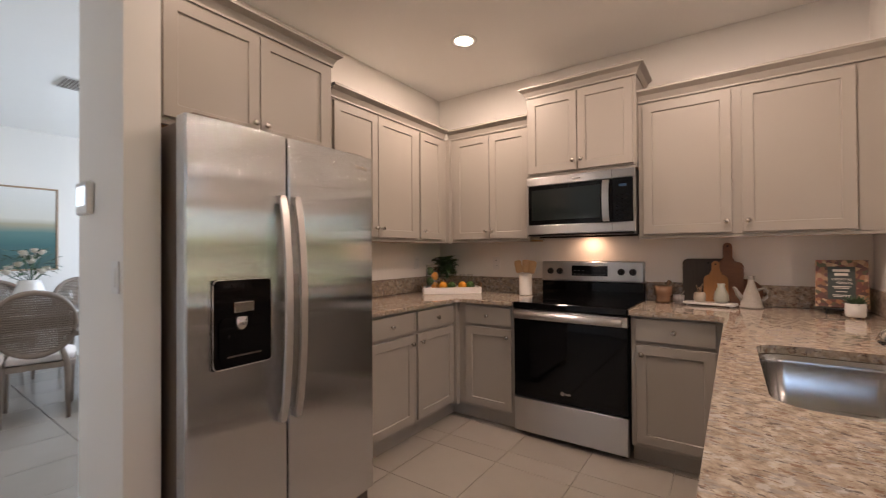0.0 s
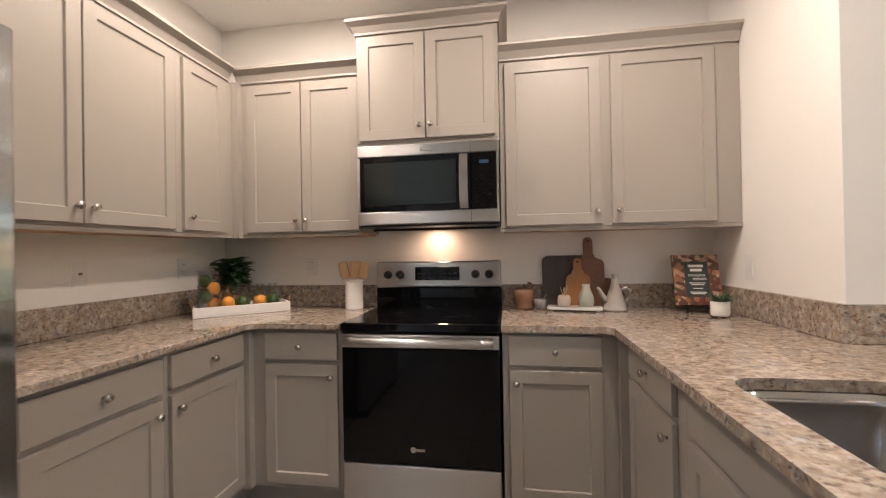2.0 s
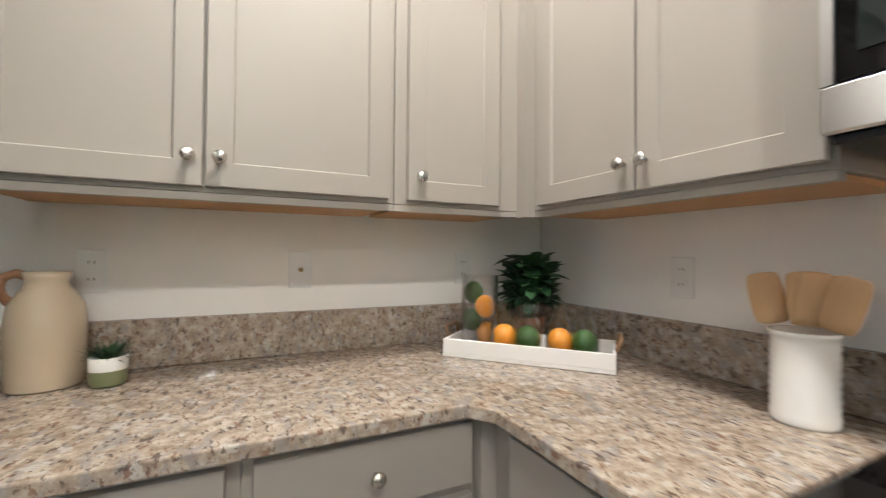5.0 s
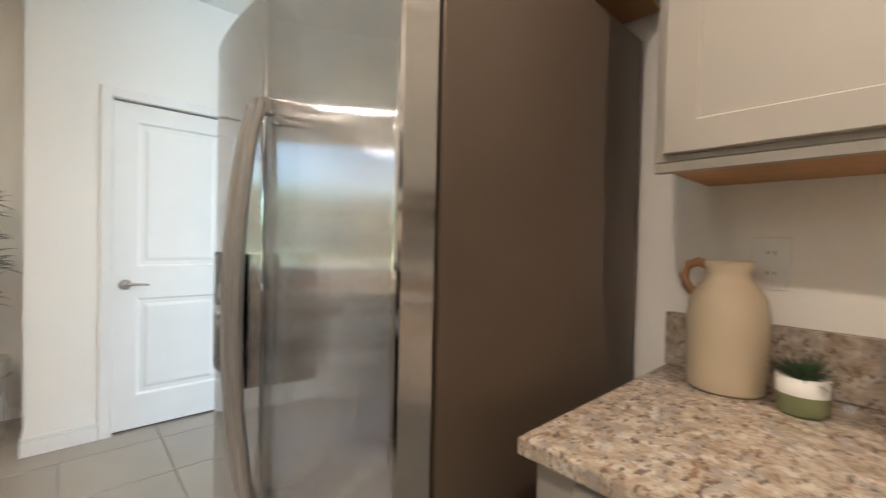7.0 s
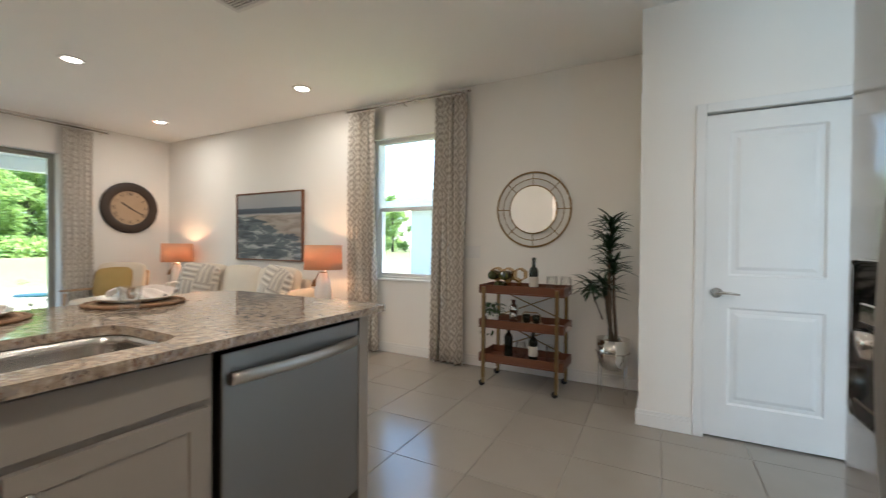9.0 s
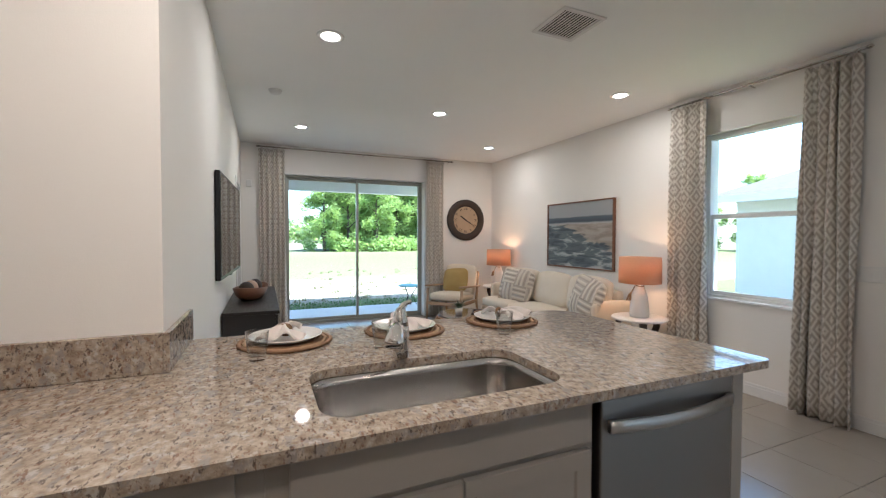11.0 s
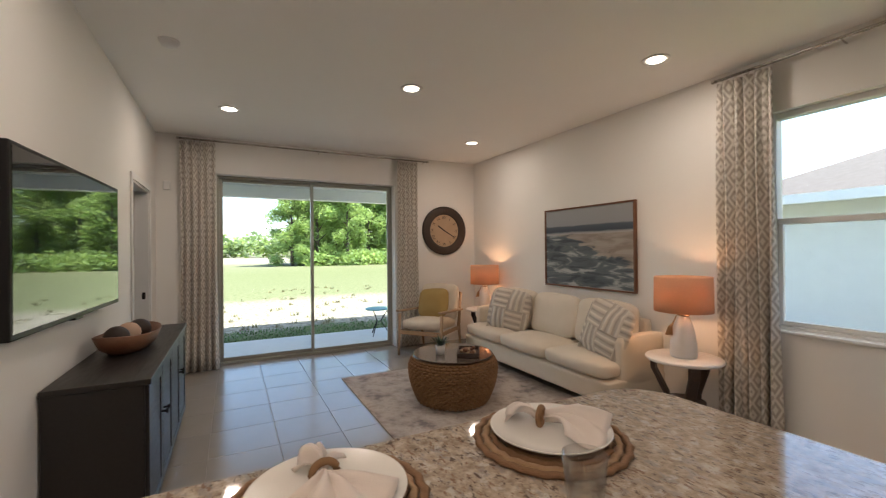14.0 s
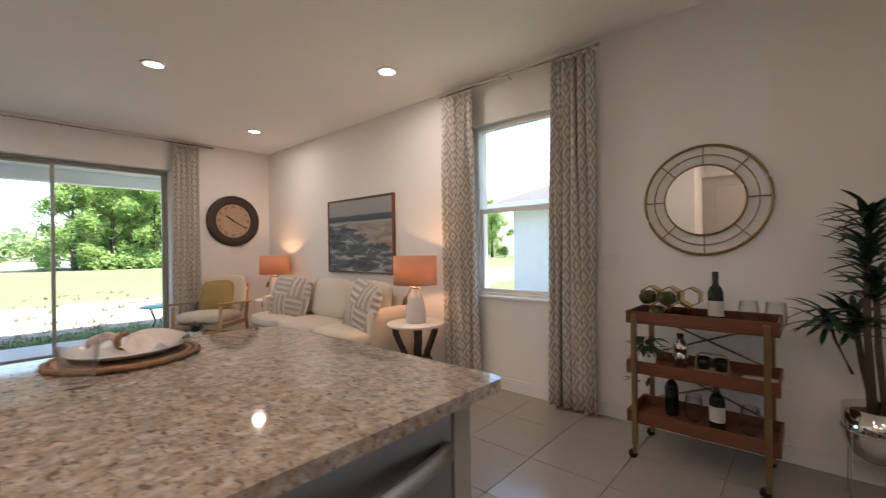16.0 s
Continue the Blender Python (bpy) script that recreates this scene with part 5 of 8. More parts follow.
part("glass_top", lathe(B(), [(0.0, 0.438), (0.372, 0.438), (0.376, 0.442), (0.376, 0.448), (0.372, 0.452), (0.0, 0.452)], 48, cap=False), M_SMOKE, cf, "dark glass top")
part("foot", lathe(B(), [(0.0, 0.001), (0.275, 0.001), (0.285, 0.018), (0.0, 0.0185)], 32, cap=False), M_BLACKMET, cf)


def rug_material():
    m, t, b = nodes_of("faded_rug")
    N, L = t.nodes, t.links
    tc = N.new("ShaderNodeTexCoord")
    n1 = N.new("ShaderNodeTexNoise")
    n1.inputs["Scale"].default_value, n1.inputs["Detail"].default_value, n1.inputs["Roughness"].default_value = 5, 9, 0.7
    L.new(tc.outputs["Object"], n1.inputs["Vector"])
    r = ramp(t, [(0.36, (0.20, 0.175, 0.16)), (0.46, (0.38, 0.325, 0.28)), (0.58, (0.49, 0.43, 0.375)), (0.72, (0.27, 0.24, 0.22))])
    L.new(n1.outputs["Fac"], r.inputs[0])
    L.new(r.outputs[0], b.inputs["Base Color"])
    b.inputs["Roughness"].default_value = 0.97
    n2 = N.new("ShaderNodeTexNoise")
    n2.inputs["Scale"].default_value = 300
    L.new(tc.outputs["Object"], n2.inputs["Vector"])
    bp = N.new("ShaderNodeBump")
    bp.inputs["Strength"].default_value, bp.inputs["Distance"].default_value = 0.7, 0.004
    L.new(n2.outputs["Fac"], bp.inputs["Height"])
    L.new(bp.outputs[0], b.inputs["Normal"])
    return m


tagged(part("area_rug", box(B(), 2.65, -0.75, 0.001, 5.0, 1.07, 0.011, 0.004), rug_material()), "faded grey and beige patterned rug on the tiles", "rug")

# armchair
ac = thing("armchair", "pale oak armchair with cream cushions", "armchair", pose(5.64, -0.33, 0, 0, 0, 38))
# local: faces +y, x to its own right when seen from behind
for sx in (-1, 1):
    part("front_leg", tube(B(), [(sx * 0.315, 0.34, 0.0), (sx * 0.315, 0.315, 0.56)], [0.016, 0.023], 10), M_OAK, ac, "tapered oak leg", True)
    part("back_leg", tube(B(), [(sx * 0.30, -0.36, 0.0), (sx * 0.30, -0.29, 0.34), (sx * 0.30, -0.38, 0.80)], [0.015, 0.023, 0.017], 10), M_OAK, ac, "tapered oak leg", True)
    bm = box(B(), sx * 0.315 - 0.032, -0.36, 0.555, sx * 0.315 + 0.032, 0.36, 0.582, 0.010, 2)
    for v in bm.verts:
        v.co.z += 0.03 * (v.co.y / 0.36) * (1 if v.co.y > 0 else 0.3)
    part("armrest", bm, M_OAK, ac)
    part("side_rail", box(B(), sx * 0.30 - 0.014, -0.30, 0.285, sx * 0.30 + 0.014, 0.33, 0.335, 0.004), M_OAK, ac)
part("front_rail", box(B(), -0.30, 0.30, 0.28, 0.30, 0.328, 0.335, 0.004), M_OAK, ac)
part("top_rail", box(B(), -0.30, -0.395, 0.76, 0.30, -0.368, 0.81, 0.006), M_OAK, ac)
soft("seat_cushion", (0.56, 0.60, 0.13), ac, M_SOFA, (0, 0.04, 0.405), (3, 0, 0), 0.05, 0.02)
soft("back_cushion", (0.56, 0.13, 0.50), ac, M_SOFA, (0, -0.275, 0.66), (14, 0, 0), 0.05, 0.025)
op = thing("throw_pillow", "ochre yellow throw pillow on the armchair", "pillow", pose(5.64, -0.33, 0, 0, 0, 38))
soft("cover", (0.43, 0.13, 0.38), op, M_OCHRE, (0.02, -0.13, 0.665), (19, 4, 0), 0.05, 0.02, 0.5)

# console under the television
cn = thing("console", "dark espresso wood media console with doors", "sideboard", pose(2.90, 2.50, 0))
CWd, CDp, CHt = 1.75, 0.40, 0.80
part("body", box(B(), 0, 0.018, 0.06, CWd, CDp, CHt - 0.028, 0.003), M_DARKWOOD, cn)
part("top", box(B(), -0.012, -0.012, CHt - 0.027, CWd + 0.012, CDp + 0.003, CHt, 0.004, 2), M_DARKWOOD, cn)
part("plinth", box(B(), 0.03, 0.04, 0.001, CWd - 0.03, CDp - 0.02, 0.06), M_DARKWOOD, cn)
for i in range(4):
    a = 0.012 + i * (CWd - 0.024) / 4
    d = part("door", recessed(B(), a + 0.003, 0.075, a + (CWd - 0.024) / 4 - 0.003, CHt - 0.04, 0.0, 0.017, 0.05, 0.006), M_DARKWOOD, cn)
    hx_ = a + (CWd - 0.024) / 4 - 0.035 if i % 2 == 0 else a + 0.035
    k = part("handle", lathe(B(), [(0.006, 0), (0.006, 0.018), (0.015, 0.022), (0.015, 0.030), (0.0, 0.033)], 14, Matrix.Translation((hx_, 0.0, 0.50)) @ pose(0, 0, 0, 90)), M_BLACKMET, d, "black iron knob", True)
# television
tv = thing("television", "large black flat-screen television on the wall", "television", pose(2.555, 2.872, 1.082, 0, 0, -2.2))
TW, TH = 1.38, 0.765
part("bezel", box(B(), 0, 0, 0, TW, 0.035, TH, 0.006, 2), M_BLACKP, tv)
part("screen", box(B(), 0.018, -0.002, 0.026, TW - 0.018, 0.001, TH - 0.018), pbr("screen_glass", (0.006, 0.006, 0.007), 0.02, rvar=0.004, spec=0.9, coat=0.6), tv, "glossy dark screen")
part("wall_mount", box(B(), TW / 2 - 0.25, 0.0355, 0.2, TW / 2 + 0.25, 0.063, 0.6), M_BLACKMET, tv)
part("sensor_bar", box(B(), TW / 2 - 0.05, 0.004, -0.012, TW / 2 + 0.05, 0.03, 0.0), M_BLACKP, tv)
# bowl of decorative balls
bw = thing("dough_bowl", "long carved wooden bowl on the console", "bowl", pose(3.68, 2.715, CHt + 0.001, 0, 0, -14))
prof = [(0.0, 0.0), (0.55, 0.0), (0.85, 0.035), (1.0, 0.088), (0.96, 0.092), (0.80, 0.045), (0.5, 0.016), (0.0, 0.014)]
bm = lathe(B(), [(r_ * 0.142, z_ * 1.22) for r_, z_ in prof], 36, cap=False)
for v in bm.verts:
    v.co.x *= 2.05
    v.co.z += 0.022 * (v.co.x / 0.29) ** 2 * (v.co.z / 0.11)
part("bowl", bm, M_WALNUT, bw, "", True)
M_DKBALL = pbr("dark_brown_ball", (0.035, 0.022, 0.017), 0.6, bump=0.5, bscale=60)
M_PINKBALL = pbr("pale_wood_ball", (0.52, 0.36, 0.26), 0.6)
for dx_, mt in ((-0.15, M_DKBALL), (-0.01, M_PINKBALL), (0.13, M_DKBALL)):
    o = thing("decorative_ball", "round decorative ball lying in the wooden bowl", "ornament", pose(3.68 + dx_ * 0.97, 2.715 - dx_ * 0.24, CHt + 0.110), "decorative balls in the bowl")
    bm = B()
    bmesh.ops.create_uvsphere(bm, u_segments=20, v_segments=12, radius=0.066)
    part("ball", bm, mt, o, "", True)

# wall clock
ck = thing("wall_clock", "round wall clock with dark wood rim and pale face", "clock", look((XE - 0.002, -0.806, 1.715), (XE - 1.0, -0.806, 1.715)))
# local -z looks into the room; build towards -z
mz = pose(0, 0, 0, 180)
M_CLKRIM = pbr("dark_clock_wood", (0.045, 0.028, 0.020), 0.55, scale=12, bump=0.2)
M_CLKFACE = pbr("aged_clock_face", (0.45, 0.34, 0.23), 0.8, col2=(0.36, 0.26, 0.17), scale=8)
part("rim", lathe(B(), [(0.375, 0.0), (0.375, 0.03), (0.355, 0.045), (0.27, 0.045), (0.25, 0.03), (0.25, 0.0)], 56, mz, cap=False), M_CLKRIM, ck, "dark brown wooden rim", True)
part("face", lathe(B(), [(0.252, 0.0), (0.252, 0.012), (0.0, 0.012)], 48, mz, cap=False), M_CLKFACE, ck, "pale weathered face")
ROMAN = {0: "XII", 1: "I", 2: "II", 3: "III", 4: "IIII", 5: "V", 6: "VI", 7: "VII", 8: "VIII", 9: "IX", 10: "X", 11: "XI"}


def text_part(body, size, m, parent, material, name="lettering", depth=0.0008):
    cu = bpy.data.curves.new(name, 'FONT')
    cu.body, cu.size, cu.align_x, cu.align_y, cu.extrude, cu.resolution_u = body, size, 'CENTER', 'CENTER', depth, 2
    tmp = bpy.data.objects.new(name, cu)
    me = bpy.data.meshes.new_from_object(tmp)
    bpy.data.objects.remove(tmp)
    me.materials.append(material)
    ob = new(name, me)
    ob.parent = parent
    ob.matrix_basis = m
    return ob


flip = pose(0, 0, -0.0130, 0, 180, 0)
for h_, s_ in ROMAN.items():
    a = radians(-30 * h_)
    text_part(s_, 0.062, flip @ pose(-math.sin(a) * 0.205, math.cos(a) * 0.205, 0, 0, 0, -30 * h_), ck, M_CLKRIM, "numeral")
for ang, ln, w_ in ((-305, 0.13, 0.010), (-120, 0.19, 0.007)):
    bm = box(B(), -w_, -0.03, -0.001, w_, ln, 0.001)
    hnd = part("clock_pointer", bm, M_BLACKMET, ck)
    hnd.matrix_basis = flip @ pose(0, 0, 0.004, 0, 0, ang)

# seascape painting


def seascape(name, W_, H_, stops, wave):
    m, t, b = nodes_of(name)
    N, L = t.nodes, t.links
    tc = N.new("ShaderNodeTexCoord")
    sp = N.new("ShaderNodeSeparateXYZ")
    L.new(tc.outputs["Object"], sp.inputs[0])
    mp = N.new("ShaderNodeMapping")
    mp.inputs["Scale"].default_value = (1.5, 1, 6.5)
    L.new(tc.outputs["Object"], mp.inputs[0])
    n = N.new("ShaderNodeTexNoise")
    n.inputs["Scale"].default_value, n.inputs["Detail"].default_value, n.inputs["Distortion"].default_value = 2.2, 7, 0.8
    L.new(mp.outputs[0], n.inputs["Vector"])
    nn = math_node(t, 'SUBTRACT', n.outputs["Fac"], 0.5)
    v = math_node(t, 'DIVIDE', sp.outputs["Z"], H_)
    vs_ = math_node(t, 'ADD', v, math_node(t, 'MULTIPLY', nn, 0.03))
    r = ramp(t, stops)
    L.new(vs_, r.inputs[0])
    out = r.outputs[0]
    if wave:
        u = math_node(t, 'DIVIDE', sp.outputs["X"], W_)
        # surf on one side of a slanting shoreline, sand on the other
        edge = math_node(t, 'SUBTRACT', math_node(t, 'ADD', math_node(t, 'ADD', math_node(t, 'MULTIPLY', v, 1.0), math_node(t, 'MULTIPLY', u, 0.52)), math_node(t, 'MULTIPLY', nn, 0.45)), 0.68)
        sea = ramp(t, [(0.36, (0.055, 0.07, 0.085)), (0.46, (0.10, 0.12, 0.135)), (0.53, (0.13, 0.15, 0.16)), (0.585, (0.30, 0.315, 0.315)), (0.66, (0.42, 0.43, 0.425))])
        L.new(n.outputs["Fac"], sea.inputs[0])
        sand = ramp(t, [(0.4, (0.27, 0.225, 0.19)), (0.6, (0.38, 0.33, 0.285))])
        L.new(n.outputs["Fac"], sand.inputs[0])
        sh = ramp(t, [(0.0, (0, 0, 0)), (0.08, (0, 0, 0)), (0.12, (1, 1, 1))])
        L.new(edge, sh.inputs[0])
        mx = N.new("ShaderNodeMix")
        mx.data_type = 'RGBA'
        L.new(sh.outputs[0], mx.inputs["Factor"])
        L.new(sea.outputs[0], mx.inputs["A"])
        L.new(sand.outputs[0], mx.inputs["B"])
        lower = ramp(t, [(0.655, (1, 1, 1)), (0.69, (0, 0, 0))])
        L.new(vs_, lower.inputs[0])
        m2 = N.new("ShaderNodeMix")
        m2.data_type = 'RGBA'
        L.new(lower.outputs[0], m2.inputs["Factor"])
        L.new(out, m2.inputs["A"])
        L.new(mx.outputs["Result"], m2.inputs["B"])
        out = m2.outputs["Result"]
    L.new(out, b.inputs["Base Color"])
    b.inputs["Roughness"].default_value = 0.75
    bp = N.new("ShaderNodeBump")
    bp.inputs["Strength"].default_value, bp.inputs["Distance"].default_value = 0.35, 0.004
    L.new(n.outputs["Fac"], bp.inputs["Height"])
    L.new(bp.outputs[0], b.inputs["Normal"])
    return m


PW, PH = 1.28, 0.912
pic = thing("painting", "grey-blue seascape canvas in a wooden frame", "painting", pose(4.405, YS + 0.002, 0.976, 0, 0, 180))
# local x runs to the viewer's right as seen from the room, -y faces the room
part("canvas", box(B(), 0.022, -0.030, 0.02, PW - 0.022, -0.004, PH - 0.02), seascape("seascape_paint", PW, PH, [(0.0, (0.3, 0.3, 0.3)), (0.66, (0.58, 0.58, 0.57)), (0.70, (0.055, 0.07, 0.095)), (0.76, (0.08, 0.10, 0.125)), (0.78, (0.30, 0.31, 0.325)), (1.0, (0.34, 0.345, 0.35))], True), pic, "painted waves, sand and grey sky")
for a in ((0, 0, PW, 0.018), (0, PH - 0.018, PW, PH), (0, 0.0182, 0.018, PH - 0.0182), (PW - 0.018, 0.0182, PW, PH - 0.0182)):
    part("frame_rail", box(B(), a[0], -0.042, a[1], a[2], -0.001, a[3], 0.002), M_WALNUT, pic)

# ---- curtains ----


def curtain_cloth():
    m, t, b = nodes_of("ikat_curtain")
    N, L = t.nodes, t.links
    tc = N.new("ShaderNodeTexCoord")
    n = N.new("ShaderNodeTexNoise")
    n.inputs["Scale"].default_value, n.inputs["Detail"].default_value = 30, 5
    L.new(tc.outputs["Object"], n.inputs["Vector"])
    sp = N.new("ShaderNodeSeparateXYZ")
    L.new(tc.outputs["UV"], sp.inputs[0])
    wob = math_node(t, 'MULTIPLY', math_node(t, 'SUBTRACT', n.outputs["Fac"], 0.5), 1.6)
    # nested diamonds, 11 cm wide and 17 cm high
    gx = math_node(t, 'ABSOLUTE', math_node(t, 'SUBTRACT', math_node(t, 'FRACT', math_node(t, 'DIVIDE', sp.outputs["X"], 0.115)), 0.5))
    gy = math_node(t, 'ABSOLUTE', math_node(t, 'SUBTRACT', math_node(t, 'FRACT', math_node(t, 'DIVIDE', sp.outputs["Y"], 0.17)), 0.5))
    s = math_node(t, 'SINE', math_node(t, 'ADD', math_node(t, 'MULTIPLY', math_node(t, 'ADD', gx, gy), 17.0), wob))
    r = ramp(t, [(0.38, (0.465, 0.42, 0.365)), (0.64, (0.72, 0.68, 0.62))])
    L.new(math_node(t, 'MULTIPLY_ADD', s, 0.5, 0.5), r.inputs[0])
    L.new(r.outputs[0], b.inputs["Base Color"])
    b.inputs["Roughness"].default_value = 0.95
    bp = N.new("ShaderNodeBump")
    bp.inputs["Strength"].default_value, bp.inputs["Distance"].default_value = 0.3, 0.003
    L.new(n.outputs["Fac"], bp.inputs["Height"])
    L.new(bp.outputs[0], b.inputs["Normal"])
    return m


M_CURT = curtain_cloth()


def curtain(m, width, height, folds, seed, group):
    """A gathered panel: local x along the rod, y towards the room, z from the floor."""
    rng = random.Random(seed)
    c = thing("curtain", "cream and taupe chevron-patterned curtain panel, drawn aside", "curtain", m, group)
    bm = B()
    uv = bm.loops.layers.uv.new("UVMap")
    nx, nz = folds * 10, 14
    ph = [rng.uniform(-0.5, 0.5) for _ in range(folds + 1)]
    grid, arc = [], []
    for k in range(nz + 1):
        u = k / nz
        z = u * height
        row, ar, last = [], [], None
        s_ = 0.0
        flare = 1 + 0.10 * (1 - u) - 0.10 * math.sin(math.pi * u) * 0.4
        for i in range(nx + 1):
            q = i / nx
            x = (q - 0.5) * width * flare
            amp = 0.043 * (0.75 + 0.35 * (1 - u)) * (1 + 0.3 * ph[int(q * folds)])
            a_ = 2 * math.pi * folds * q + 0.8 * math.sin(3 * u + ph[int(q * folds)] * 4)
            y = amp * math.sin(a_) + 0.006 * math.sin(7 * u + 9 * q)
            p = Vector((x + 0.007 * math.sin(2 * a_), y, z))
            if last is not None:
                s_ += math.hypot(p.x - last.x, p.y - last.y)
            last = p
            row.append(bm.verts.new(p))
            ar.append(s_)
        grid.append(row)
        arc.append(ar)
    for k in range(nz):
        for i in range(nx):
            f = bm.faces.new((grid[k][i], grid[k][i + 1], grid[k + 1][i + 1], grid[k + 1][i]))
            for lp, (kk, ii) in zip(f.loops, ((k, i), (k, i + 1), (k + 1, i + 1), (k + 1, i))):
                lp[uv].uv = (arc[kk][ii], kk / nz * height)
    cl = part("cloth", bm, M_CURT, c, "", True)
    sol = cl.modifiers.new("thickness", 'SOLIDIFY')
    sol.thickness = 0.004
    for i in range(folds):
        x = ((i + 0.25) / folds - 0.5) * width
        part("ring", tube(B(), [(x, 0.0 + 0.017 * math.cos(j * math.pi / 6), height + 0.022 + 0.017 * math.sin(j * math.pi / 6)) for j in range(12)], 0.0022, 5, closed=True), M_NICKEL, c)
    return c


RODZ = 2.725
curtain(pose(2.145, YS + 0.075, 0.012), 0.38, RODZ - 0.035, 5, 1, "window curtains")
curtain(pose(1.04, YS + 0.075, 0.012), 0.35, RODZ - 0.035, 5, 2, "window curtains")
curtain(pose(XE - 0.07, 2.48, 0.012, 0, 0, 90), 0.36, RODZ - 0.02, 5, 3, "sliding door curtains")
curtain(pose(XE - 0.07, -0.17, 0.012, 0, 0, 90), 0.32, RODZ - 0.02, 5, 4, "sliding door curtains")


def curtain_rod(m, length, wall_off):
    r = thing("curtain_rod", "slim nickel curtain rod on wall brackets", "curtain rod", m)
    part("rod", tube(B(), [(-length / 2, 0, 0), (length / 2, 0, 0)], 0.011, 12), M_NICKEL, r, "", True)
    for s in (-1, 1):
        part("finial", lathe(B(), [(0.014, 0), (0.016, 0.02), (0.008, 0.03), (0.0, 0.031)], 14, pose(s * length / 2, 0, 0, 0, s * 90, 0)), M_NICKEL, r, "", True)
    for x in (-length / 2 + 0.05, 0, length / 2 - 0.05):
        part("bracket", tube(B(), [(x, 0, -0.012), (x, -wall_off * 0.6, -0.02), (x, -wall_off + 0.002, -0.02)], 0.006, 6), M_NICKEL, r)
    return r


curtain_rod(pose(1.595, YS + 0.075, RODZ + 0.005), 1.52, 0.075)
curtain_rod(pose(XE - 0.07, 1.09, RODZ + 0.018, 0, 0, 90), 3.16, 0.07)

# ---- round mirror ----
mr = thing("wall_mirror", "round mirror in a double-ring brass wire frame", "mirror", pose(0.187, YS + 0.02, 1.54))


def hoop(r, rad, y=0.0, n=64):
    return tube(B(), [(r * math.cos(2 * math.pi * i / n), y, r * math.sin(2 * math.pi * i / n)) for i in range(n)], rad, 8, closed=True)


part("outer_ring", hoop(0.345, 0.009), M_BRASS, mr, "", True)
part("middle_ring", hoop(0.285, 0.004), M_BRASS, mr, "", True)
part("inner_ring", hoop(0.222, 0.007), M_BRASS, mr, "", True)
for k in range(8):
    a = k * math.pi / 4
    part("spoke", tube(B(), [(0.222 * math.cos(a), 0, 0.222 * math.sin(a)), (0.345 * math.cos(a), 0, 0.345 * math.sin(a))], 0.004, 6), M_BRASS, mr)
part("mirror_glass", lathe(B(), [(0.218, -0.004), (0.218, 0.004), (0.0, 0.004)], 56, pose(0, 0.0, 0, -90), cap=False), pbr("mirror_silver", (0.88, 0.87, 0.85), 0.015, 1.0, rvar=0.0, col2=(0.88, 0.87, 0.85)), mr, "clear mirror glass")
for a in (90, 210, 330):
    part("wall_pin", tube(B(), [(0.3 * math.cos(radians(a)), 0.0, 0.3 * math.sin(radians(a))), (0.3 * math.cos(radians(a)), -0.019, 0.3 * math.sin(radians(a)))], 0.003, 5), M_BRASS, mr)

# ---- bar cart ----
ca = thing("bar_cart", "three-tier bar cart with wooden trays and brass posts", "bar cart", pose(0.16, -1.03, 0))
CL, CD = 0.72, 0.34
TRAYS = (0.205, 0.50, 0.795)
M_TRAY = pbr("red_brown_wood", (0.18, 0.065, 0.030), 0.4, col2=(0.10, 0.036, 0.017), scale=5, stretch=(2, 14, 14), bump=0.05)
for z in TRAYS:
    bm = box(B(), -CL / 2, -CD / 2, z, CL / 2, CD / 2, z + 0.012)
    for a in ((-CL / 2, -CD / 2, CL / 2, -CD / 2 + 0.012), (-CL / 2, CD / 2 - 0.012, CL / 2, CD / 2), (-CL / 2, -CD / 2 + 0.0122, -CL / 2 + 0.012, CD / 2 - 0.0122), (CL / 2 - 0.012, -CD / 2 + 0.0122, CL / 2, CD / 2 - 0.0122)):
        box(bm, a[0], a[1], z + 0.0125, a[2], a[3], z + 0.072, 0.002)
    part("tray", bm, M_TRAY, ca, "red-brown wooden tray")
for sx in (-1, 1):
    for sy in (-1, 1):
        part("post", box(B(), sx * (CL / 2 - 0.05) - 0.014, sy * (CD / 2 + 0.014) - 0.0135, 0.075, sx * (CL / 2 - 0.05) + 0.014, sy * (CD / 2 + 0.014) + 0.0135, 0.852, 0.002), M_BRASS, ca, "brass square post")
        wx, wy = sx * (CL / 2 - 0.05), sy * (CD / 2 + 0.014)
        cst = part("caster", box(B(), wx - 0.012, wy - 0.014, 0.03, wx + 0.012, wy + 0.014, 0.0745, 0.003), M_BRASS, ca, "brass caster")
        part("wheel", lathe(B(), [(0.0, -0.011), (0.024, -0.011), (0.026, 0), (0.024, 0.011), (0.0, 0.011)], 20, pose(wx + 0.012, wy, 0.027, 90), cap=False), M_BLACKP, cst, "black rubber wheel", True)
for z0_, z1_ in ((0.26, 0.50), (0.555, 0.795)):
    for s in (-1, 1):
        part("cross_brace", tube(B(), [(-s * (CL / 2 - 0.06), -CD / 2 - 0.012, z0_), (s * (CL / 2 - 0.06), -CD / 2 - 0.012, z1_)], 0.006, 6), M_BRASS, ca)

M_WINE = pbr("dark_bottle_glass", (0.012, 0.016, 0.010), 0.08, rvar=0.03)
M_LABEL = pbr("cream_label", (0.66, 0.62, 0.54), 0.7)
M_FOIL = pbr("bottle_foil", (0.03, 0.035, 0.03), 0.4)


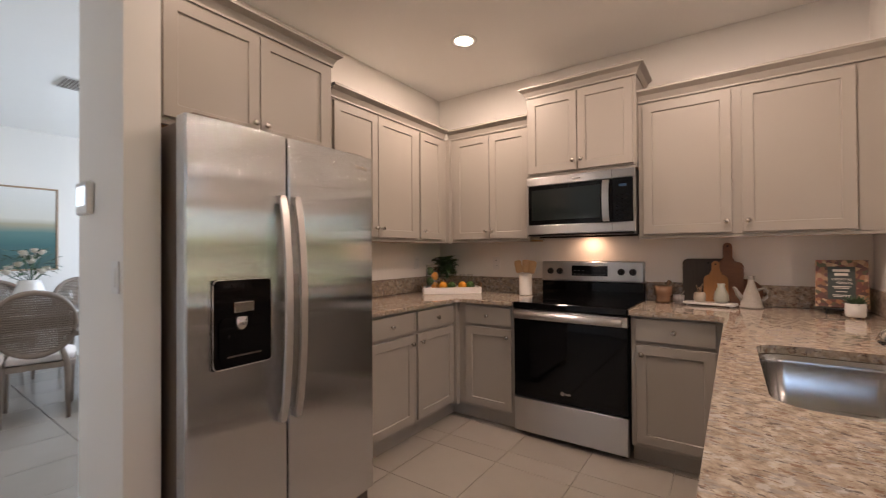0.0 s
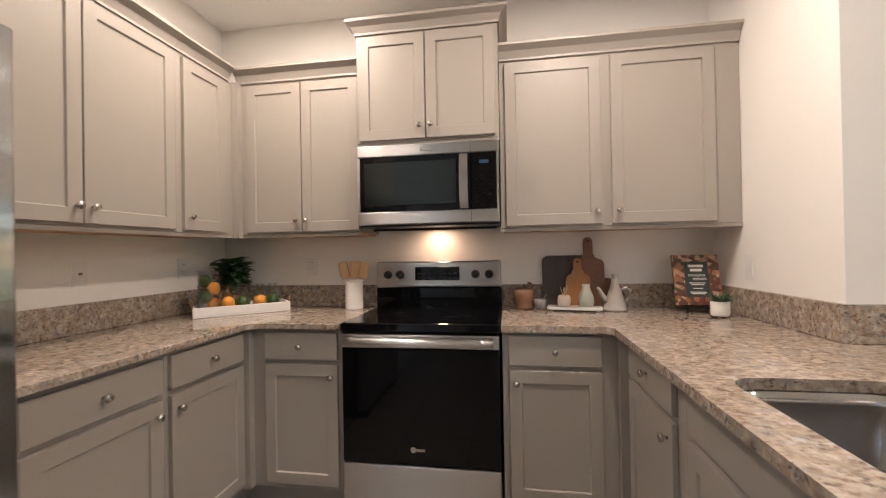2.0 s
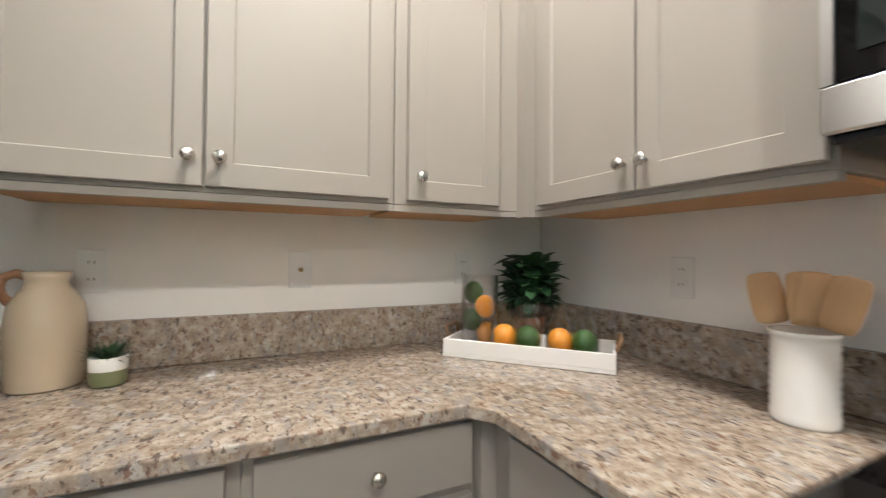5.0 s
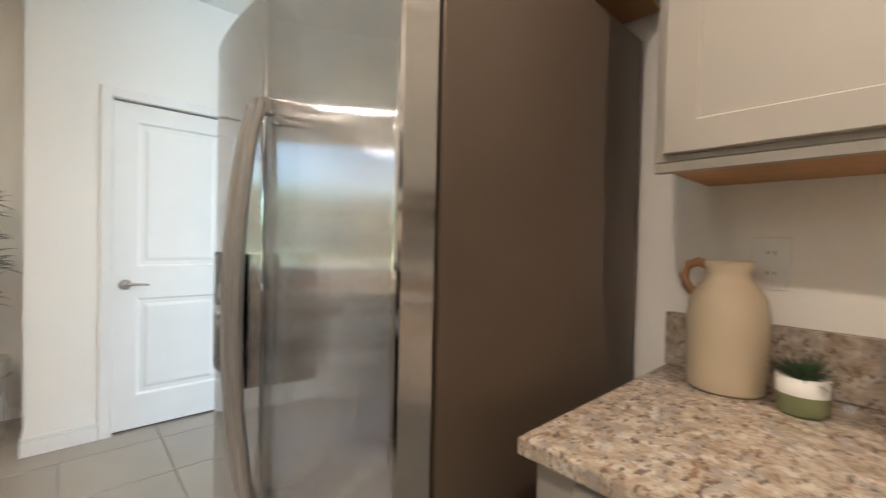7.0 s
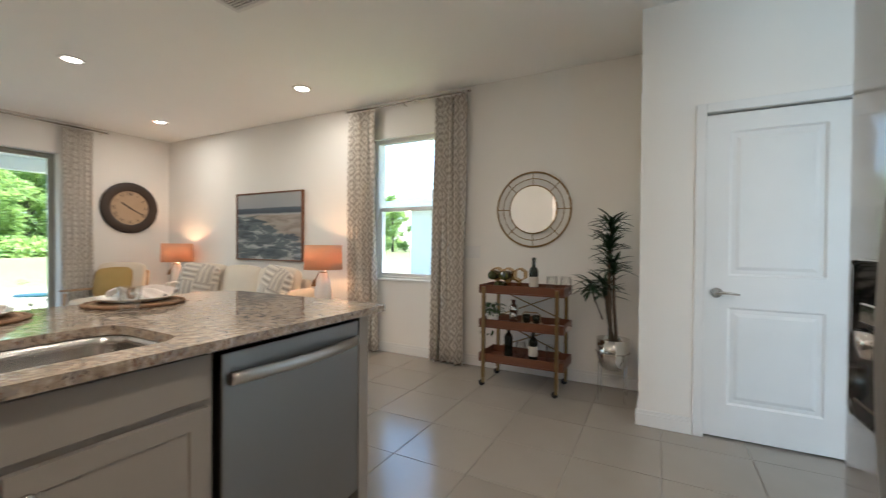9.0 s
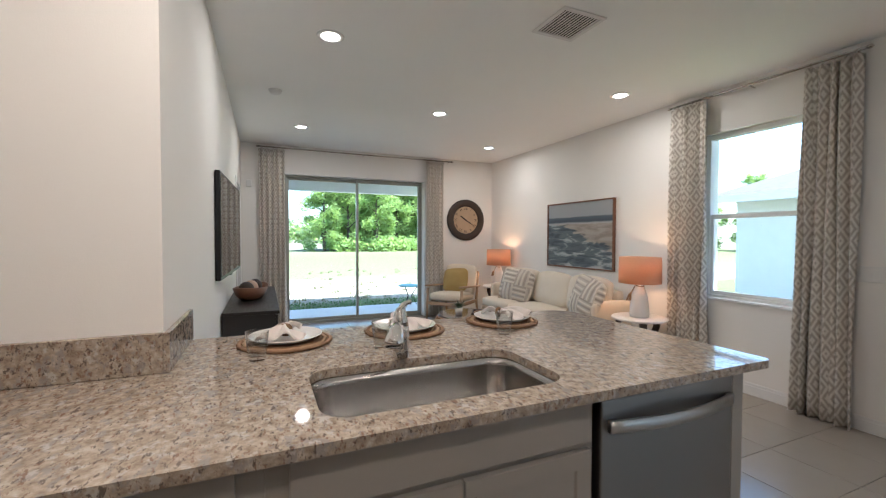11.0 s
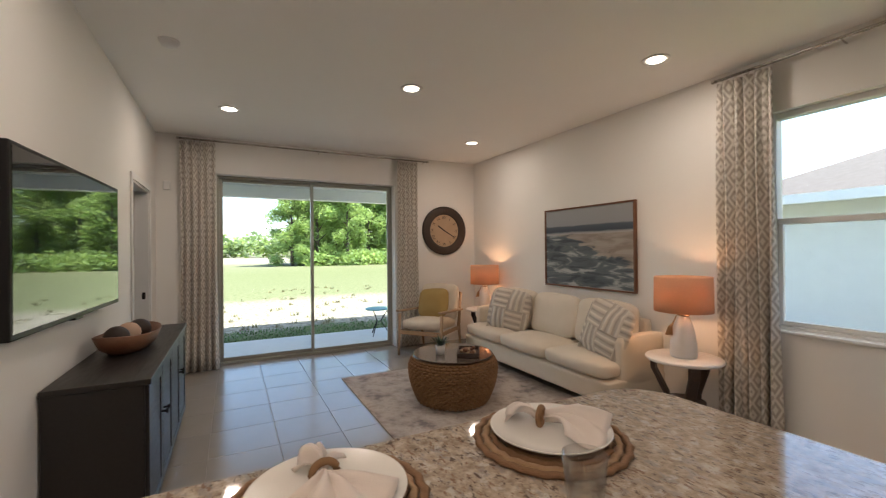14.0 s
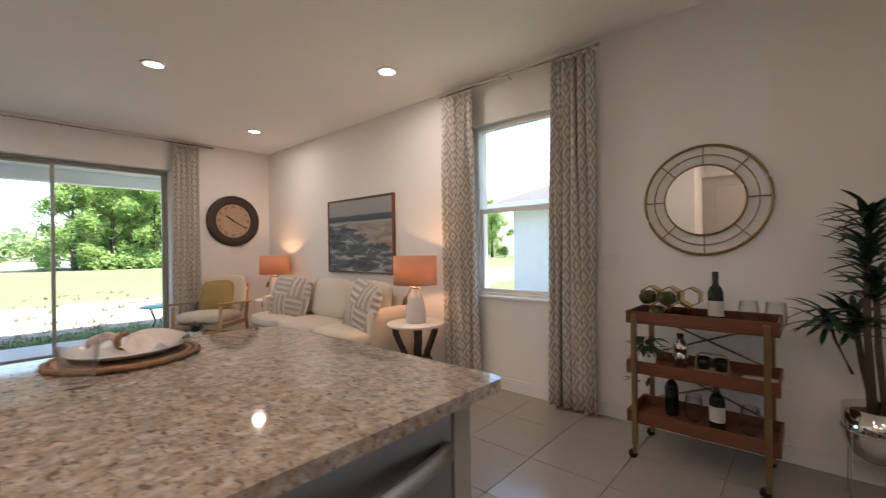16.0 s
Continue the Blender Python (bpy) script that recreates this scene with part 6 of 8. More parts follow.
def bottle(x, y, z, h=0.30, label=True, name_label="dark wine bottle with cream label on the bar cart"):
    b = thing("wine_bottle", name_label, "bottle", pose(x, y, z))
    k = h / 0.30
    part("glass", lathe(B(), [(0.0, 0.0), (0.036, 0.0), (0.038, 0.006), (0.038, 0.18 * k), (0.030, 0.205 * k), (0.015, 0.225 * k), (0.0145, 0.29 * k), (0.016, 0.295 * k), (0.0, 0.298 * k)], 24, cap=False), M_WINE, b, "", True)
    if label:
        part("label", lathe(B(), [(0.0385, 0.05), (0.0385, 0.135)], 24, cap=False), M_LABEL, b, "cream paper label")
    part("foil", lathe(B(), [(0.0155, 0.235 * k), (0.0165, 0.296 * k), (0.0, 0.2985 * k)], 18, cap=False), M_FOIL, b)
    return b


def wine_glass(x, y, z, h=0.13):
    g = thing("wine_glass", "clear stemless wine glass on the bar cart", "glass", pose(x, y, z), "wine glasses on the bar cart")
    part("bowl", lathe(B(), [(0.0, 0.0), (0.030, 0.0), (0.046, 0.03), (0.050, 0.06), (0.042, h), (0.0405, h), (0.0485, 0.06), (0.0445, 0.031), (0.029, 0.004), (0.0, 0.004)], 24, cap=False), M_GLASS, g, "", True)
    return g


ZT = [z + 0.0125 for z in TRAYS]
bottle(0.085, -1.02, ZT[2], 0.30)
for x in (-0.06, -0.175):
    wine_glass(x, -1.06, ZT[2], 0.14)
bottle(0.33, -1.10, ZT[0], 0.28, False, "dark wine bottle lying ready on the lower tray")
bottle(0.085, -1.02, ZT[0], 0.28)
for x, y in ((0.21, -1.08), (-0.06, -1.06)):
    wine_glass(x, y, ZT[0], 0.15)
# hexagon wine rack
M_GOLD = pbr("bright_gold_metal", (0.60, 0.38, 0.12), 0.25, 1.0, col2=(0.48, 0.29, 0.09))
hr = thing("wine_rack", "small gold hexagon wine rack holding green bottles", "wine rack", pose(0.36, -1.03, ZT[2]))
hx_c = [(-0.10, 0.058), (0.005, 0.058), (-0.0475, 0.147), (0.0575, 0.147), (0.11, 0.058)]
for i, (x, z) in enumerate(hx_c[:4] + [(-0.155, 0.147)]):
    bm = B()
    for k in range(6):
        a0, a1 = radians(60 * k + 30), radians(60 * k + 90)
        r0, r1 = 0.058, 0.051
        q = []
        for yy in (-0.05, 0.05):
            q += [bm.verts.new((x + rr * math.cos(a), yy, z + rr * math.sin(a))) for rr, a in ((r0, a0), (r0, a1), (r1, a1), (r1, a0))]
        for f in ((0, 1, 5, 4), (2, 3, 7, 6), (0, 3, 2, 1), (4, 5, 6, 7)):
            bm.faces.new([q[j] for j in f])
    bmesh.ops.remove_doubles(bm, verts=bm.verts, dist=1e-4)
    bmesh.ops.recalc_face_normals(bm, faces=bm.faces)
    part("hexagon_cell", bm, M_GOLD, hr, "gold metal hexagon")
M_GREENB = pbr("olive_bottle_glass", (0.040, 0.042, 0.008), 0.08, rvar=0.03)
for x, z in ((0.005, 0.058), (0.0575, 0.147), (-0.0475, 0.147)):
    b = thing("wine_bottle", "olive green wine bottle lying in the hexagon rack", "bottle", pose(0.36 + x, -1.03, ZT[2] + z - 0.007, 90), "bottles in the rack")
    part("glass", lathe(B(), [(0.0, -0.13), (0.037, -0.13), (0.038, -0.12), (0.038, 0.05), (0.028, 0.075), (0.014, 0.095), (0.0145, 0.15), (0.0, 0.151)], 22, cap=False), M_GREENB, b, "", True)
# shaker, tumblers in a caddy, towel, trailing plant
sh_ = thing("cocktail_shaker", "polished steel cocktail shaker on the middle tray", "shaker", pose(0.27, -1.05, ZT[1]))
part("cup", lathe(B(), [(0.0, 0), (0.034, 0.0), (0.042, 0.13), (0.0, 0.131)], 24, cap=False), M_CHROME, sh_, "", True)
part("cap", lathe(B(), [(0.042, 0.131), (0.036, 0.165), (0.020, 0.185), (0.020, 0.215), (0.0, 0.218)], 24, cap=False), M_CHROME, sh_, "", True)
cdy = thing("glass_caddy", "wooden caddy with a handle holding small tumblers", "caddy", pose(0.11, -1.05, ZT[1]))
part("tray", box(B(), -0.09, -0.05, 0.001, 0.09, 0.05, 0.03, 0.004), M_OAK, cdy)
part("handle", tube(B(), [(-0.08, 0, 0.03), (-0.075, 0, 0.10), (-0.055, 0, 0.118), (0.055, 0, 0.118), (0.075, 0, 0.10), (0.08, 0, 0.03)], 0.006, 8), M_OAK, cdy)
for x in (-0.042, 0.042):
    g = thing("tumbler", "small dark glass tumbler in the caddy", "glass", pose(0.11 + x, -1.05, ZT[1] + 0.031), "tumblers in the caddy")
    part("glass", lathe(B(), [(0.0, 0), (0.030, 0), (0.034, 0.065), (0.032, 0.065), (0.028, 0.006), (0, 0.006)], 20, cap=False), M_WINE, g, "", True)
tw_ = thing("folded_towel", "small folded white towel on the middle tray", "towel", pose(-0.13, -1.0, ZT[1] + 0.001))
soft("cloth", (0.20, 0.11, 0.028), tw_, M_WHITECLOTH, (0, 0, 0.016), r=0.012, puff=0.003)


def leaf_blade(bm, base, d, length, width, droop, segs=4):
    """A tapering leaf from base along d, bending down."""
    d = Vector(d).normalized()
    side = d.cross(Vector((0, 0, 1)))
    side = side.normalized() if side.length > 0.05 else Vector((1, 0, 0))
    prev = None
    p = Vector(base)
    for i in range(segs + 1):
        u = i / segs
        w = width * (0.5 + 1.2 * u) * (1 - u) ** 0.55 if u < 1 else 0.0006
        w = max(w, 0.0006)
        row = (bm.verts.new(p - side * w / 2), bm.verts.new(p + Vector((0, 0, -w * 0.18))), bm.verts.new(p + side * w / 2))
        if prev:
            for k in range(2):
                f = bm.faces.new((prev[k], prev[k + 1], row[k + 1], row[k]))
                f.smooth = True
        prev = row
        d = (d + Vector((0, 0, -droop / segs))).normalized()
        p = p + d * length / segs


rngp = random.Random(4)
tp = thing("trailing_plant", "small trailing green plant hanging over the tray", "plant", pose(0.44, -0.985, ZT[1]) @ Matrix.Diagonal((1.3, 1.1, 1.35, 1)))
part("pot", lathe(B(), [(0.0, 0), (0.036, 0), (0.044, 0.07), (0.040, 0.07), (0.0, 0.064)], 20, cap=False), M_CERAM, tp, "", True)
bm = B()
for _ in range(150):
    a = rngp.uniform(0, 6.28)
    r_ = rngp.uniform(0.01, 0.075)
    z_ = 0.075 + rngp.uniform(0, 0.065) - (0.17 * rngp.random() if r_ > 0.055 and math.cos(a) > -0.4 else 0)
    leaf_blade(bm, (r_ * math.cos(a), r_ * math.sin(a) * 0.8 + 0.01, z_), (math.cos(a), math.sin(a), rngp.uniform(-0.6, 0.5)), 0.035, 0.020, 0.5, 2)
part("leaves", bm, M_LEAF, tp)

# ---- tall dracaena in a steel planter ----
dn = thing("potted_plant", "tall dracaena in a polished steel planter on a wire stand", "plant", pose(-0.54, -1.08, 0))
part("pot", lathe(B(), [(0.0, 0.225), (0.06, 0.228), (0.102, 0.265), (0.121, 0.33), (0.124, 0.475), (0.119, 0.475), (0.112, 0.44), (0.0, 0.44)], 36, cap=False), M_CHROME, dn, "polished steel pot", True)
part("soil", lathe(B(), [(0.0, 0.455), (0.06, 0.452), (0.104, 0.442)], 28, cap=False), pbr("moss_soil", (0.16, 0.11, 0.07), 0.95, bump=1.0, bscale=40), dn, "brown bark mulch")
stand = part("stand", tube(B(), [(0.127 * math.cos(2 * math.pi * i / 32), 0.127 * math.sin(2 * math.pi * i / 32), 0.37) for i in range(32)], 0.004, 6, closed=True), M_NICKEL, dn, "thin metal ring stand", True)
for k in range(4):
    a = radians(45 + 90 * k)
    part("stand_leg", tube(B(), [(0.129 * math.cos(a), 0.129 * math.sin(a), 0.37), (0.138 * math.cos(a), 0.138 * math.sin(a), 0.0)], 0.0045, 6), M_NICKEL, stand)
canes = [((0.02, 0.0), (0.02, 0.01, 1.40)), ((-0.03, 0.02), (0.0, 0.03, 1.08)), ((0.0, -0.03), (0.07, -0.03, 0.90)), ((0.01, 0.02), (0.03, 0.05, 1.24))]
for i, ((bx, by), (tx, ty, tz)) in enumerate(canes):
    part("cane", tube(B(), [(bx, by, 0.43), ((bx + tx) / 2 + 0.01, (by + ty) / 2, (0.43 + tz) / 2), (tx, ty, tz)], [0.015, 0.013, 0.010], 8), M_BARK, dn, "brown woody cane", True)
    bm = B()
    for k in range(38):
        a = k * 2.4
        el = rngp.uniform(0.1, 1.6)
        base = (tx, ty, tz - 0.13 * (1 - k / 38) + 0.02)
        leaf_blade(bm, base, (math.cos(a), math.sin(a), el), rngp.uniform(0.14, 0.215), 0.036, 0.7, 4)
    part("leaf_rosette", bm, M_LEAFDK, dn)
bm = B()
tube(bm, [(0.08, 0.0, 0.62), (0.14, 0.02, 0.78), (0.17, 0.02, 0.92)], 0.007, 6)
part("cane", bm, M_BARK, dn, "", True)
bm = B()
for k in range(34):
    a = k * 2.4
    leaf_blade(bm, (0.17, 0.02, 0.93 - 0.003 * k), (math.cos(a), math.sin(a), rngp.uniform(-0.2, 1.3)), rngp.uniform(0.13, 0.20), 0.032, 0.9, 4)
part("leaf_rosette", bm, M_LEAFDK, dn)

# patio table and chair outside
pt = thing("patio_table", "small round turquoise bistro table on iron legs", "patio table", pose(7.2, -0.08, -0.014))
part("tabletop", lathe(B(), [(0.0, 0.43), (0.215, 0.43), (0.225, 0.44), (0.215, 0.45), (0.0, 0.45)], 36, cap=False), pbr("turquoise_top", (0.10, 0.30, 0.33), 0.4), pt)
for k in range(3):
    a = radians(120 * k + 15)
    part("leg", tube(B(), [(0.17 * math.cos(a), 0.17 * math.sin(a), 0.43), (0.04 * math.cos(a), 0.04 * math.sin(a), 0.23), (0.19 * math.cos(a), 0.19 * math.sin(a), 0.0)], 0.009, 6), M_BLACKMET, pt)
pcx = thing("patio_chair", "dark iron bistro chair on the patio", "patio chair", pose(7.35, -0.62, -0.014))
part("seat", lathe(B(), [(0.0, 0.44), (0.20, 0.44), (0.205, 0.45), (0.20, 0.46), (0.0, 0.46)], 28, cap=False), M_BLACKMET, pcx)
for sx in (-1, 1):
    for sy in (-1, 1):
        part("leg", tube(B(), [(sx * 0.13, sy * 0.13, 0.44), (sx * 0.18, sy * 0.18, 0.0)], 0.009, 6), M_BLACKMET, pcx)
part("backrest", tube(B(), [(0.16, -0.15, 0.45), (0.17, -0.19, 0.75), (0.10, -0.21, 0.90), (-0.10, -0.21, 0.90), (-0.17, -0.19, 0.75), (-0.16, -0.15, 0.45)], 0.010, 6), M_BLACKMET, pcx)

# ---- things on the kitchen counters ----
Z0 = CT1 + 0.001
jg = thing("stoneware_jug", "cream glazed stoneware jug with a wicker handle", "jug", pose(-1.955, 2.28, Z0) @ Matrix.Diagonal((0.94, 0.94, 0.96, 1)))
M_CREAMGLZ = pbr("cream_glaze", (0.64, 0.54, 0.39), 0.13, col2=(0.58, 0.48, 0.34), scale=6, rvar=0.04, coat=0.4)
part("body", lathe(B(), [(0.0, 0), (0.072, 0), (0.077, 0.006), (0.078, 0.03), (0.079, 0.032), (0.080, 0.16), (0.074, 0.20), (0.058, 0.228), (0.045, 0.243), (0.042, 0.258), (0.047, 0.268), (0.048, 0.281), (0.040, 0.281), (0.036, 0.262), (0.0, 0.25)], 36, cap=False), M_CREAMGLZ, jg, "", True)
M_WICKER = pbr("wicker_wrap", (0.36, 0.20, 0.10), 0.75, col2=(0.25, 0.13, 0.06), scale=50, bump=0.7, bscale=120)
for s in (-1,):
    part("handle", tube(B(), [(0, s * 0.036, 0.268), (0, s * 0.060, 0.277), (0, s * 0.082, 0.268), (0, s * 0.090, 0.245), (0, s * 0.084, 0.222), (0, s * 0.070, 0.205)], 0.011, 10), M_WICKER, jg, "wicker-wrapped handle", True)
ps = thing("small_plant", "tiny green plant in a white and olive pot", "plant", pose(-1.905, 2.41, Z0) @ Matrix.Diagonal((0.92, 0.92, 0.95, 1)))
part("pot", lathe(B(), [(0.0, 0), (0.034, 0.0), (0.040, 0.008), (0.042, 0.04)], 24, cap=False), pbr("olive_glaze", (0.20, 0.22, 0.11), 0.4), ps, "olive ribbed base", True)
part("rim", lathe(B(), [(0.0422, 0.040), (0.043, 0.072), (0.038, 0.072), (0.0, 0.064)], 24, cap=False), M_CERAM, ps, "white glazed rim", True)
bm = B()
for _ in range(150):
    a, el = rngp.uniform(0, 6.28), rngp.uniform(0.3, 2.5)
    leaf_blade(bm, (0.028 * math.cos(a) * rngp.random(), 0.028 * math.sin(a) * rngp.random(), 0.066), (math.cos(a), math.sin(a), el), rngp.uniform(0.03, 0.055), 0.006, 0.6, 2)
part("leaves", bm, M_LEAF, ps)

M_TRAYW = pbr("white_painted_wood", (0.78, 0.75, 0.72), 0.5, bump=0.1)
TX, TY, TA = -1.708, 3.502, 41.5
tm = pose(TX, TY, Z0, 0, 0, TA)
tr = thing("serving_tray", "white wooden serving tray with rope handles", "tray", tm)
bm = box(B(), -0.25, -0.10, 0.001, 0.25, 0.10, 0.010)
box(bm, -0.25, -0.10, 0.0102, 0.25, -0.09, 0.055, 0.002)
box(bm, -0.25, 0.09, 0.0102, 0.25, 0.10, 0.055, 0.002)
for s in (-1, 1):
    box(bm, s * 0.245 - 0.005, -0.0898, 0.0102, s * 0.245 + 0.005, 0.0898, 0.055, 0.002)
part("box", bm, M_TRAYW, tr)
for s in (-1, 1):
    part("handle", tube(B(), [(s * 0.25, -0.05, 0.048), (s * 0.262, -0.045, 0.085), (s * 0.262, 0.045, 0.085), (s * 0.25, 0.05, 0.048)], 0.006, 8), M_ROPE, tr, "brown rope handle", True)
M_ORANGE = pbr("orange_peel", (0.85, 0.36, 0.015), 0.45, col2=(0.80, 0.30, 0.01), bump=0.3, bscale=300)
M_LIME = pbr("lime_peel", (0.055, 0.12, 0.015), 0.4, col2=(0.035, 0.085, 0.010), bump=0.3, bscale=300)


def fruit(local, mat_, lab, r=0.036):
    f = thing("fruit", lab, "fruit", tm @ Matrix.Translation(local), "fruit in the glass jars")
    bm = B()
    bmesh.ops.create_uvsphere(bm, u_segments=18, v_segments=12, radius=r)
    for v in bm.verts:
        v.co.z *= 1.12
    part("peel", bm, mat_, f, "", True)


OR, LI = "bright orange in a clear glass jar", "dark green lime in a clear glass jar"
jar = thing("glass_jar", "tall clear glass jar filled with citrus fruit", "jar", tm @ Matrix.Translation((-0.165, 0.01, 0.011)))
part("glass", lathe(B(), [(0.0, 0.0), (0.058, 0.0), (0.060, 0.005), (0.060, 0.235), (0.062, 0.24), (0.0575, 0.24), (0.0575, 0.008), (0.0, 0.006)], 32, cap=False), M_GLASS, jar, "", True)
for (dx_, dy_, dz_), mm, ll in (((-0.145, 0.02, 0.060), M_ORANGE, OR), ((-0.188, -0.002, 0.105), M_LIME, LI), ((-0.145, 0.005, 0.150), M_ORANGE, OR), ((-0.187, 0.012, 0.193), M_LIME, LI)):
    fruit((dx_, dy_, dz_), mm, ll, 0.033)
for dx_, mm, ll in ((-0.075, M_ORANGE, OR), (0.0, M_LIME, LI), (0.095, M_ORANGE, OR), (0.165, M_LIME, LI)):
    c = thing("glass_carafe", "small clear glass carafe holding one fruit", "carafe", tm @ Matrix.Translation((dx_, -0.02, 0.011)), "glass carafes on the tray")
    part("glass", lathe(B(), [(0.0, 0.0), (0.040, 0.0), (0.043, 0.01), (0.043, 0.085), (0.030, 0.115), (0.022, 0.125), (0.023, 0.155), (0.0205, 0.155), (0.0195, 0.125), (0.028, 0.113), (0.0405, 0.083), (0.0405, 0.008), (0.0, 0.005)], 28, cap=False), M_GLASS, c, "", True)
    fruit((dx_, -0.02, 0.060), mm, ll, 0.037)
gp = thing("potted_plant", "bushy green leafy plant in a wooden pot", "plant", pose(-1.86, 3.62, Z0))
part("pot", lathe(B(), [(0.0, 0), (0.042, 0), (0.055, 0.10), (0.050, 0.10), (0.0, 0.09)], 24, cap=False), M_WALNUT, gp, "brown wooden pot", True)
bm = B()
for _ in range(260):
    a, el = rngp.uniform(0, 6.28), rngp.uniform(-0.2, 1.8)
    r_ = rngp.uniform(0.01, 0.085)
    leaf_blade(bm, (r_ * math.cos(a), r_ * math.sin(a) * 0.8, 0.15 + rngp.uniform(0, 0.16)), (math.cos(a), math.sin(a), el), rngp.uniform(0.05, 0.072), 0.052, 0.9, 3)
for _ in range(9):
    a = rngp.uniform(0, 6.28)
    tube(bm, [(0, 0, 0.09), (0.05 * math.cos(a), 0.05 * math.sin(a), 0.20)], 0.003, 5)
part("leaves", bm, M_LEAF, gp)

cr = thing("utensil_crock", "white ribbed ceramic crock for utensils", "crock", pose(-1.085, 3.68, Z0))
prof = [(0.0, 0.0), (0.052, 0.0), (0.054, 0.006)]
for k in range(9):
    prof += [(0.0545, 0.02 + k * 0.016), (0.0525, 0.028 + k * 0.016)]
prof += [(0.054, 0.165), (0.057, 0.168), (0.057, 0.176), (0.050, 0.176), (0.049, 0.03), (0.0, 0.02)]
part("crock", lathe(B(), prof, 36, cap=False), M_CERAM, cr, "", True)
M_SPOON = pbr("pale_beech_wood", (0.58, 0.38, 0.19), 0.55, col2=(0.47, 0.29, 0.14), scale=8, stretch=(8, 8, 1))
for i, (a, rz_) in enumerate(((-12, 30), (6, 75), (15, 10), (-4, 150))):
    s = thing("wooden_spoon", "pale wooden cooking spoon standing in the crock", "utensil", pose(-1.085 + 0.012 * (i - 1.5), 3.68, Z0 + 0.026, 0, a, 0), "wooden utensils in the crock")
    bm = tube(B(), [(0, 0, 0), (0, 0, 0.16)], [0.005, 0.006], 8)
    cushion(bm, (0, 0, 0.212), (0.054, 0.012, 0.100), 0.006, 0.003, 5)
    bmesh.ops.transform(bm, matrix=pose(0, 0, 0, 0, 0, rz_ % 40), verts=bm.verts)
    part("spoon", bm, M_SPOON, s, "", True)

M_TURNED = pbr("turned_brown_wood", (0.26, 0.145, 0.08), 0.5, col2=(0.17, 0.09, 0.05), scale=8, stretch=(3, 3, 12))
mo = thing("mortar_and_pestle", "turned wooden mortar with its pestle", "mortar", pose(-0.075, 3.725, Z0) @ Matrix.Diagonal((1.2, 1.2, 1.12, 1)))
part("mortar", lathe(B(), [(0.0, 0), (0.040, 0), (0.042, 0.012), (0.034, 0.025), (0.046, 0.05), (0.048, 0.10), (0.042, 0.10), (0.036, 0.055), (0.0, 0.045)], 28, cap=False), M_TURNED, mo, "", True)
part("pestle", tube(B(), [(0.0, 0, 0.055), (0.02, 0.005, 0.10), (0.034, 0.008, 0.135)], [0.012, 0.008, 0.012], 10), M_TURNED, mo, "", True)
M_STRIPEW = pbr("grey_striped_cup", (0.45, 0.43, 0.42), 0.4, col2=(0.12, 0.10, 0.10), scale=3, stretch=(40, 40, 1))
cu_ = thing("small_cup", "small grey striped cup with a spoon", "cup", pose(0.02, 3.715, Z0))
part("cup", lathe(B(), [(0.0, 0), (0.030, 0), (0.034, 0.055), (0.031, 0.055), (0.0, 0.01)], 24, cap=False), M_STRIPEW, cu_, "", True)
part("spoon", tube(B(), [(0, 0, 0.015), (0.02, 0, 0.06), (0.036, 0.0, 0.085)], 0.003, 6), M_NICKEL, cu_)
M_MARBLE = pbr("white_marble", (0.76, 0.73, 0.70), 0.25, col2=(0.60, 0.57, 0.55), scale=7)
ml = thing("marble_slab", "small white marble serving slab on feet", "serving slab", pose(0.20, 3.655, Z0, 0, 0, -10))
part("slab", prism(B(), rounded(-0.145, -0.055, 0.145, 0.055, 0.012, 3), 0.008, 0.022, 0.002), M_MARBLE, ml)
for sx in (-1, 1):
    for sy in (-1, 1):
        part("foot", lathe(B(), [(0.008, 0), (0.008, 0.0078)], 10, pose(sx * 0.12, sy * 0.035, 0.0)), M_MARBLE, ml)
M_SAGE = pbr("sage_glaze", (0.42, 0.43, 0.37), 0.3, col2=(0.34, 0.36, 0.31), scale=8)
M_OFFW = pbr("oatmeal_glaze", (0.55, 0.49, 0.42), 0.4, col2=(0.48, 0.42, 0.35), scale=30)
vz = thing("bud_vase", "sage green teardrop vase on the marble slab", "vase", pose(0.262, 3.655, Z0 + 0.0225))
part("vase", lathe(B(), [(0.0, 0), (0.034, 0), (0.042, 0.02), (0.040, 0.05), (0.026, 0.085), (0.019, 0.105), (0.021, 0.122), (0.017, 0.122), (0.0, 0.09)], 28, cap=False), M_SAGE, vz, "", True)
v2 = thing("small_jar", "oatmeal ceramic jar with dried sprigs", "jar", pose(0.145, 3.655, Z0 + 0.0225))
part("jar", lathe(B(), [(0.0, 0), (0.030, 0), (0.036, 0.02), (0.034, 0.05), (0.027, 0.062), (0.023, 0.062), (0.0, 0.04)], 24, cap=False), M_OFFW, v2, "", True)
bm = B()
for _ in range(7):
    a = rngp.uniform(0, 6.28)
    tube(bm, [(0, 0, 0.04), (0.02 * math.cos(a), 0.02 * math.sin(a), 0.09 + rngp.random() * 0.03)], 0.0025, 5)
part("sprigs", bm, M_OAK, v2)


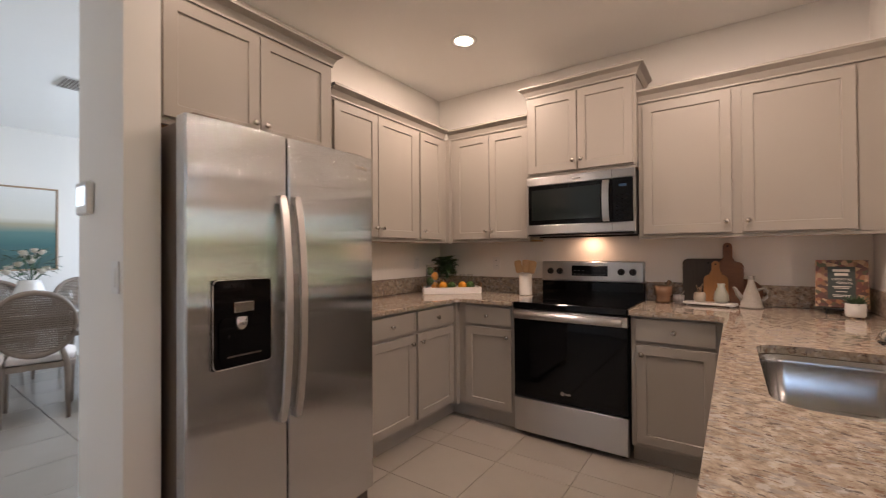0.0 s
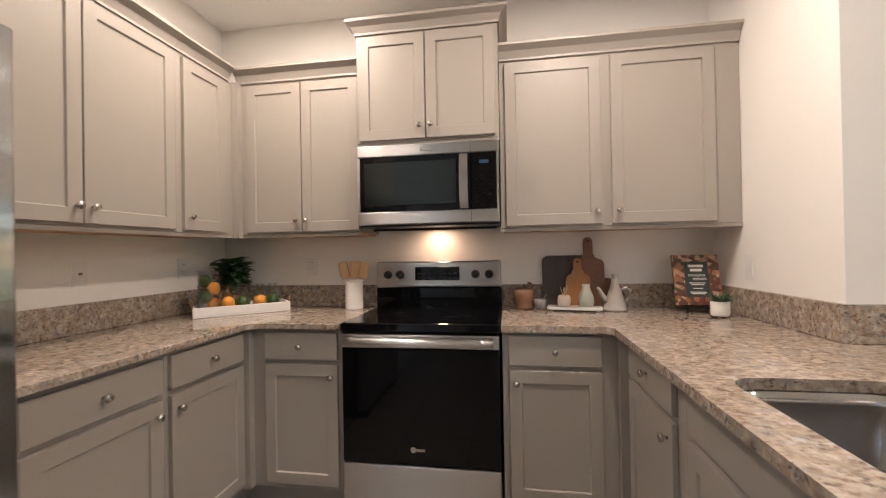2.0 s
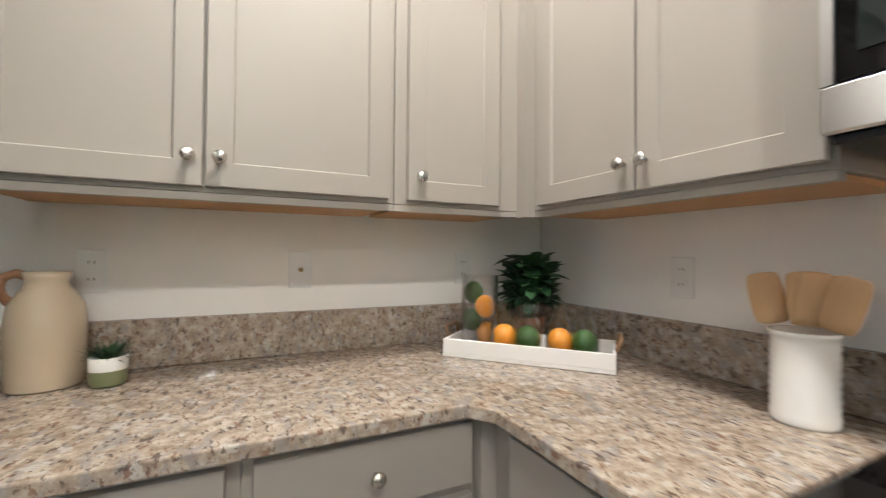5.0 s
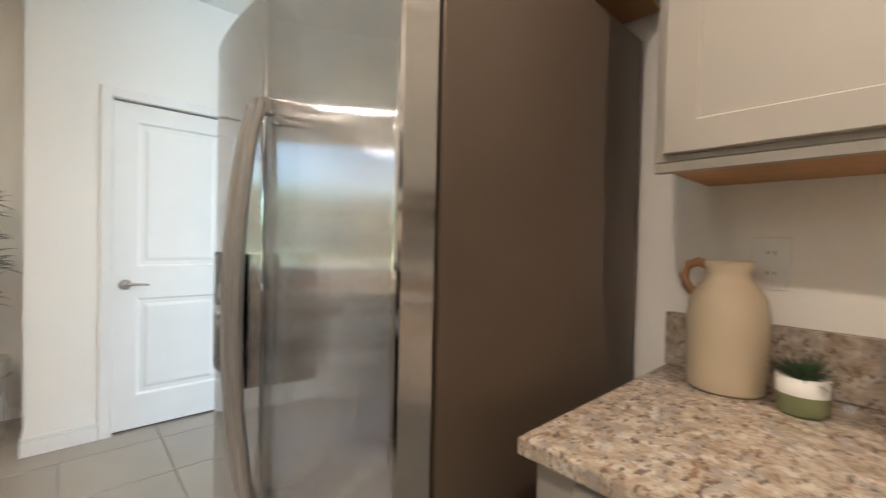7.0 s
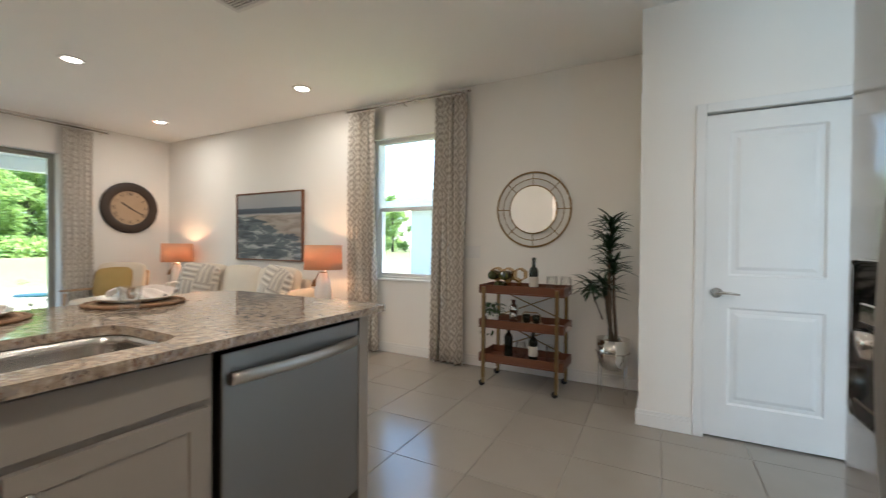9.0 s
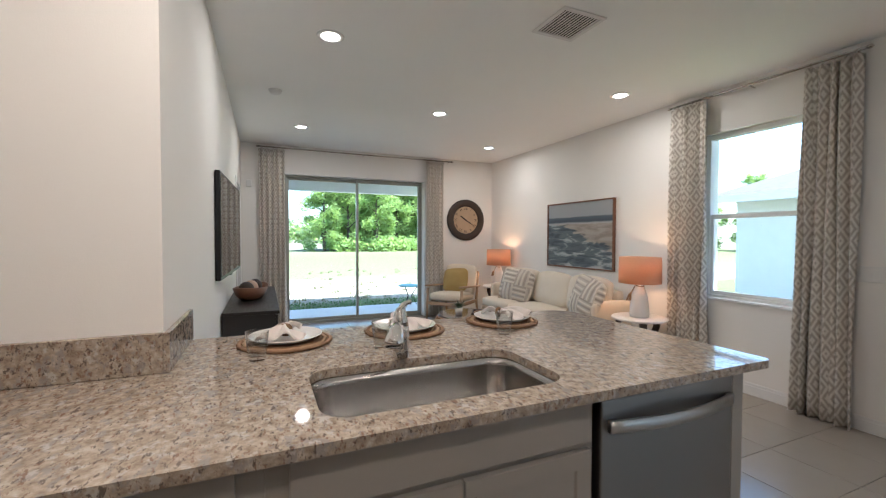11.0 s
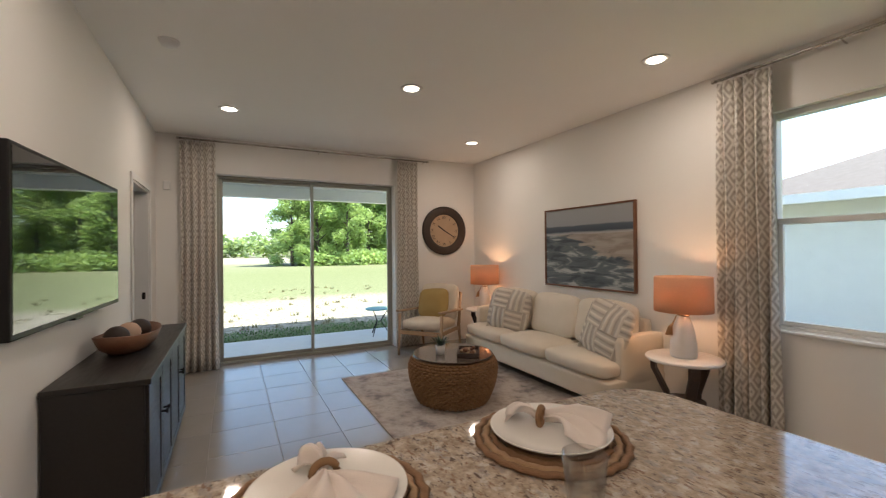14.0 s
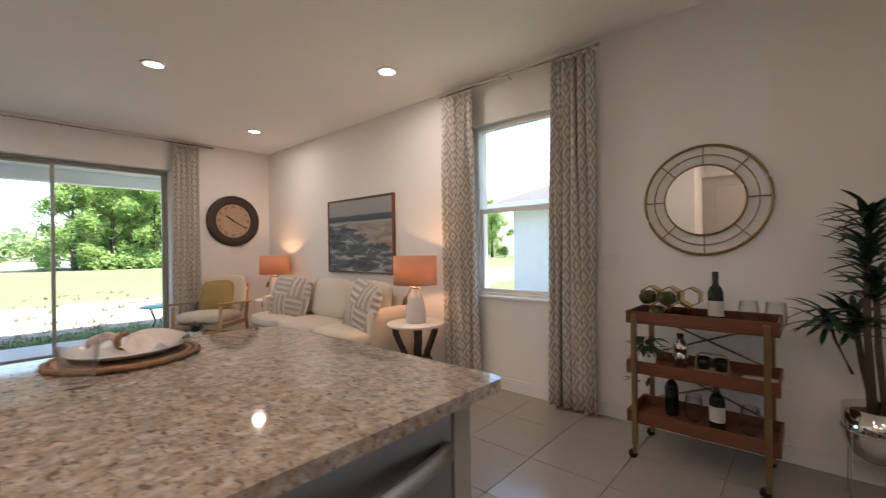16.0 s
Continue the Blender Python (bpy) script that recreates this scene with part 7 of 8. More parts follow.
def board(x, w, h, neck_w, neck_h, y, lean, mat_, label):
    """A cutting board leaning back on the wall."""
    b = thing("cutting_board", label, "cutting board", pose(x, y, Z0 + 0.001, -lean))
    r = 0.035
    pts = [(-w / 2 + r * 0.3, 0), (w / 2 - r * 0.3, 0), (w / 2, r * 0.3)]
    pts += [(w / 2 - r + r * math.cos(radians(a)), h - r + r * math.sin(radians(a))) for a in range(0, 91, 18)]
    if neck_h:
        pts += [(neck_w / 2 + 0.012, h + 0.006), (neck_w / 2, h + 0.03)]
        pts += [(neck_w / 2 * math.cos(radians(a)), h + neck_h - neck_w / 2 + neck_w / 2 * math.sin(radians(a))) for a in range(0, 181, 30)]
        pts += [(-neck_w / 2, h + 0.03), (-neck_w / 2 - 0.012, h + 0.006)]
    pts += [(-w / 2 + r + r * math.cos(radians(a)), h - r + r * math.sin(radians(a))) for a in range(90, 181, 18)]
    pts += [(-w / 2, r * 0.3)]
    bm = prism(B(), pts, -0.008, 0.008, 0.002)
    bmesh.ops.transform(bm, matrix=pose(0, 0, 0, 90), verts=bm.verts)
    part("board", bm, mat_, b)
    hz = h + neck_h - 0.022 if neck_h else h - 0.03
    part("hole", lathe(B(), [(0.006, 0), (0.006, 0.0006), (0, 0.0006)], 12, pose(0, -0.0083, hz, 90)), M_BLACKP, b)
    return b


board(0.19, 0.30, 0.302, 0, 0, 3.768, 5, pbr("charcoal_wood", (0.062, 0.050, 0.042), 0.55, col2=(0.034, 0.028, 0.024), scale=6, stretch=(14, 2, 1)), "dark charcoal square cutting board against the backsplash")
board(0.297, 0.17, 0.282, 0.052, 0.126, 3.735, 6, M_WALNUT, "walnut paddle cutting board leaning on the wall")
board(0.232, 0.135, 0.198, 0.046, 0.090, 3.708, 7, pbr("honey_olive_wood", (0.36, 0.165, 0.045), 0.45, col2=(0.24, 0.10, 0.028), scale=5, stretch=(12, 3, 2)), "honey coloured olive wood paddle board")
wb = thing("wooden_plate", "round brown wooden plate leaning on the wall", "plate", pose(0.395, 3.775, Z0 + 0.085, 80))
part("plate", lathe(B(), [(0.0, 0.0), (0.05, 0.0), (0.082, 0.012), (0.084, 0.016), (0.05, 0.006), (0.0, 0.005)], 36, cap=False), M_WALNUT, wb, "", True)
M_SPECKLE = pbr("speckled_grey_glaze", (0.40, 0.375, 0.335), 0.35, col2=(0.30, 0.275, 0.245), scale=70)
kt = thing("oil_pourer", "grey ceramic cone-shaped oil pitcher with spout", "pitcher", pose(0.416, 3.67, Z0) @ Matrix.Diagonal((0.96, 0.96, 0.92, 1)))
part("body", lathe(B(), [(0.0, 0), (0.062, 0), (0.064, 0.008), (0.061, 0.012), (0.052, 0.055), (0.036, 0.11), (0.021, 0.155), (0.017, 0.185), (0.017, 0.19)], 32, cap=False), M_SPECKLE, kt, "", True)
part("stopper", lathe(B(), [(0.0175, 0.190), (0.0175, 0.215), (0.0, 0.216)], 18, cap=False), pbr("stopper_grey", (0.22, 0.21, 0.19), 0.6), kt, "grey stopper", True)
part("spout", tube(B(), [(-0.04, 0, 0.05), (-0.068, 0, 0.085), (-0.082, 0, 0.12), (-0.094, 0, 0.135)], [0.020, 0.015, 0.010, 0.008], 12), M_SPECKLE, kt, "", True)
part("handle", tube(B(), [(0.034, 0, 0.12), (0.065, 0, 0.135), (0.085, 0, 0.115), (0.080, 0, 0.075), (0.052, 0, 0.045)], 0.008, 10), M_SPECKLE, kt, "", True)

# cookbook on an iron easel
ez = thing("book_easel", "small black iron book easel", "easel", pose(0.812, 3.60, Z0, 0, 0, -8))
part("ledge", box(B(), -0.075, -0.03, 0.022, 0.075, 0.0, 0.032, 0.003), M_BLACKMET, ez)
for s in (-1, 1):
    part("leg", tube(B(), [(s * 0.06, -0.028, 0.026), (s * 0.065, -0.03, 0.0)], 0.006, 6), M_BLACKMET, ez)
    part("upright", tube(B(), [(s * 0.05, 0.006, 0.026), (s * 0.045, 0.065, 0.20)], 0.005, 6), M_BLACKMET, ez)
part("strut", tube(B(), [(0, 0.055, 0.17), (0, 0.15, 0.003)], 0.005, 6), M_BLACKMET, ez)


def cover_material():
    m, t, b = nodes_of("cookbook_cover")
    N, L = t.nodes, t.links
    tc = N.new("ShaderNodeTexCoord")
    v = N.new("ShaderNodeTexVoronoi")
    v.inputs["Scale"].default_value = 46
    L.new(tc.outputs["Object"], v.inputs["Vector"])
    s = N.new("ShaderNodeSeparateColor")
    L.new(v.outputs["Color"], s.inputs[0])
    r = ramp(t, [(0.0, (0.05, 0.02, 0.015)), (0.3, (0.12, 0.03, 0.02)), (0.5, (0.05, 0.06, 0.02)), (0.66, (0.26, 0.11, 0.045)), (0.86, (0.48, 0.34, 0.20)), (1.0, (0.22, 0.06, 0.03))])
    L.new(s.outputs[0], r.inputs[0])
    L.new(r.outputs[0], b.inputs["Base Color"])
    b.inputs["Roughness"].default_value = 0.3
    return m


bk = thing("cookbook", "cookbook with a food photo cover on the easel", "book", pose(0.812, 3.60, Z0 + 0.0335, -19, 0, -8))
part("cover", box(B(), -0.108, -0.012, 0.0, 0.108, 0.010, 0.275, 0.002), cover_material(), bk, "colourful printed cover")
part("title_panel", box(B(), -0.056, -0.0135, 0.045, 0.056, -0.0122, 0.235), pbr("dark_green_panel", (0.02, 0.032, 0.028), 0.4), bk)
M_PRINT = pbr("pale_print", (0.72, 0.68, 0.60), 0.6)
for z_, w_, h_ in ((0.205, 0.07, 0.014), (0.182, 0.055, 0.014), (0.117, 0.075, 0.004), (0.108, 0.06, 0.004), (0.088, 0.045, 0.004), (0.068, 0.075, 0.004), (0.060, 0.065, 0.004)):
    part("print_line", box(B(), -w_ / 2, -0.0143, z_, w_ / 2, -0.0137, z_ + h_), M_PRINT, bk)
text_part("COOKING", 0.017, pose(0, -0.0143, 0.160, 90), bk, M_PRINT)
text_part("FRIENDS", 0.017, pose(0.012, -0.0143, 0.140, 90), bk, M_PRINT)
sp_ = thing("small_plant", "spiky green succulent in a white footed pot", "plant", pose(0.838, 3.445, Z0))
part("pot", lathe(B(), [(0.0, 0.008), (0.036, 0.008), (0.0405, 0.015), (0.0415, 0.078), (0.0375, 0.078), (0.0, 0.068)], 28, cap=False), M_CERAM, sp_, "white cylinder pot", True)
for k in range(3):
    part("foot", lathe(B(), [(0.007, 0), (0.007, 0.0095)], 8, pose(0.028 * math.cos(k * 2.1), 0.028 * math.sin(k * 2.1), 0)), M_OAK, sp_)
bm = B()
for k in range(60):
    a = k * 2.4
    leaf_blade(bm, (0.02 * math.cos(a), 0.02 * math.sin(a), 0.066), (math.cos(a), math.sin(a), 0.5 + 2.2 * k / 60), rngp.uniform(0.045, 0.07), 0.011, 0.45, 3)
part("leaves", bm, M_LEAF, sp_)

# ---- place settings on the peninsula ----
M_MAT = pbr("braided_placemat", (0.27, 0.15, 0.075), 0.8, col2=(0.16, 0.085, 0.04), scale=40, bump=0.8, bscale=160, stretch=(1, 1, 3))

M_MATPALE = pbr("pale_braided_placemat", (0.42, 0.28, 0.165), 0.8, col2=(0.29, 0.175, 0.09), scale=40, bump=0.8, bscale=160, stretch=(1, 1, 3))


def napkin_fan(bm, a0, spread, length, rng, z):
    """A gathered fan of cloth from the ring outwards, in soft uneven folds."""
    n, k = 22, 9
    ph = [rng.uniform(-0.6, 0.6) for _ in range(6)]
    grid = []
    for j in range(k + 1):
        u = j / k
        row = []
        for i in range(n + 1):
            q = i / n - 0.5
            a = a0 + q * spread * (0.30 + 0.70 * u)
            r = 0.010 + length * u * (1 - 0.25 * (abs(q) * 2) ** 2 + 0.10 * math.sin(11 * q + ph[0] * 5))
            fold = 0.013 * (0.6 + 0.5 * u) * math.sin(i * 0.85 + ph[1] * 3 + 1.2 * u)
            body = 0.040 * math.sin(math.pi * (0.18 + 0.72 * u)) * (1 - 1.6 * q * q) + 0.010 * math.sin(5 * q + ph[2] * 4)
            row.append(bm.verts.new((r * math.cos(a) + 0.006 * ph[3], r * math.sin(a), z + max(0.004 - 0.012 * max(0, u - 0.8), body + fold))))
        grid.append(row)
    for j in range(k):
        for i in range(n):
            f = bm.faces.new((grid[j][i], grid[j][i + 1], grid[j + 1][i + 1], grid[j + 1][i]))
            f.smooth = True


def place_setting(x, y, ang, seed):
    rng = random.Random(seed)
    m = thing("placemat", "round braided brown placemat on the granite", "placemat", pose(x, y, Z0), "placemats on the peninsula")
    for k in range(7):
        r = 0.055 + 0.0215 * k
        n = 48
        part("braid", tube(B(), [((r + 0.003 * math.cos(i * math.pi)) * math.cos(2 * math.pi * i / n), (r + 0.003 * math.cos(i * math.pi)) * math.sin(2 * math.pi * i / n), 0.0085 + 0.0015 * math.sin(i * 2.1)) for i in range(n)], 0.0098, 6, closed=True), M_MATPALE if k in (2, 5) else M_MAT, m, "", True).scale = (1, 1, 0.72)
    part("centre", lathe(B(), [(0.0, 0.0), (0.05, 0.0), (0.05, 0.010), (0.0, 0.010)], 28, cap=False), M_MAT, m)
    p = thing("plate", "white coupe dinner plate on the placemat", "plate", pose(x, y, Z0 + 0.0125), "dinner plates on the placemats")
    part("dish", lathe(B(), [(0.0, 0.0), (0.092, 0.0), (0.12, 0.006), (0.148, 0.020), (0.1505, 0.0225), (0.1495, 0.025), (0.1465, 0.024), (0.117, 0.011), (0.088, 0.006), (0.0, 0.006)], 56, cap=False), M_CERAM, p, "", True)
    nk = thing("napkin", "white linen napkin gathered in a woven ring", "napkin", pose(x + 0.035, y, Z0 + 0.0205, 0, 0, ang), "napkins on the plates")
    bm = B()
    napkin_fan(bm, 0.0, 1.75, 0.165, rng, 0.008)
    napkin_fan(bm, math.pi, 1.6, 0.085, rng, 0.008)
    cl = part("cloth", bm, M_WHITECLOTH, nk, "", True)
    sol = cl.modifiers.new("thickness", 'SOLIDIFY')
    sol.thickness = 0.0025
    part("ring", tube(B(), [(0.0, 0.024 * math.cos(i * math.pi / 10), 0.026 + 0.021 * math.sin(i * math.pi / 10)) for i in range(20)], 0.008, 8, closed=True), M_ROPE, nk, "brown woven napkin ring", True)


place_setting(1.24, 2.515, 165, 1)
place_setting(1.25, 1.975, -178, 2)
place_setting(1.26, 1.42, -145, 3)
for x, y in ((1.01, 2.625), (1.01, 2.155), (1.01, 1.56)):
    g = thing("water_glass", "clear tapered water glass on the granite", "glass", pose(x, y, Z0), "water glasses on the peninsula")
    part("glass", lathe(B(), [(0.0, 0.0), (0.029, 0.0), (0.031, 0.003), (0.041, 0.105), (0.0395, 0.105), (0.030, 0.014), (0.0, 0.012)], 36, cap=False), M_GLASS, g, "", True)

# ---- coffee table things ----
CTZ = 0.453
sc = thing("small_plant", "spiky succulent in a small white cup", "plant", pose(3.86, 0.42, CTZ))
part("pot", lathe(B(), [(0.0, 0), (0.040, 0.0), (0.048, 0.085), (0.044, 0.085), (0.0, 0.075)], 24, cap=False), M_CERAM, sc, "white pot", True)
bm = B()
for k in range(38):
    a = k * 2.4
    leaf_blade(bm, (0.01 * math.cos(a), 0.01 * math.sin(a), 0.075), (math.cos(a), math.sin(a), 0.4 + 1.8 * k / 38), rngp.uniform(0.08, 0.12), 0.022, 0.3, 3)
part("leaves", bm, M_LEAFDK, sc)
bx = thing("decorative_box", "low dark wooden tray box on the coffee table", "box", pose(3.72, 0.20, CTZ, 0, 0, -32))
bm = box(B(), -0.15, -0.10, 0.001, 0.15, 0.10, 0.008)
for a in ((-0.15, -0.10, 0.15, -0.092), (-0.15, 0.092, 0.15, 0.10), (-0.15, -0.0918, -0.142, 0.0918), (0.142, -0.0918, 0.15, 0.0918)):
    box(bm, a[0], a[1], 0.0082, a[2], a[3], 0.042, 0.002)
part("tray", bm, M_DARKLEG, bx)
bd = thing("wooden_beads", "string of chunky brown wooden beads in the box", "ornament", pose(3.72, 0.20, CTZ + 0.0085, 0, 0, -32))
for i in range(16):
    a = i * 0.52
    bm = B()
    bmesh.ops.create_uvsphere(bm, u_segments=12, v_segments=8, radius=0.017)
    ob = part("bead", bm, M_WALNUT if i % 3 else M_OAK, bd, "", True)
    ob.location = ((0.045 + 0.005 * i) * math.cos(a), 0.55 * (0.055 + 0.004 * i) * math.sin(a), 0.018 + (0.022 if i in (4, 5, 10) else 0))

# ---- outlets, switches, thermostat ----


def plate_thing(m, kind_, w=0.072, h=0.116):
    """A wall plate facing local -y."""
    o = thing("switch_plate" if kind_ != "outlet" else "power_outlet", "white plastic light switch plate" if kind_ != "outlet" else "white plastic double power outlet", "switch" if kind_ != "outlet" else "outlet", m)
    part("plate", box(B(), -w / 2, -0.006, -h / 2, w / 2, -0.0005, h / 2, 0.003, 2), M_WHITE, o)
    if kind_ == "outlet":
        for z in (-0.022, 0.022):
            s = part("socket", prism(B(), rounded(-0.016, -0.014, 0.016, 0.014, 0.006, 3), 0, 0.002), M_WHITE, o)
            s.matrix_basis = pose(0, -0.0062, z, 90)
            for dx_ in (-0.006, 0.006):
                part("slot", box(B(), dx_ - 0.001, -0.0088, z - 0.002, dx_ + 0.001, -0.0083, z + 0.006), M_BLACKP, s).matrix_parent_inverse = s.matrix_basis.inverted()
    elif kind_ == "coax":
        part("jack", lathe(B(), [(0.007, 0), (0.007, 0.008), (0, 0.008)], 14, pose(0, -0.006, 0, 90)), M_BRASS, o)
    else:
        n = max(1, round(w / 0.072))
        for k in range(n):
            x = (k - (n - 1) / 2) * 0.046
            part("rocker", box(B(), x - 0.016, -0.0085, -0.033, x + 0.016, -0.0062, 0.033, 0.002), M_WHITE, o)
    return o


for y, kd in ((2.335, "outlet"), (2.862, "coax"), (3.455, "outlet")):
    plate_thing(pose(XW, y, 1.198, 0, 0, 90), kd)
plate_thing(pose(-1.43, YN, 1.19), "outlet")
plate_thing(pose(XR, 3.47, 1.17, 0, 0, -90), "switch")
plate_thing(pose(0.80, YS, 1.135, 0, 0, 180), "switch", 0.165)
plate_thing(pose(-1.475, 1.02, 1.207, 0, 0, 0), "switch")
th_ = thing("thermostat", "white wall thermostat with a small lit screen", "thermostat", pose(-1.775, 1.02, 1.51))
part("case", box(B(), -0.065, -0.026, -0.065, 0.065, -0.0005, 0.065, 0.008, 2), M_WHITE, th_)
part("screen", box(B(), -0.05, -0.0275, -0.03, 0.05, -0.0262, 0.045), pbr("thermostat_screen", (0.6, 0.7, 0.72), 0.3, emit=(0.75, 0.9, 1.0), estr=0.25), th_, "lit screen")
ms = thing("motion_sensor_box", "small white sensor box high on the wall", "sensor", pose(XE, 2.80, 2.19, 0, 0, -90))
part("case", box(B(), -0.035, -0.03, -0.05, 0.035, -0.0005, 0.05, 0.006, 2), M_WHITE, ms)

# ---- dining room ----
M_GREYOAK = pbr("weathered_grey_oak", (0.26, 0.20, 0.155), 0.6, col2=(0.19, 0.145, 0.11), scale=8, stretch=(6, 6, 1), bump=0.1)


def dining_chair(m):
    c = thing("dining_chair", "weathered oak dining chair with round cane back", "chair", m, "chairs round the dining table")
    # faces +y
    for sx in (-1, 1):
        part("leg", lathe(B(), [(0.013, 0), (0.022, 0.30), (0.026, 0.43)], 12, pose(sx * 0.20, 0.20, 0)), M_GREYOAK, c, "", True)
        part("leg", tube(B(), [(sx * 0.19, -0.25, 0.0), (sx * 0.185, -0.21, 0.43), (sx * 0.15, -0.23, 0.55)], [0.014, 0.024, 0.018], 10), M_GREYOAK, c, "", True)
    part("seat_frame", prism(B(), rounded(-0.235, -0.22, 0.235, 0.235, 0.07, 5), 0.40, 0.445, 0.004), M_GREYOAK, c)
    soft("seat", (0.44, 0.42, 0.07), c, M_WHITECLOTH, (0, 0.01, 0.475), r=0.03, puff=0.012, label="white upholstered seat")
    bk_ = part("back_frame", tube(B(), [(0.235 * math.cos(2 * math.pi * i / 36), 0.03 * abs(math.cos(2 * math.pi * i / 36)) - 0.25 - 0.10 * (0.5 + 0.5 * math.sin(2 * math.pi * i / 36)), 0.76 + 0.245 * math.sin(2 * math.pi * i / 36)) for i in range(36)], 0.022, 8, closed=True), M_GREYOAK, c, "oval wooden back frame", True)
    bm = B()
    n = 13
    for k in range(-n, n + 1):
        x = k * 0.016
        h2 = 0.23 * math.sqrt(max(0, 1 - (x / 0.225) ** 2))
        y0 = -0.25 - 0.05
        tube(bm, [(x, y0 + 0.045, 0.76 - h2), (x, y0, 0.76), (x, y0 - 0.045, 0.76 + h2)], 0.0058, 4)
    for k in range(-n, n + 1):
        z = k * 0.0175
        w2 = 0.222 * math.sqrt(max(0, 1 - (z / 0.236) ** 2))
        tube(bm, [(-w2, -0.297 - z * 0.19, 0.76 + z), (w2, -0.297 - z * 0.19, 0.76 + z)], 0.0058, 4)
    tagged(part("cane_webbing", bm, M_GREYOAK, bk_, "woven cane panel"), kind="stuff")
    return c


ch = dining_chair(pose(-4.31, 1.34, 0, 0, 0, 76))
copy_thing(ch, pose(-4.30, 2.05, 0, 0, 0, 92))
copy_thing(ch, pose(-5.86, 1.35, 0, 0, 0, -90))
copy_thing(ch, pose(-5.86, 2.05, 0, 0, 0, -88))
dt = thing("dining_table", "dark wooden dining table set for a meal", "dining table", pose(-5.08, 1.72, 0))
part("tabletop", prism(B(), rounded(-0.48, -0.85, 0.48, 0.85, 0.05, 4), 0.715, 0.75, 0.004), M_DARKLEG, dt)
for sx in (-1, 1):
    for sy in (-1, 1):
        part("leg", box(B(), sx * 0.38 - 0.035, sy * 0.74 - 0.035, 0.0, sx * 0.38 + 0.035, sy * 0.74 + 0.035, 0.714, 0.005), M_DARKLEG, dt)
part("apron", box(B(), -0.38, -0.74, 0.63, 0.38, 0.74, 0.713), M_DARKLEG, dt)
fv = thing("flower_vase", "white vase of cream roses and green leaves", "vase", pose(-5.05, 1.42, 0.751))
part("vase", lathe(B(), [(0.0, 0), (0.07, 0), (0.115, 0.08), (0.12, 0.17), (0.085, 0.27), (0.075, 0.31), (0.068, 0.31), (0.0, 0.25)], 28, cap=False), M_CERAM, fv, "", True)
M_ROSE = pbr("cream_petals", (0.78, 0.72, 0.62), 0.7)
bm, bl = B(), B()
for k in range(11):
    a, r_ = k * 2.4, 0.05 + 0.013 * k
    c = Vector((r_ * math.cos(a), r_ * math.sin(a), 0.46 + 0.10 * math.sin(k * 1.7)))
    tube(bl, [(0, 0, 0.27), tuple(c)], 0.004, 5)
    fl_ = B()
    for j in range(14):
        q = j * 2.4
        leaf_blade(fl_, tuple(c), (math.cos(q), math.sin(q), 1.6 - 0.1 * j), 0.055, 0.05, -0.6, 3)
    part("rose", fl_, M_ROSE, fv, "cream rose bloom")
bm.free()
for k in range(60):
    a = k * 2.4
    r_ = rngp.uniform(0.03, 0.2)
    leaf_blade(bl, (r_ * math.cos(a), r_ * math.sin(a), rngp.uniform(0.34, 0.60)), (math.cos(a), math.sin(a), rngp.uniform(-0.3, 1.2)), 0.10, 0.03, 0.5, 3)
part("leaves", bl, M_LEAF, fv)
for x, y in ((-4.75, 1.62), (-4.72, 1.18), (-5.4, 1.3), (-4.75, 2.0)):
    g = thing("wine_glass", "tall stemmed wine glass on the dining table", "glass", pose(x, y, 0.751), "glasses on the dining table")
    part("glass", lathe(B(), [(0.0, 0), (0.036, 0.0), (0.005, 0.008), (0.004, 0.09), (0.02, 0.10), (0.038, 0.14), (0.033, 0.21), (0.0315, 0.21), (0.036, 0.14), (0.0, 0.102)], 24, cap=False), M_GLASS, g, "", True)
    p = thing("plate", "white dinner plate on the dining table", "plate", pose(x + 0.02, y + 0.16, 0.751), "plates on the dining table")
    part("dish", lathe(B(), [(0.0, 0.0), (0.09, 0.0), (0.13, 0.016), (0.128, 0.019), (0.088, 0.006), (0.0, 0.006)], 36, cap=False), M_CERAM, p, "", True)
dpn = thing("painting", "green and white abstract landscape in a thin wood frame", "painting", pose(-6.598, 0.435, 1.11, 0, 0, 90))
part("canvas", box(B(), 0.02, -0.03, 0.02, 1.48, -0.004, 0.98), seascape("landscape_paint", 1.5, 1.0, [(0.0, (0.06, 0.10, 0.09)), (0.30, (0.05, 0.13, 0.13)), (0.45, (0.10, 0.20, 0.19)), (0.55, (0.38, 0.34, 0.24)), (0.62, (0.62, 0.60, 0.54)), (1.0, (0.72, 0.72, 0.70))], False), dpn)
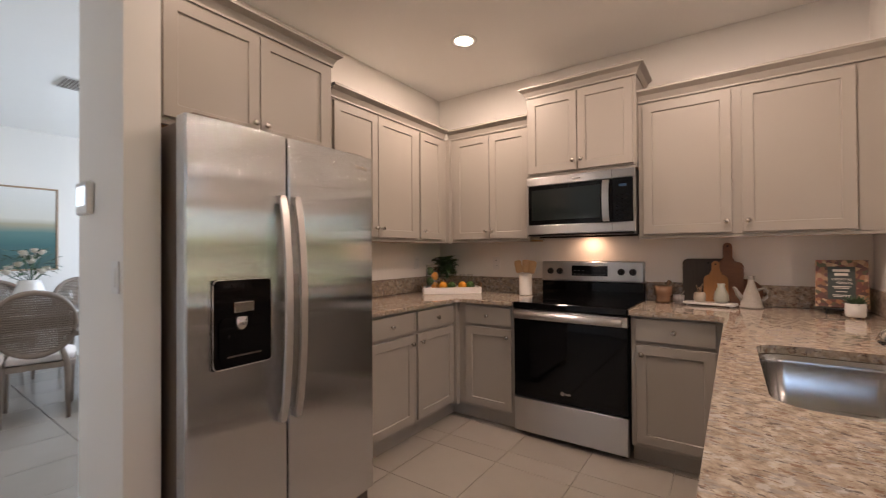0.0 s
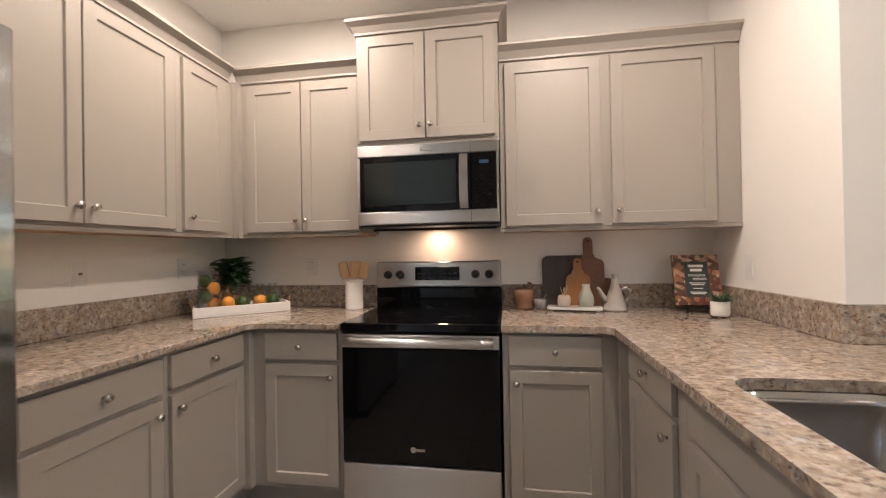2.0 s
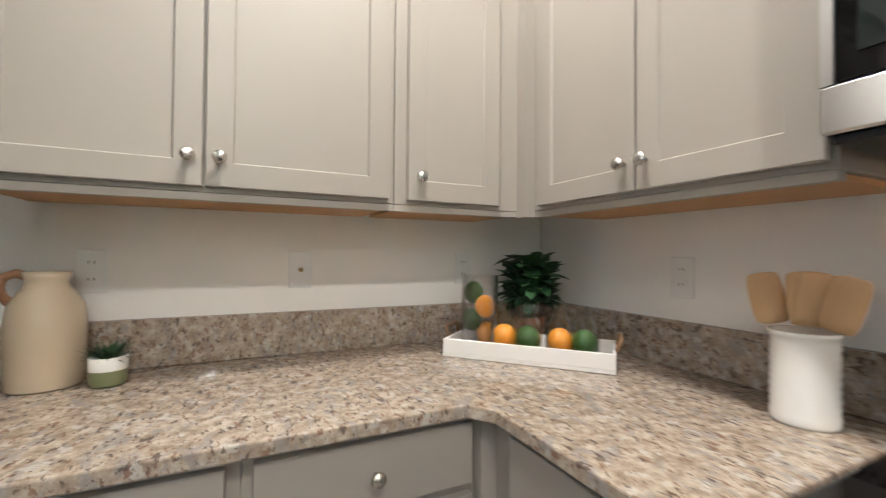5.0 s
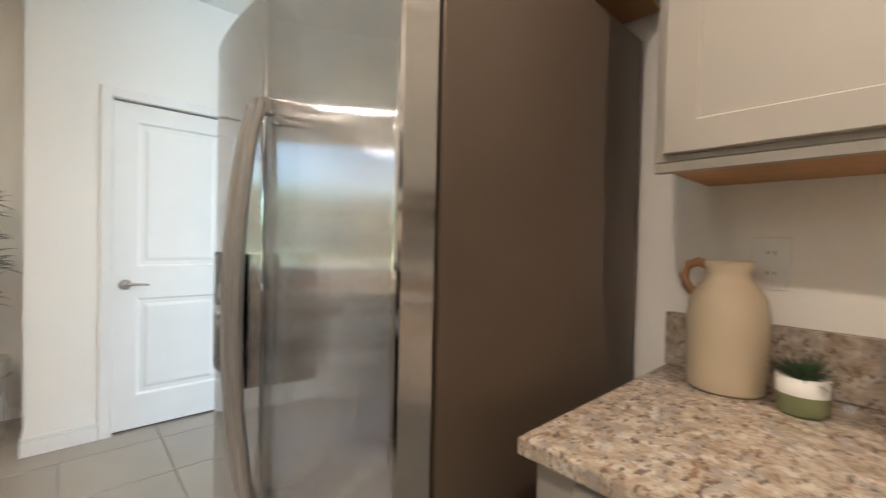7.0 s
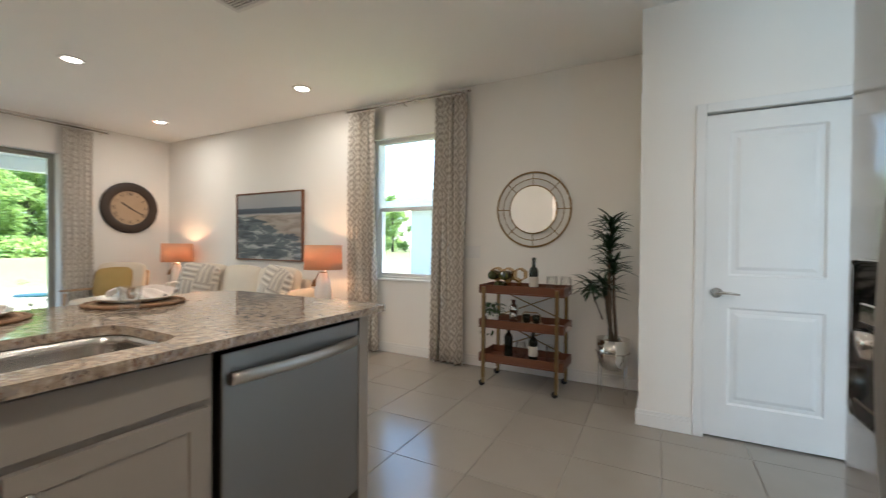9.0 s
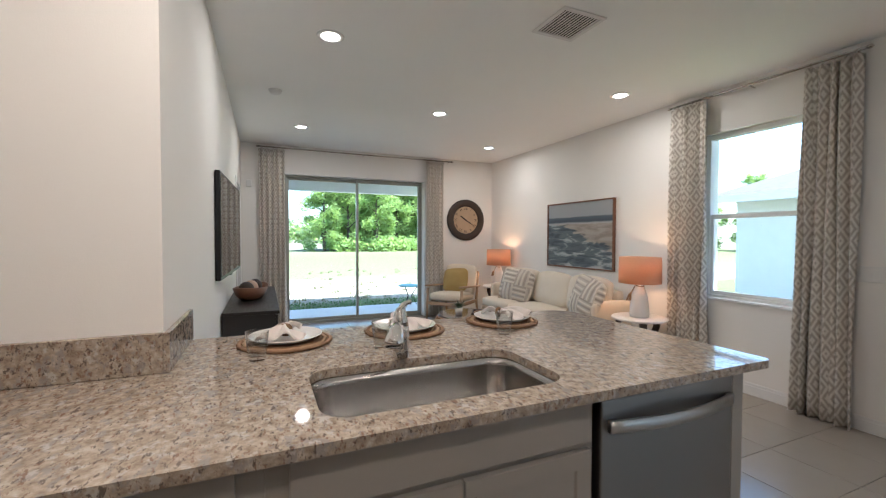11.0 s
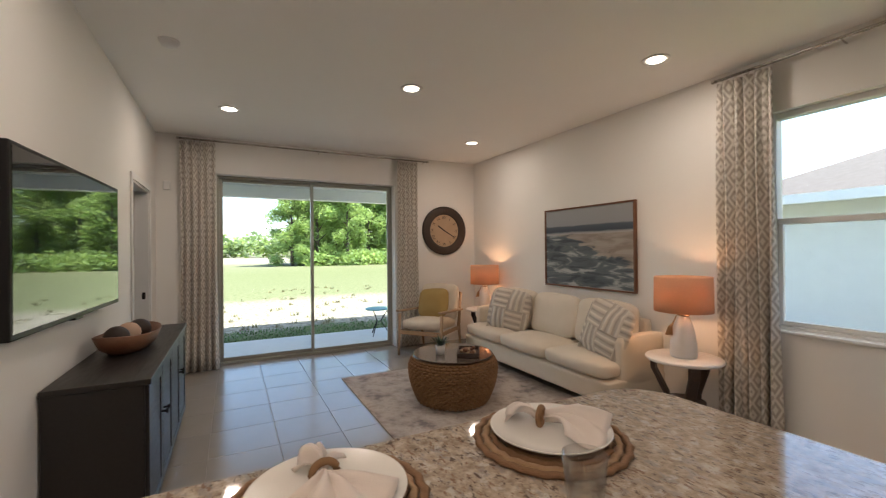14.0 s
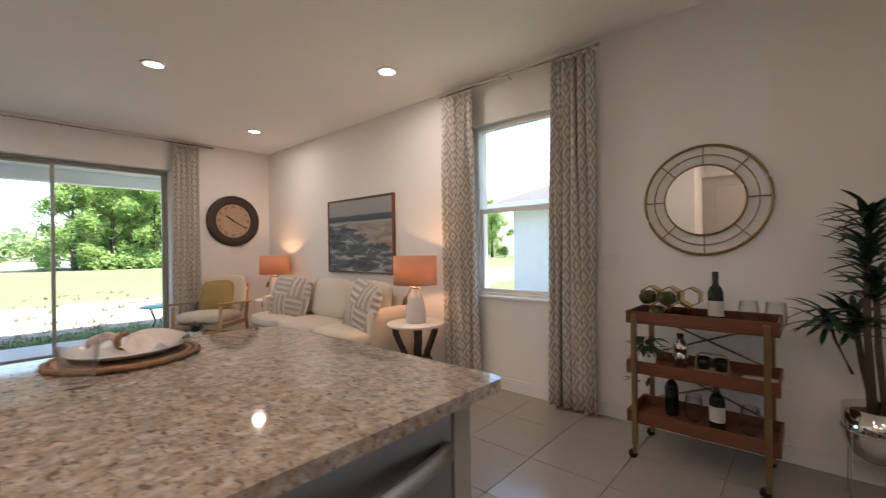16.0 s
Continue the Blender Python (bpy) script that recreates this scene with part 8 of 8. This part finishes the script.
for a in ((0, 0, 1.5, 0.018), (0, 0.982, 1.5, 1.0), (0, 0.0182, 0.018, 0.9818), (1.482, 0.0182, 1.5, 0.9818)):
    part("frame_rail", box(B(), a[0], -0.04, a[1], a[2], -0.001, a[3], 0.002), M_OAK, dpn)
v3 = thing("ceiling_vent", "small white ceiling air vent in the dining room", "air vent", pose(-4.42, 1.57, CEIL))
part("frame", box(B(), -0.16, -0.09, -0.010, 0.16, 0.09, -0.001, 0.003), M_WHITE, v3)
for i in range(6):
    sl = part("slat", box(B(), -0.14, -0.008, -0.001, 0.14, 0.008, 0.001), M_STEEL_SIDE, v3)
    sl.matrix_basis = pose(0, -0.0625 + 0.025 * i, -0.0125, 25)

# ---- floor tiles ----
fl = tagged(part("floor", box(B(), -6.6, YS - 0.2, -0.06, XE + 0.14, 5.0, -0.006), M_GROUT), "grey-beige square floor tiles with fine grout", "floor", kind="structure")
TS = 0.457
ROOMS = [(XW, YS, XE + 0.14, YT), (XW, YT, XR, YN), (-6.6, CY, XW, 4.08), (DX0 - 0.6, YT, DX1 + 0.6, 4.9)]
tile_meshes = {}


def tile_mesh(w, d):
    key = (round(w, 3), round(d, 3))
    if key not in tile_meshes:
        bm = box(B(), 0.002, 0.002, -0.008, key[0] - 0.002, key[1] - 0.002, 0.0, 0.0015)
        me = bpy.data.meshes.new("tile")
        bm.to_mesh(me)
        bm.free()
        me.materials.append(M_TILE)
        tile_meshes[key] = me
    return tile_meshes[key]


for rx0, ry0, rx1, ry1 in ROOMS:
    i0, i1 = math.floor((rx0 - 0.49) / TS), math.ceil((rx1 - 0.49) / TS)
    j0, j1 = math.floor((ry0 - 0.005) / TS), math.ceil((ry1 - 0.005) / TS)
    for i in range(i0, i1):
        for j in range(j0, j1):
            a, b = max(rx0, 0.49 + i * TS), min(rx1, 0.49 + (i + 1) * TS)
            c, d = max(ry0, 0.005 + j * TS), min(ry1, 0.005 + (j + 1) * TS)
            if b - a < 0.02 or d - c < 0.02:
                continue
            t = new("tile", tile_mesh(b - a, d - c))
            t.location = (a, c, 0)
            t.parent = fl
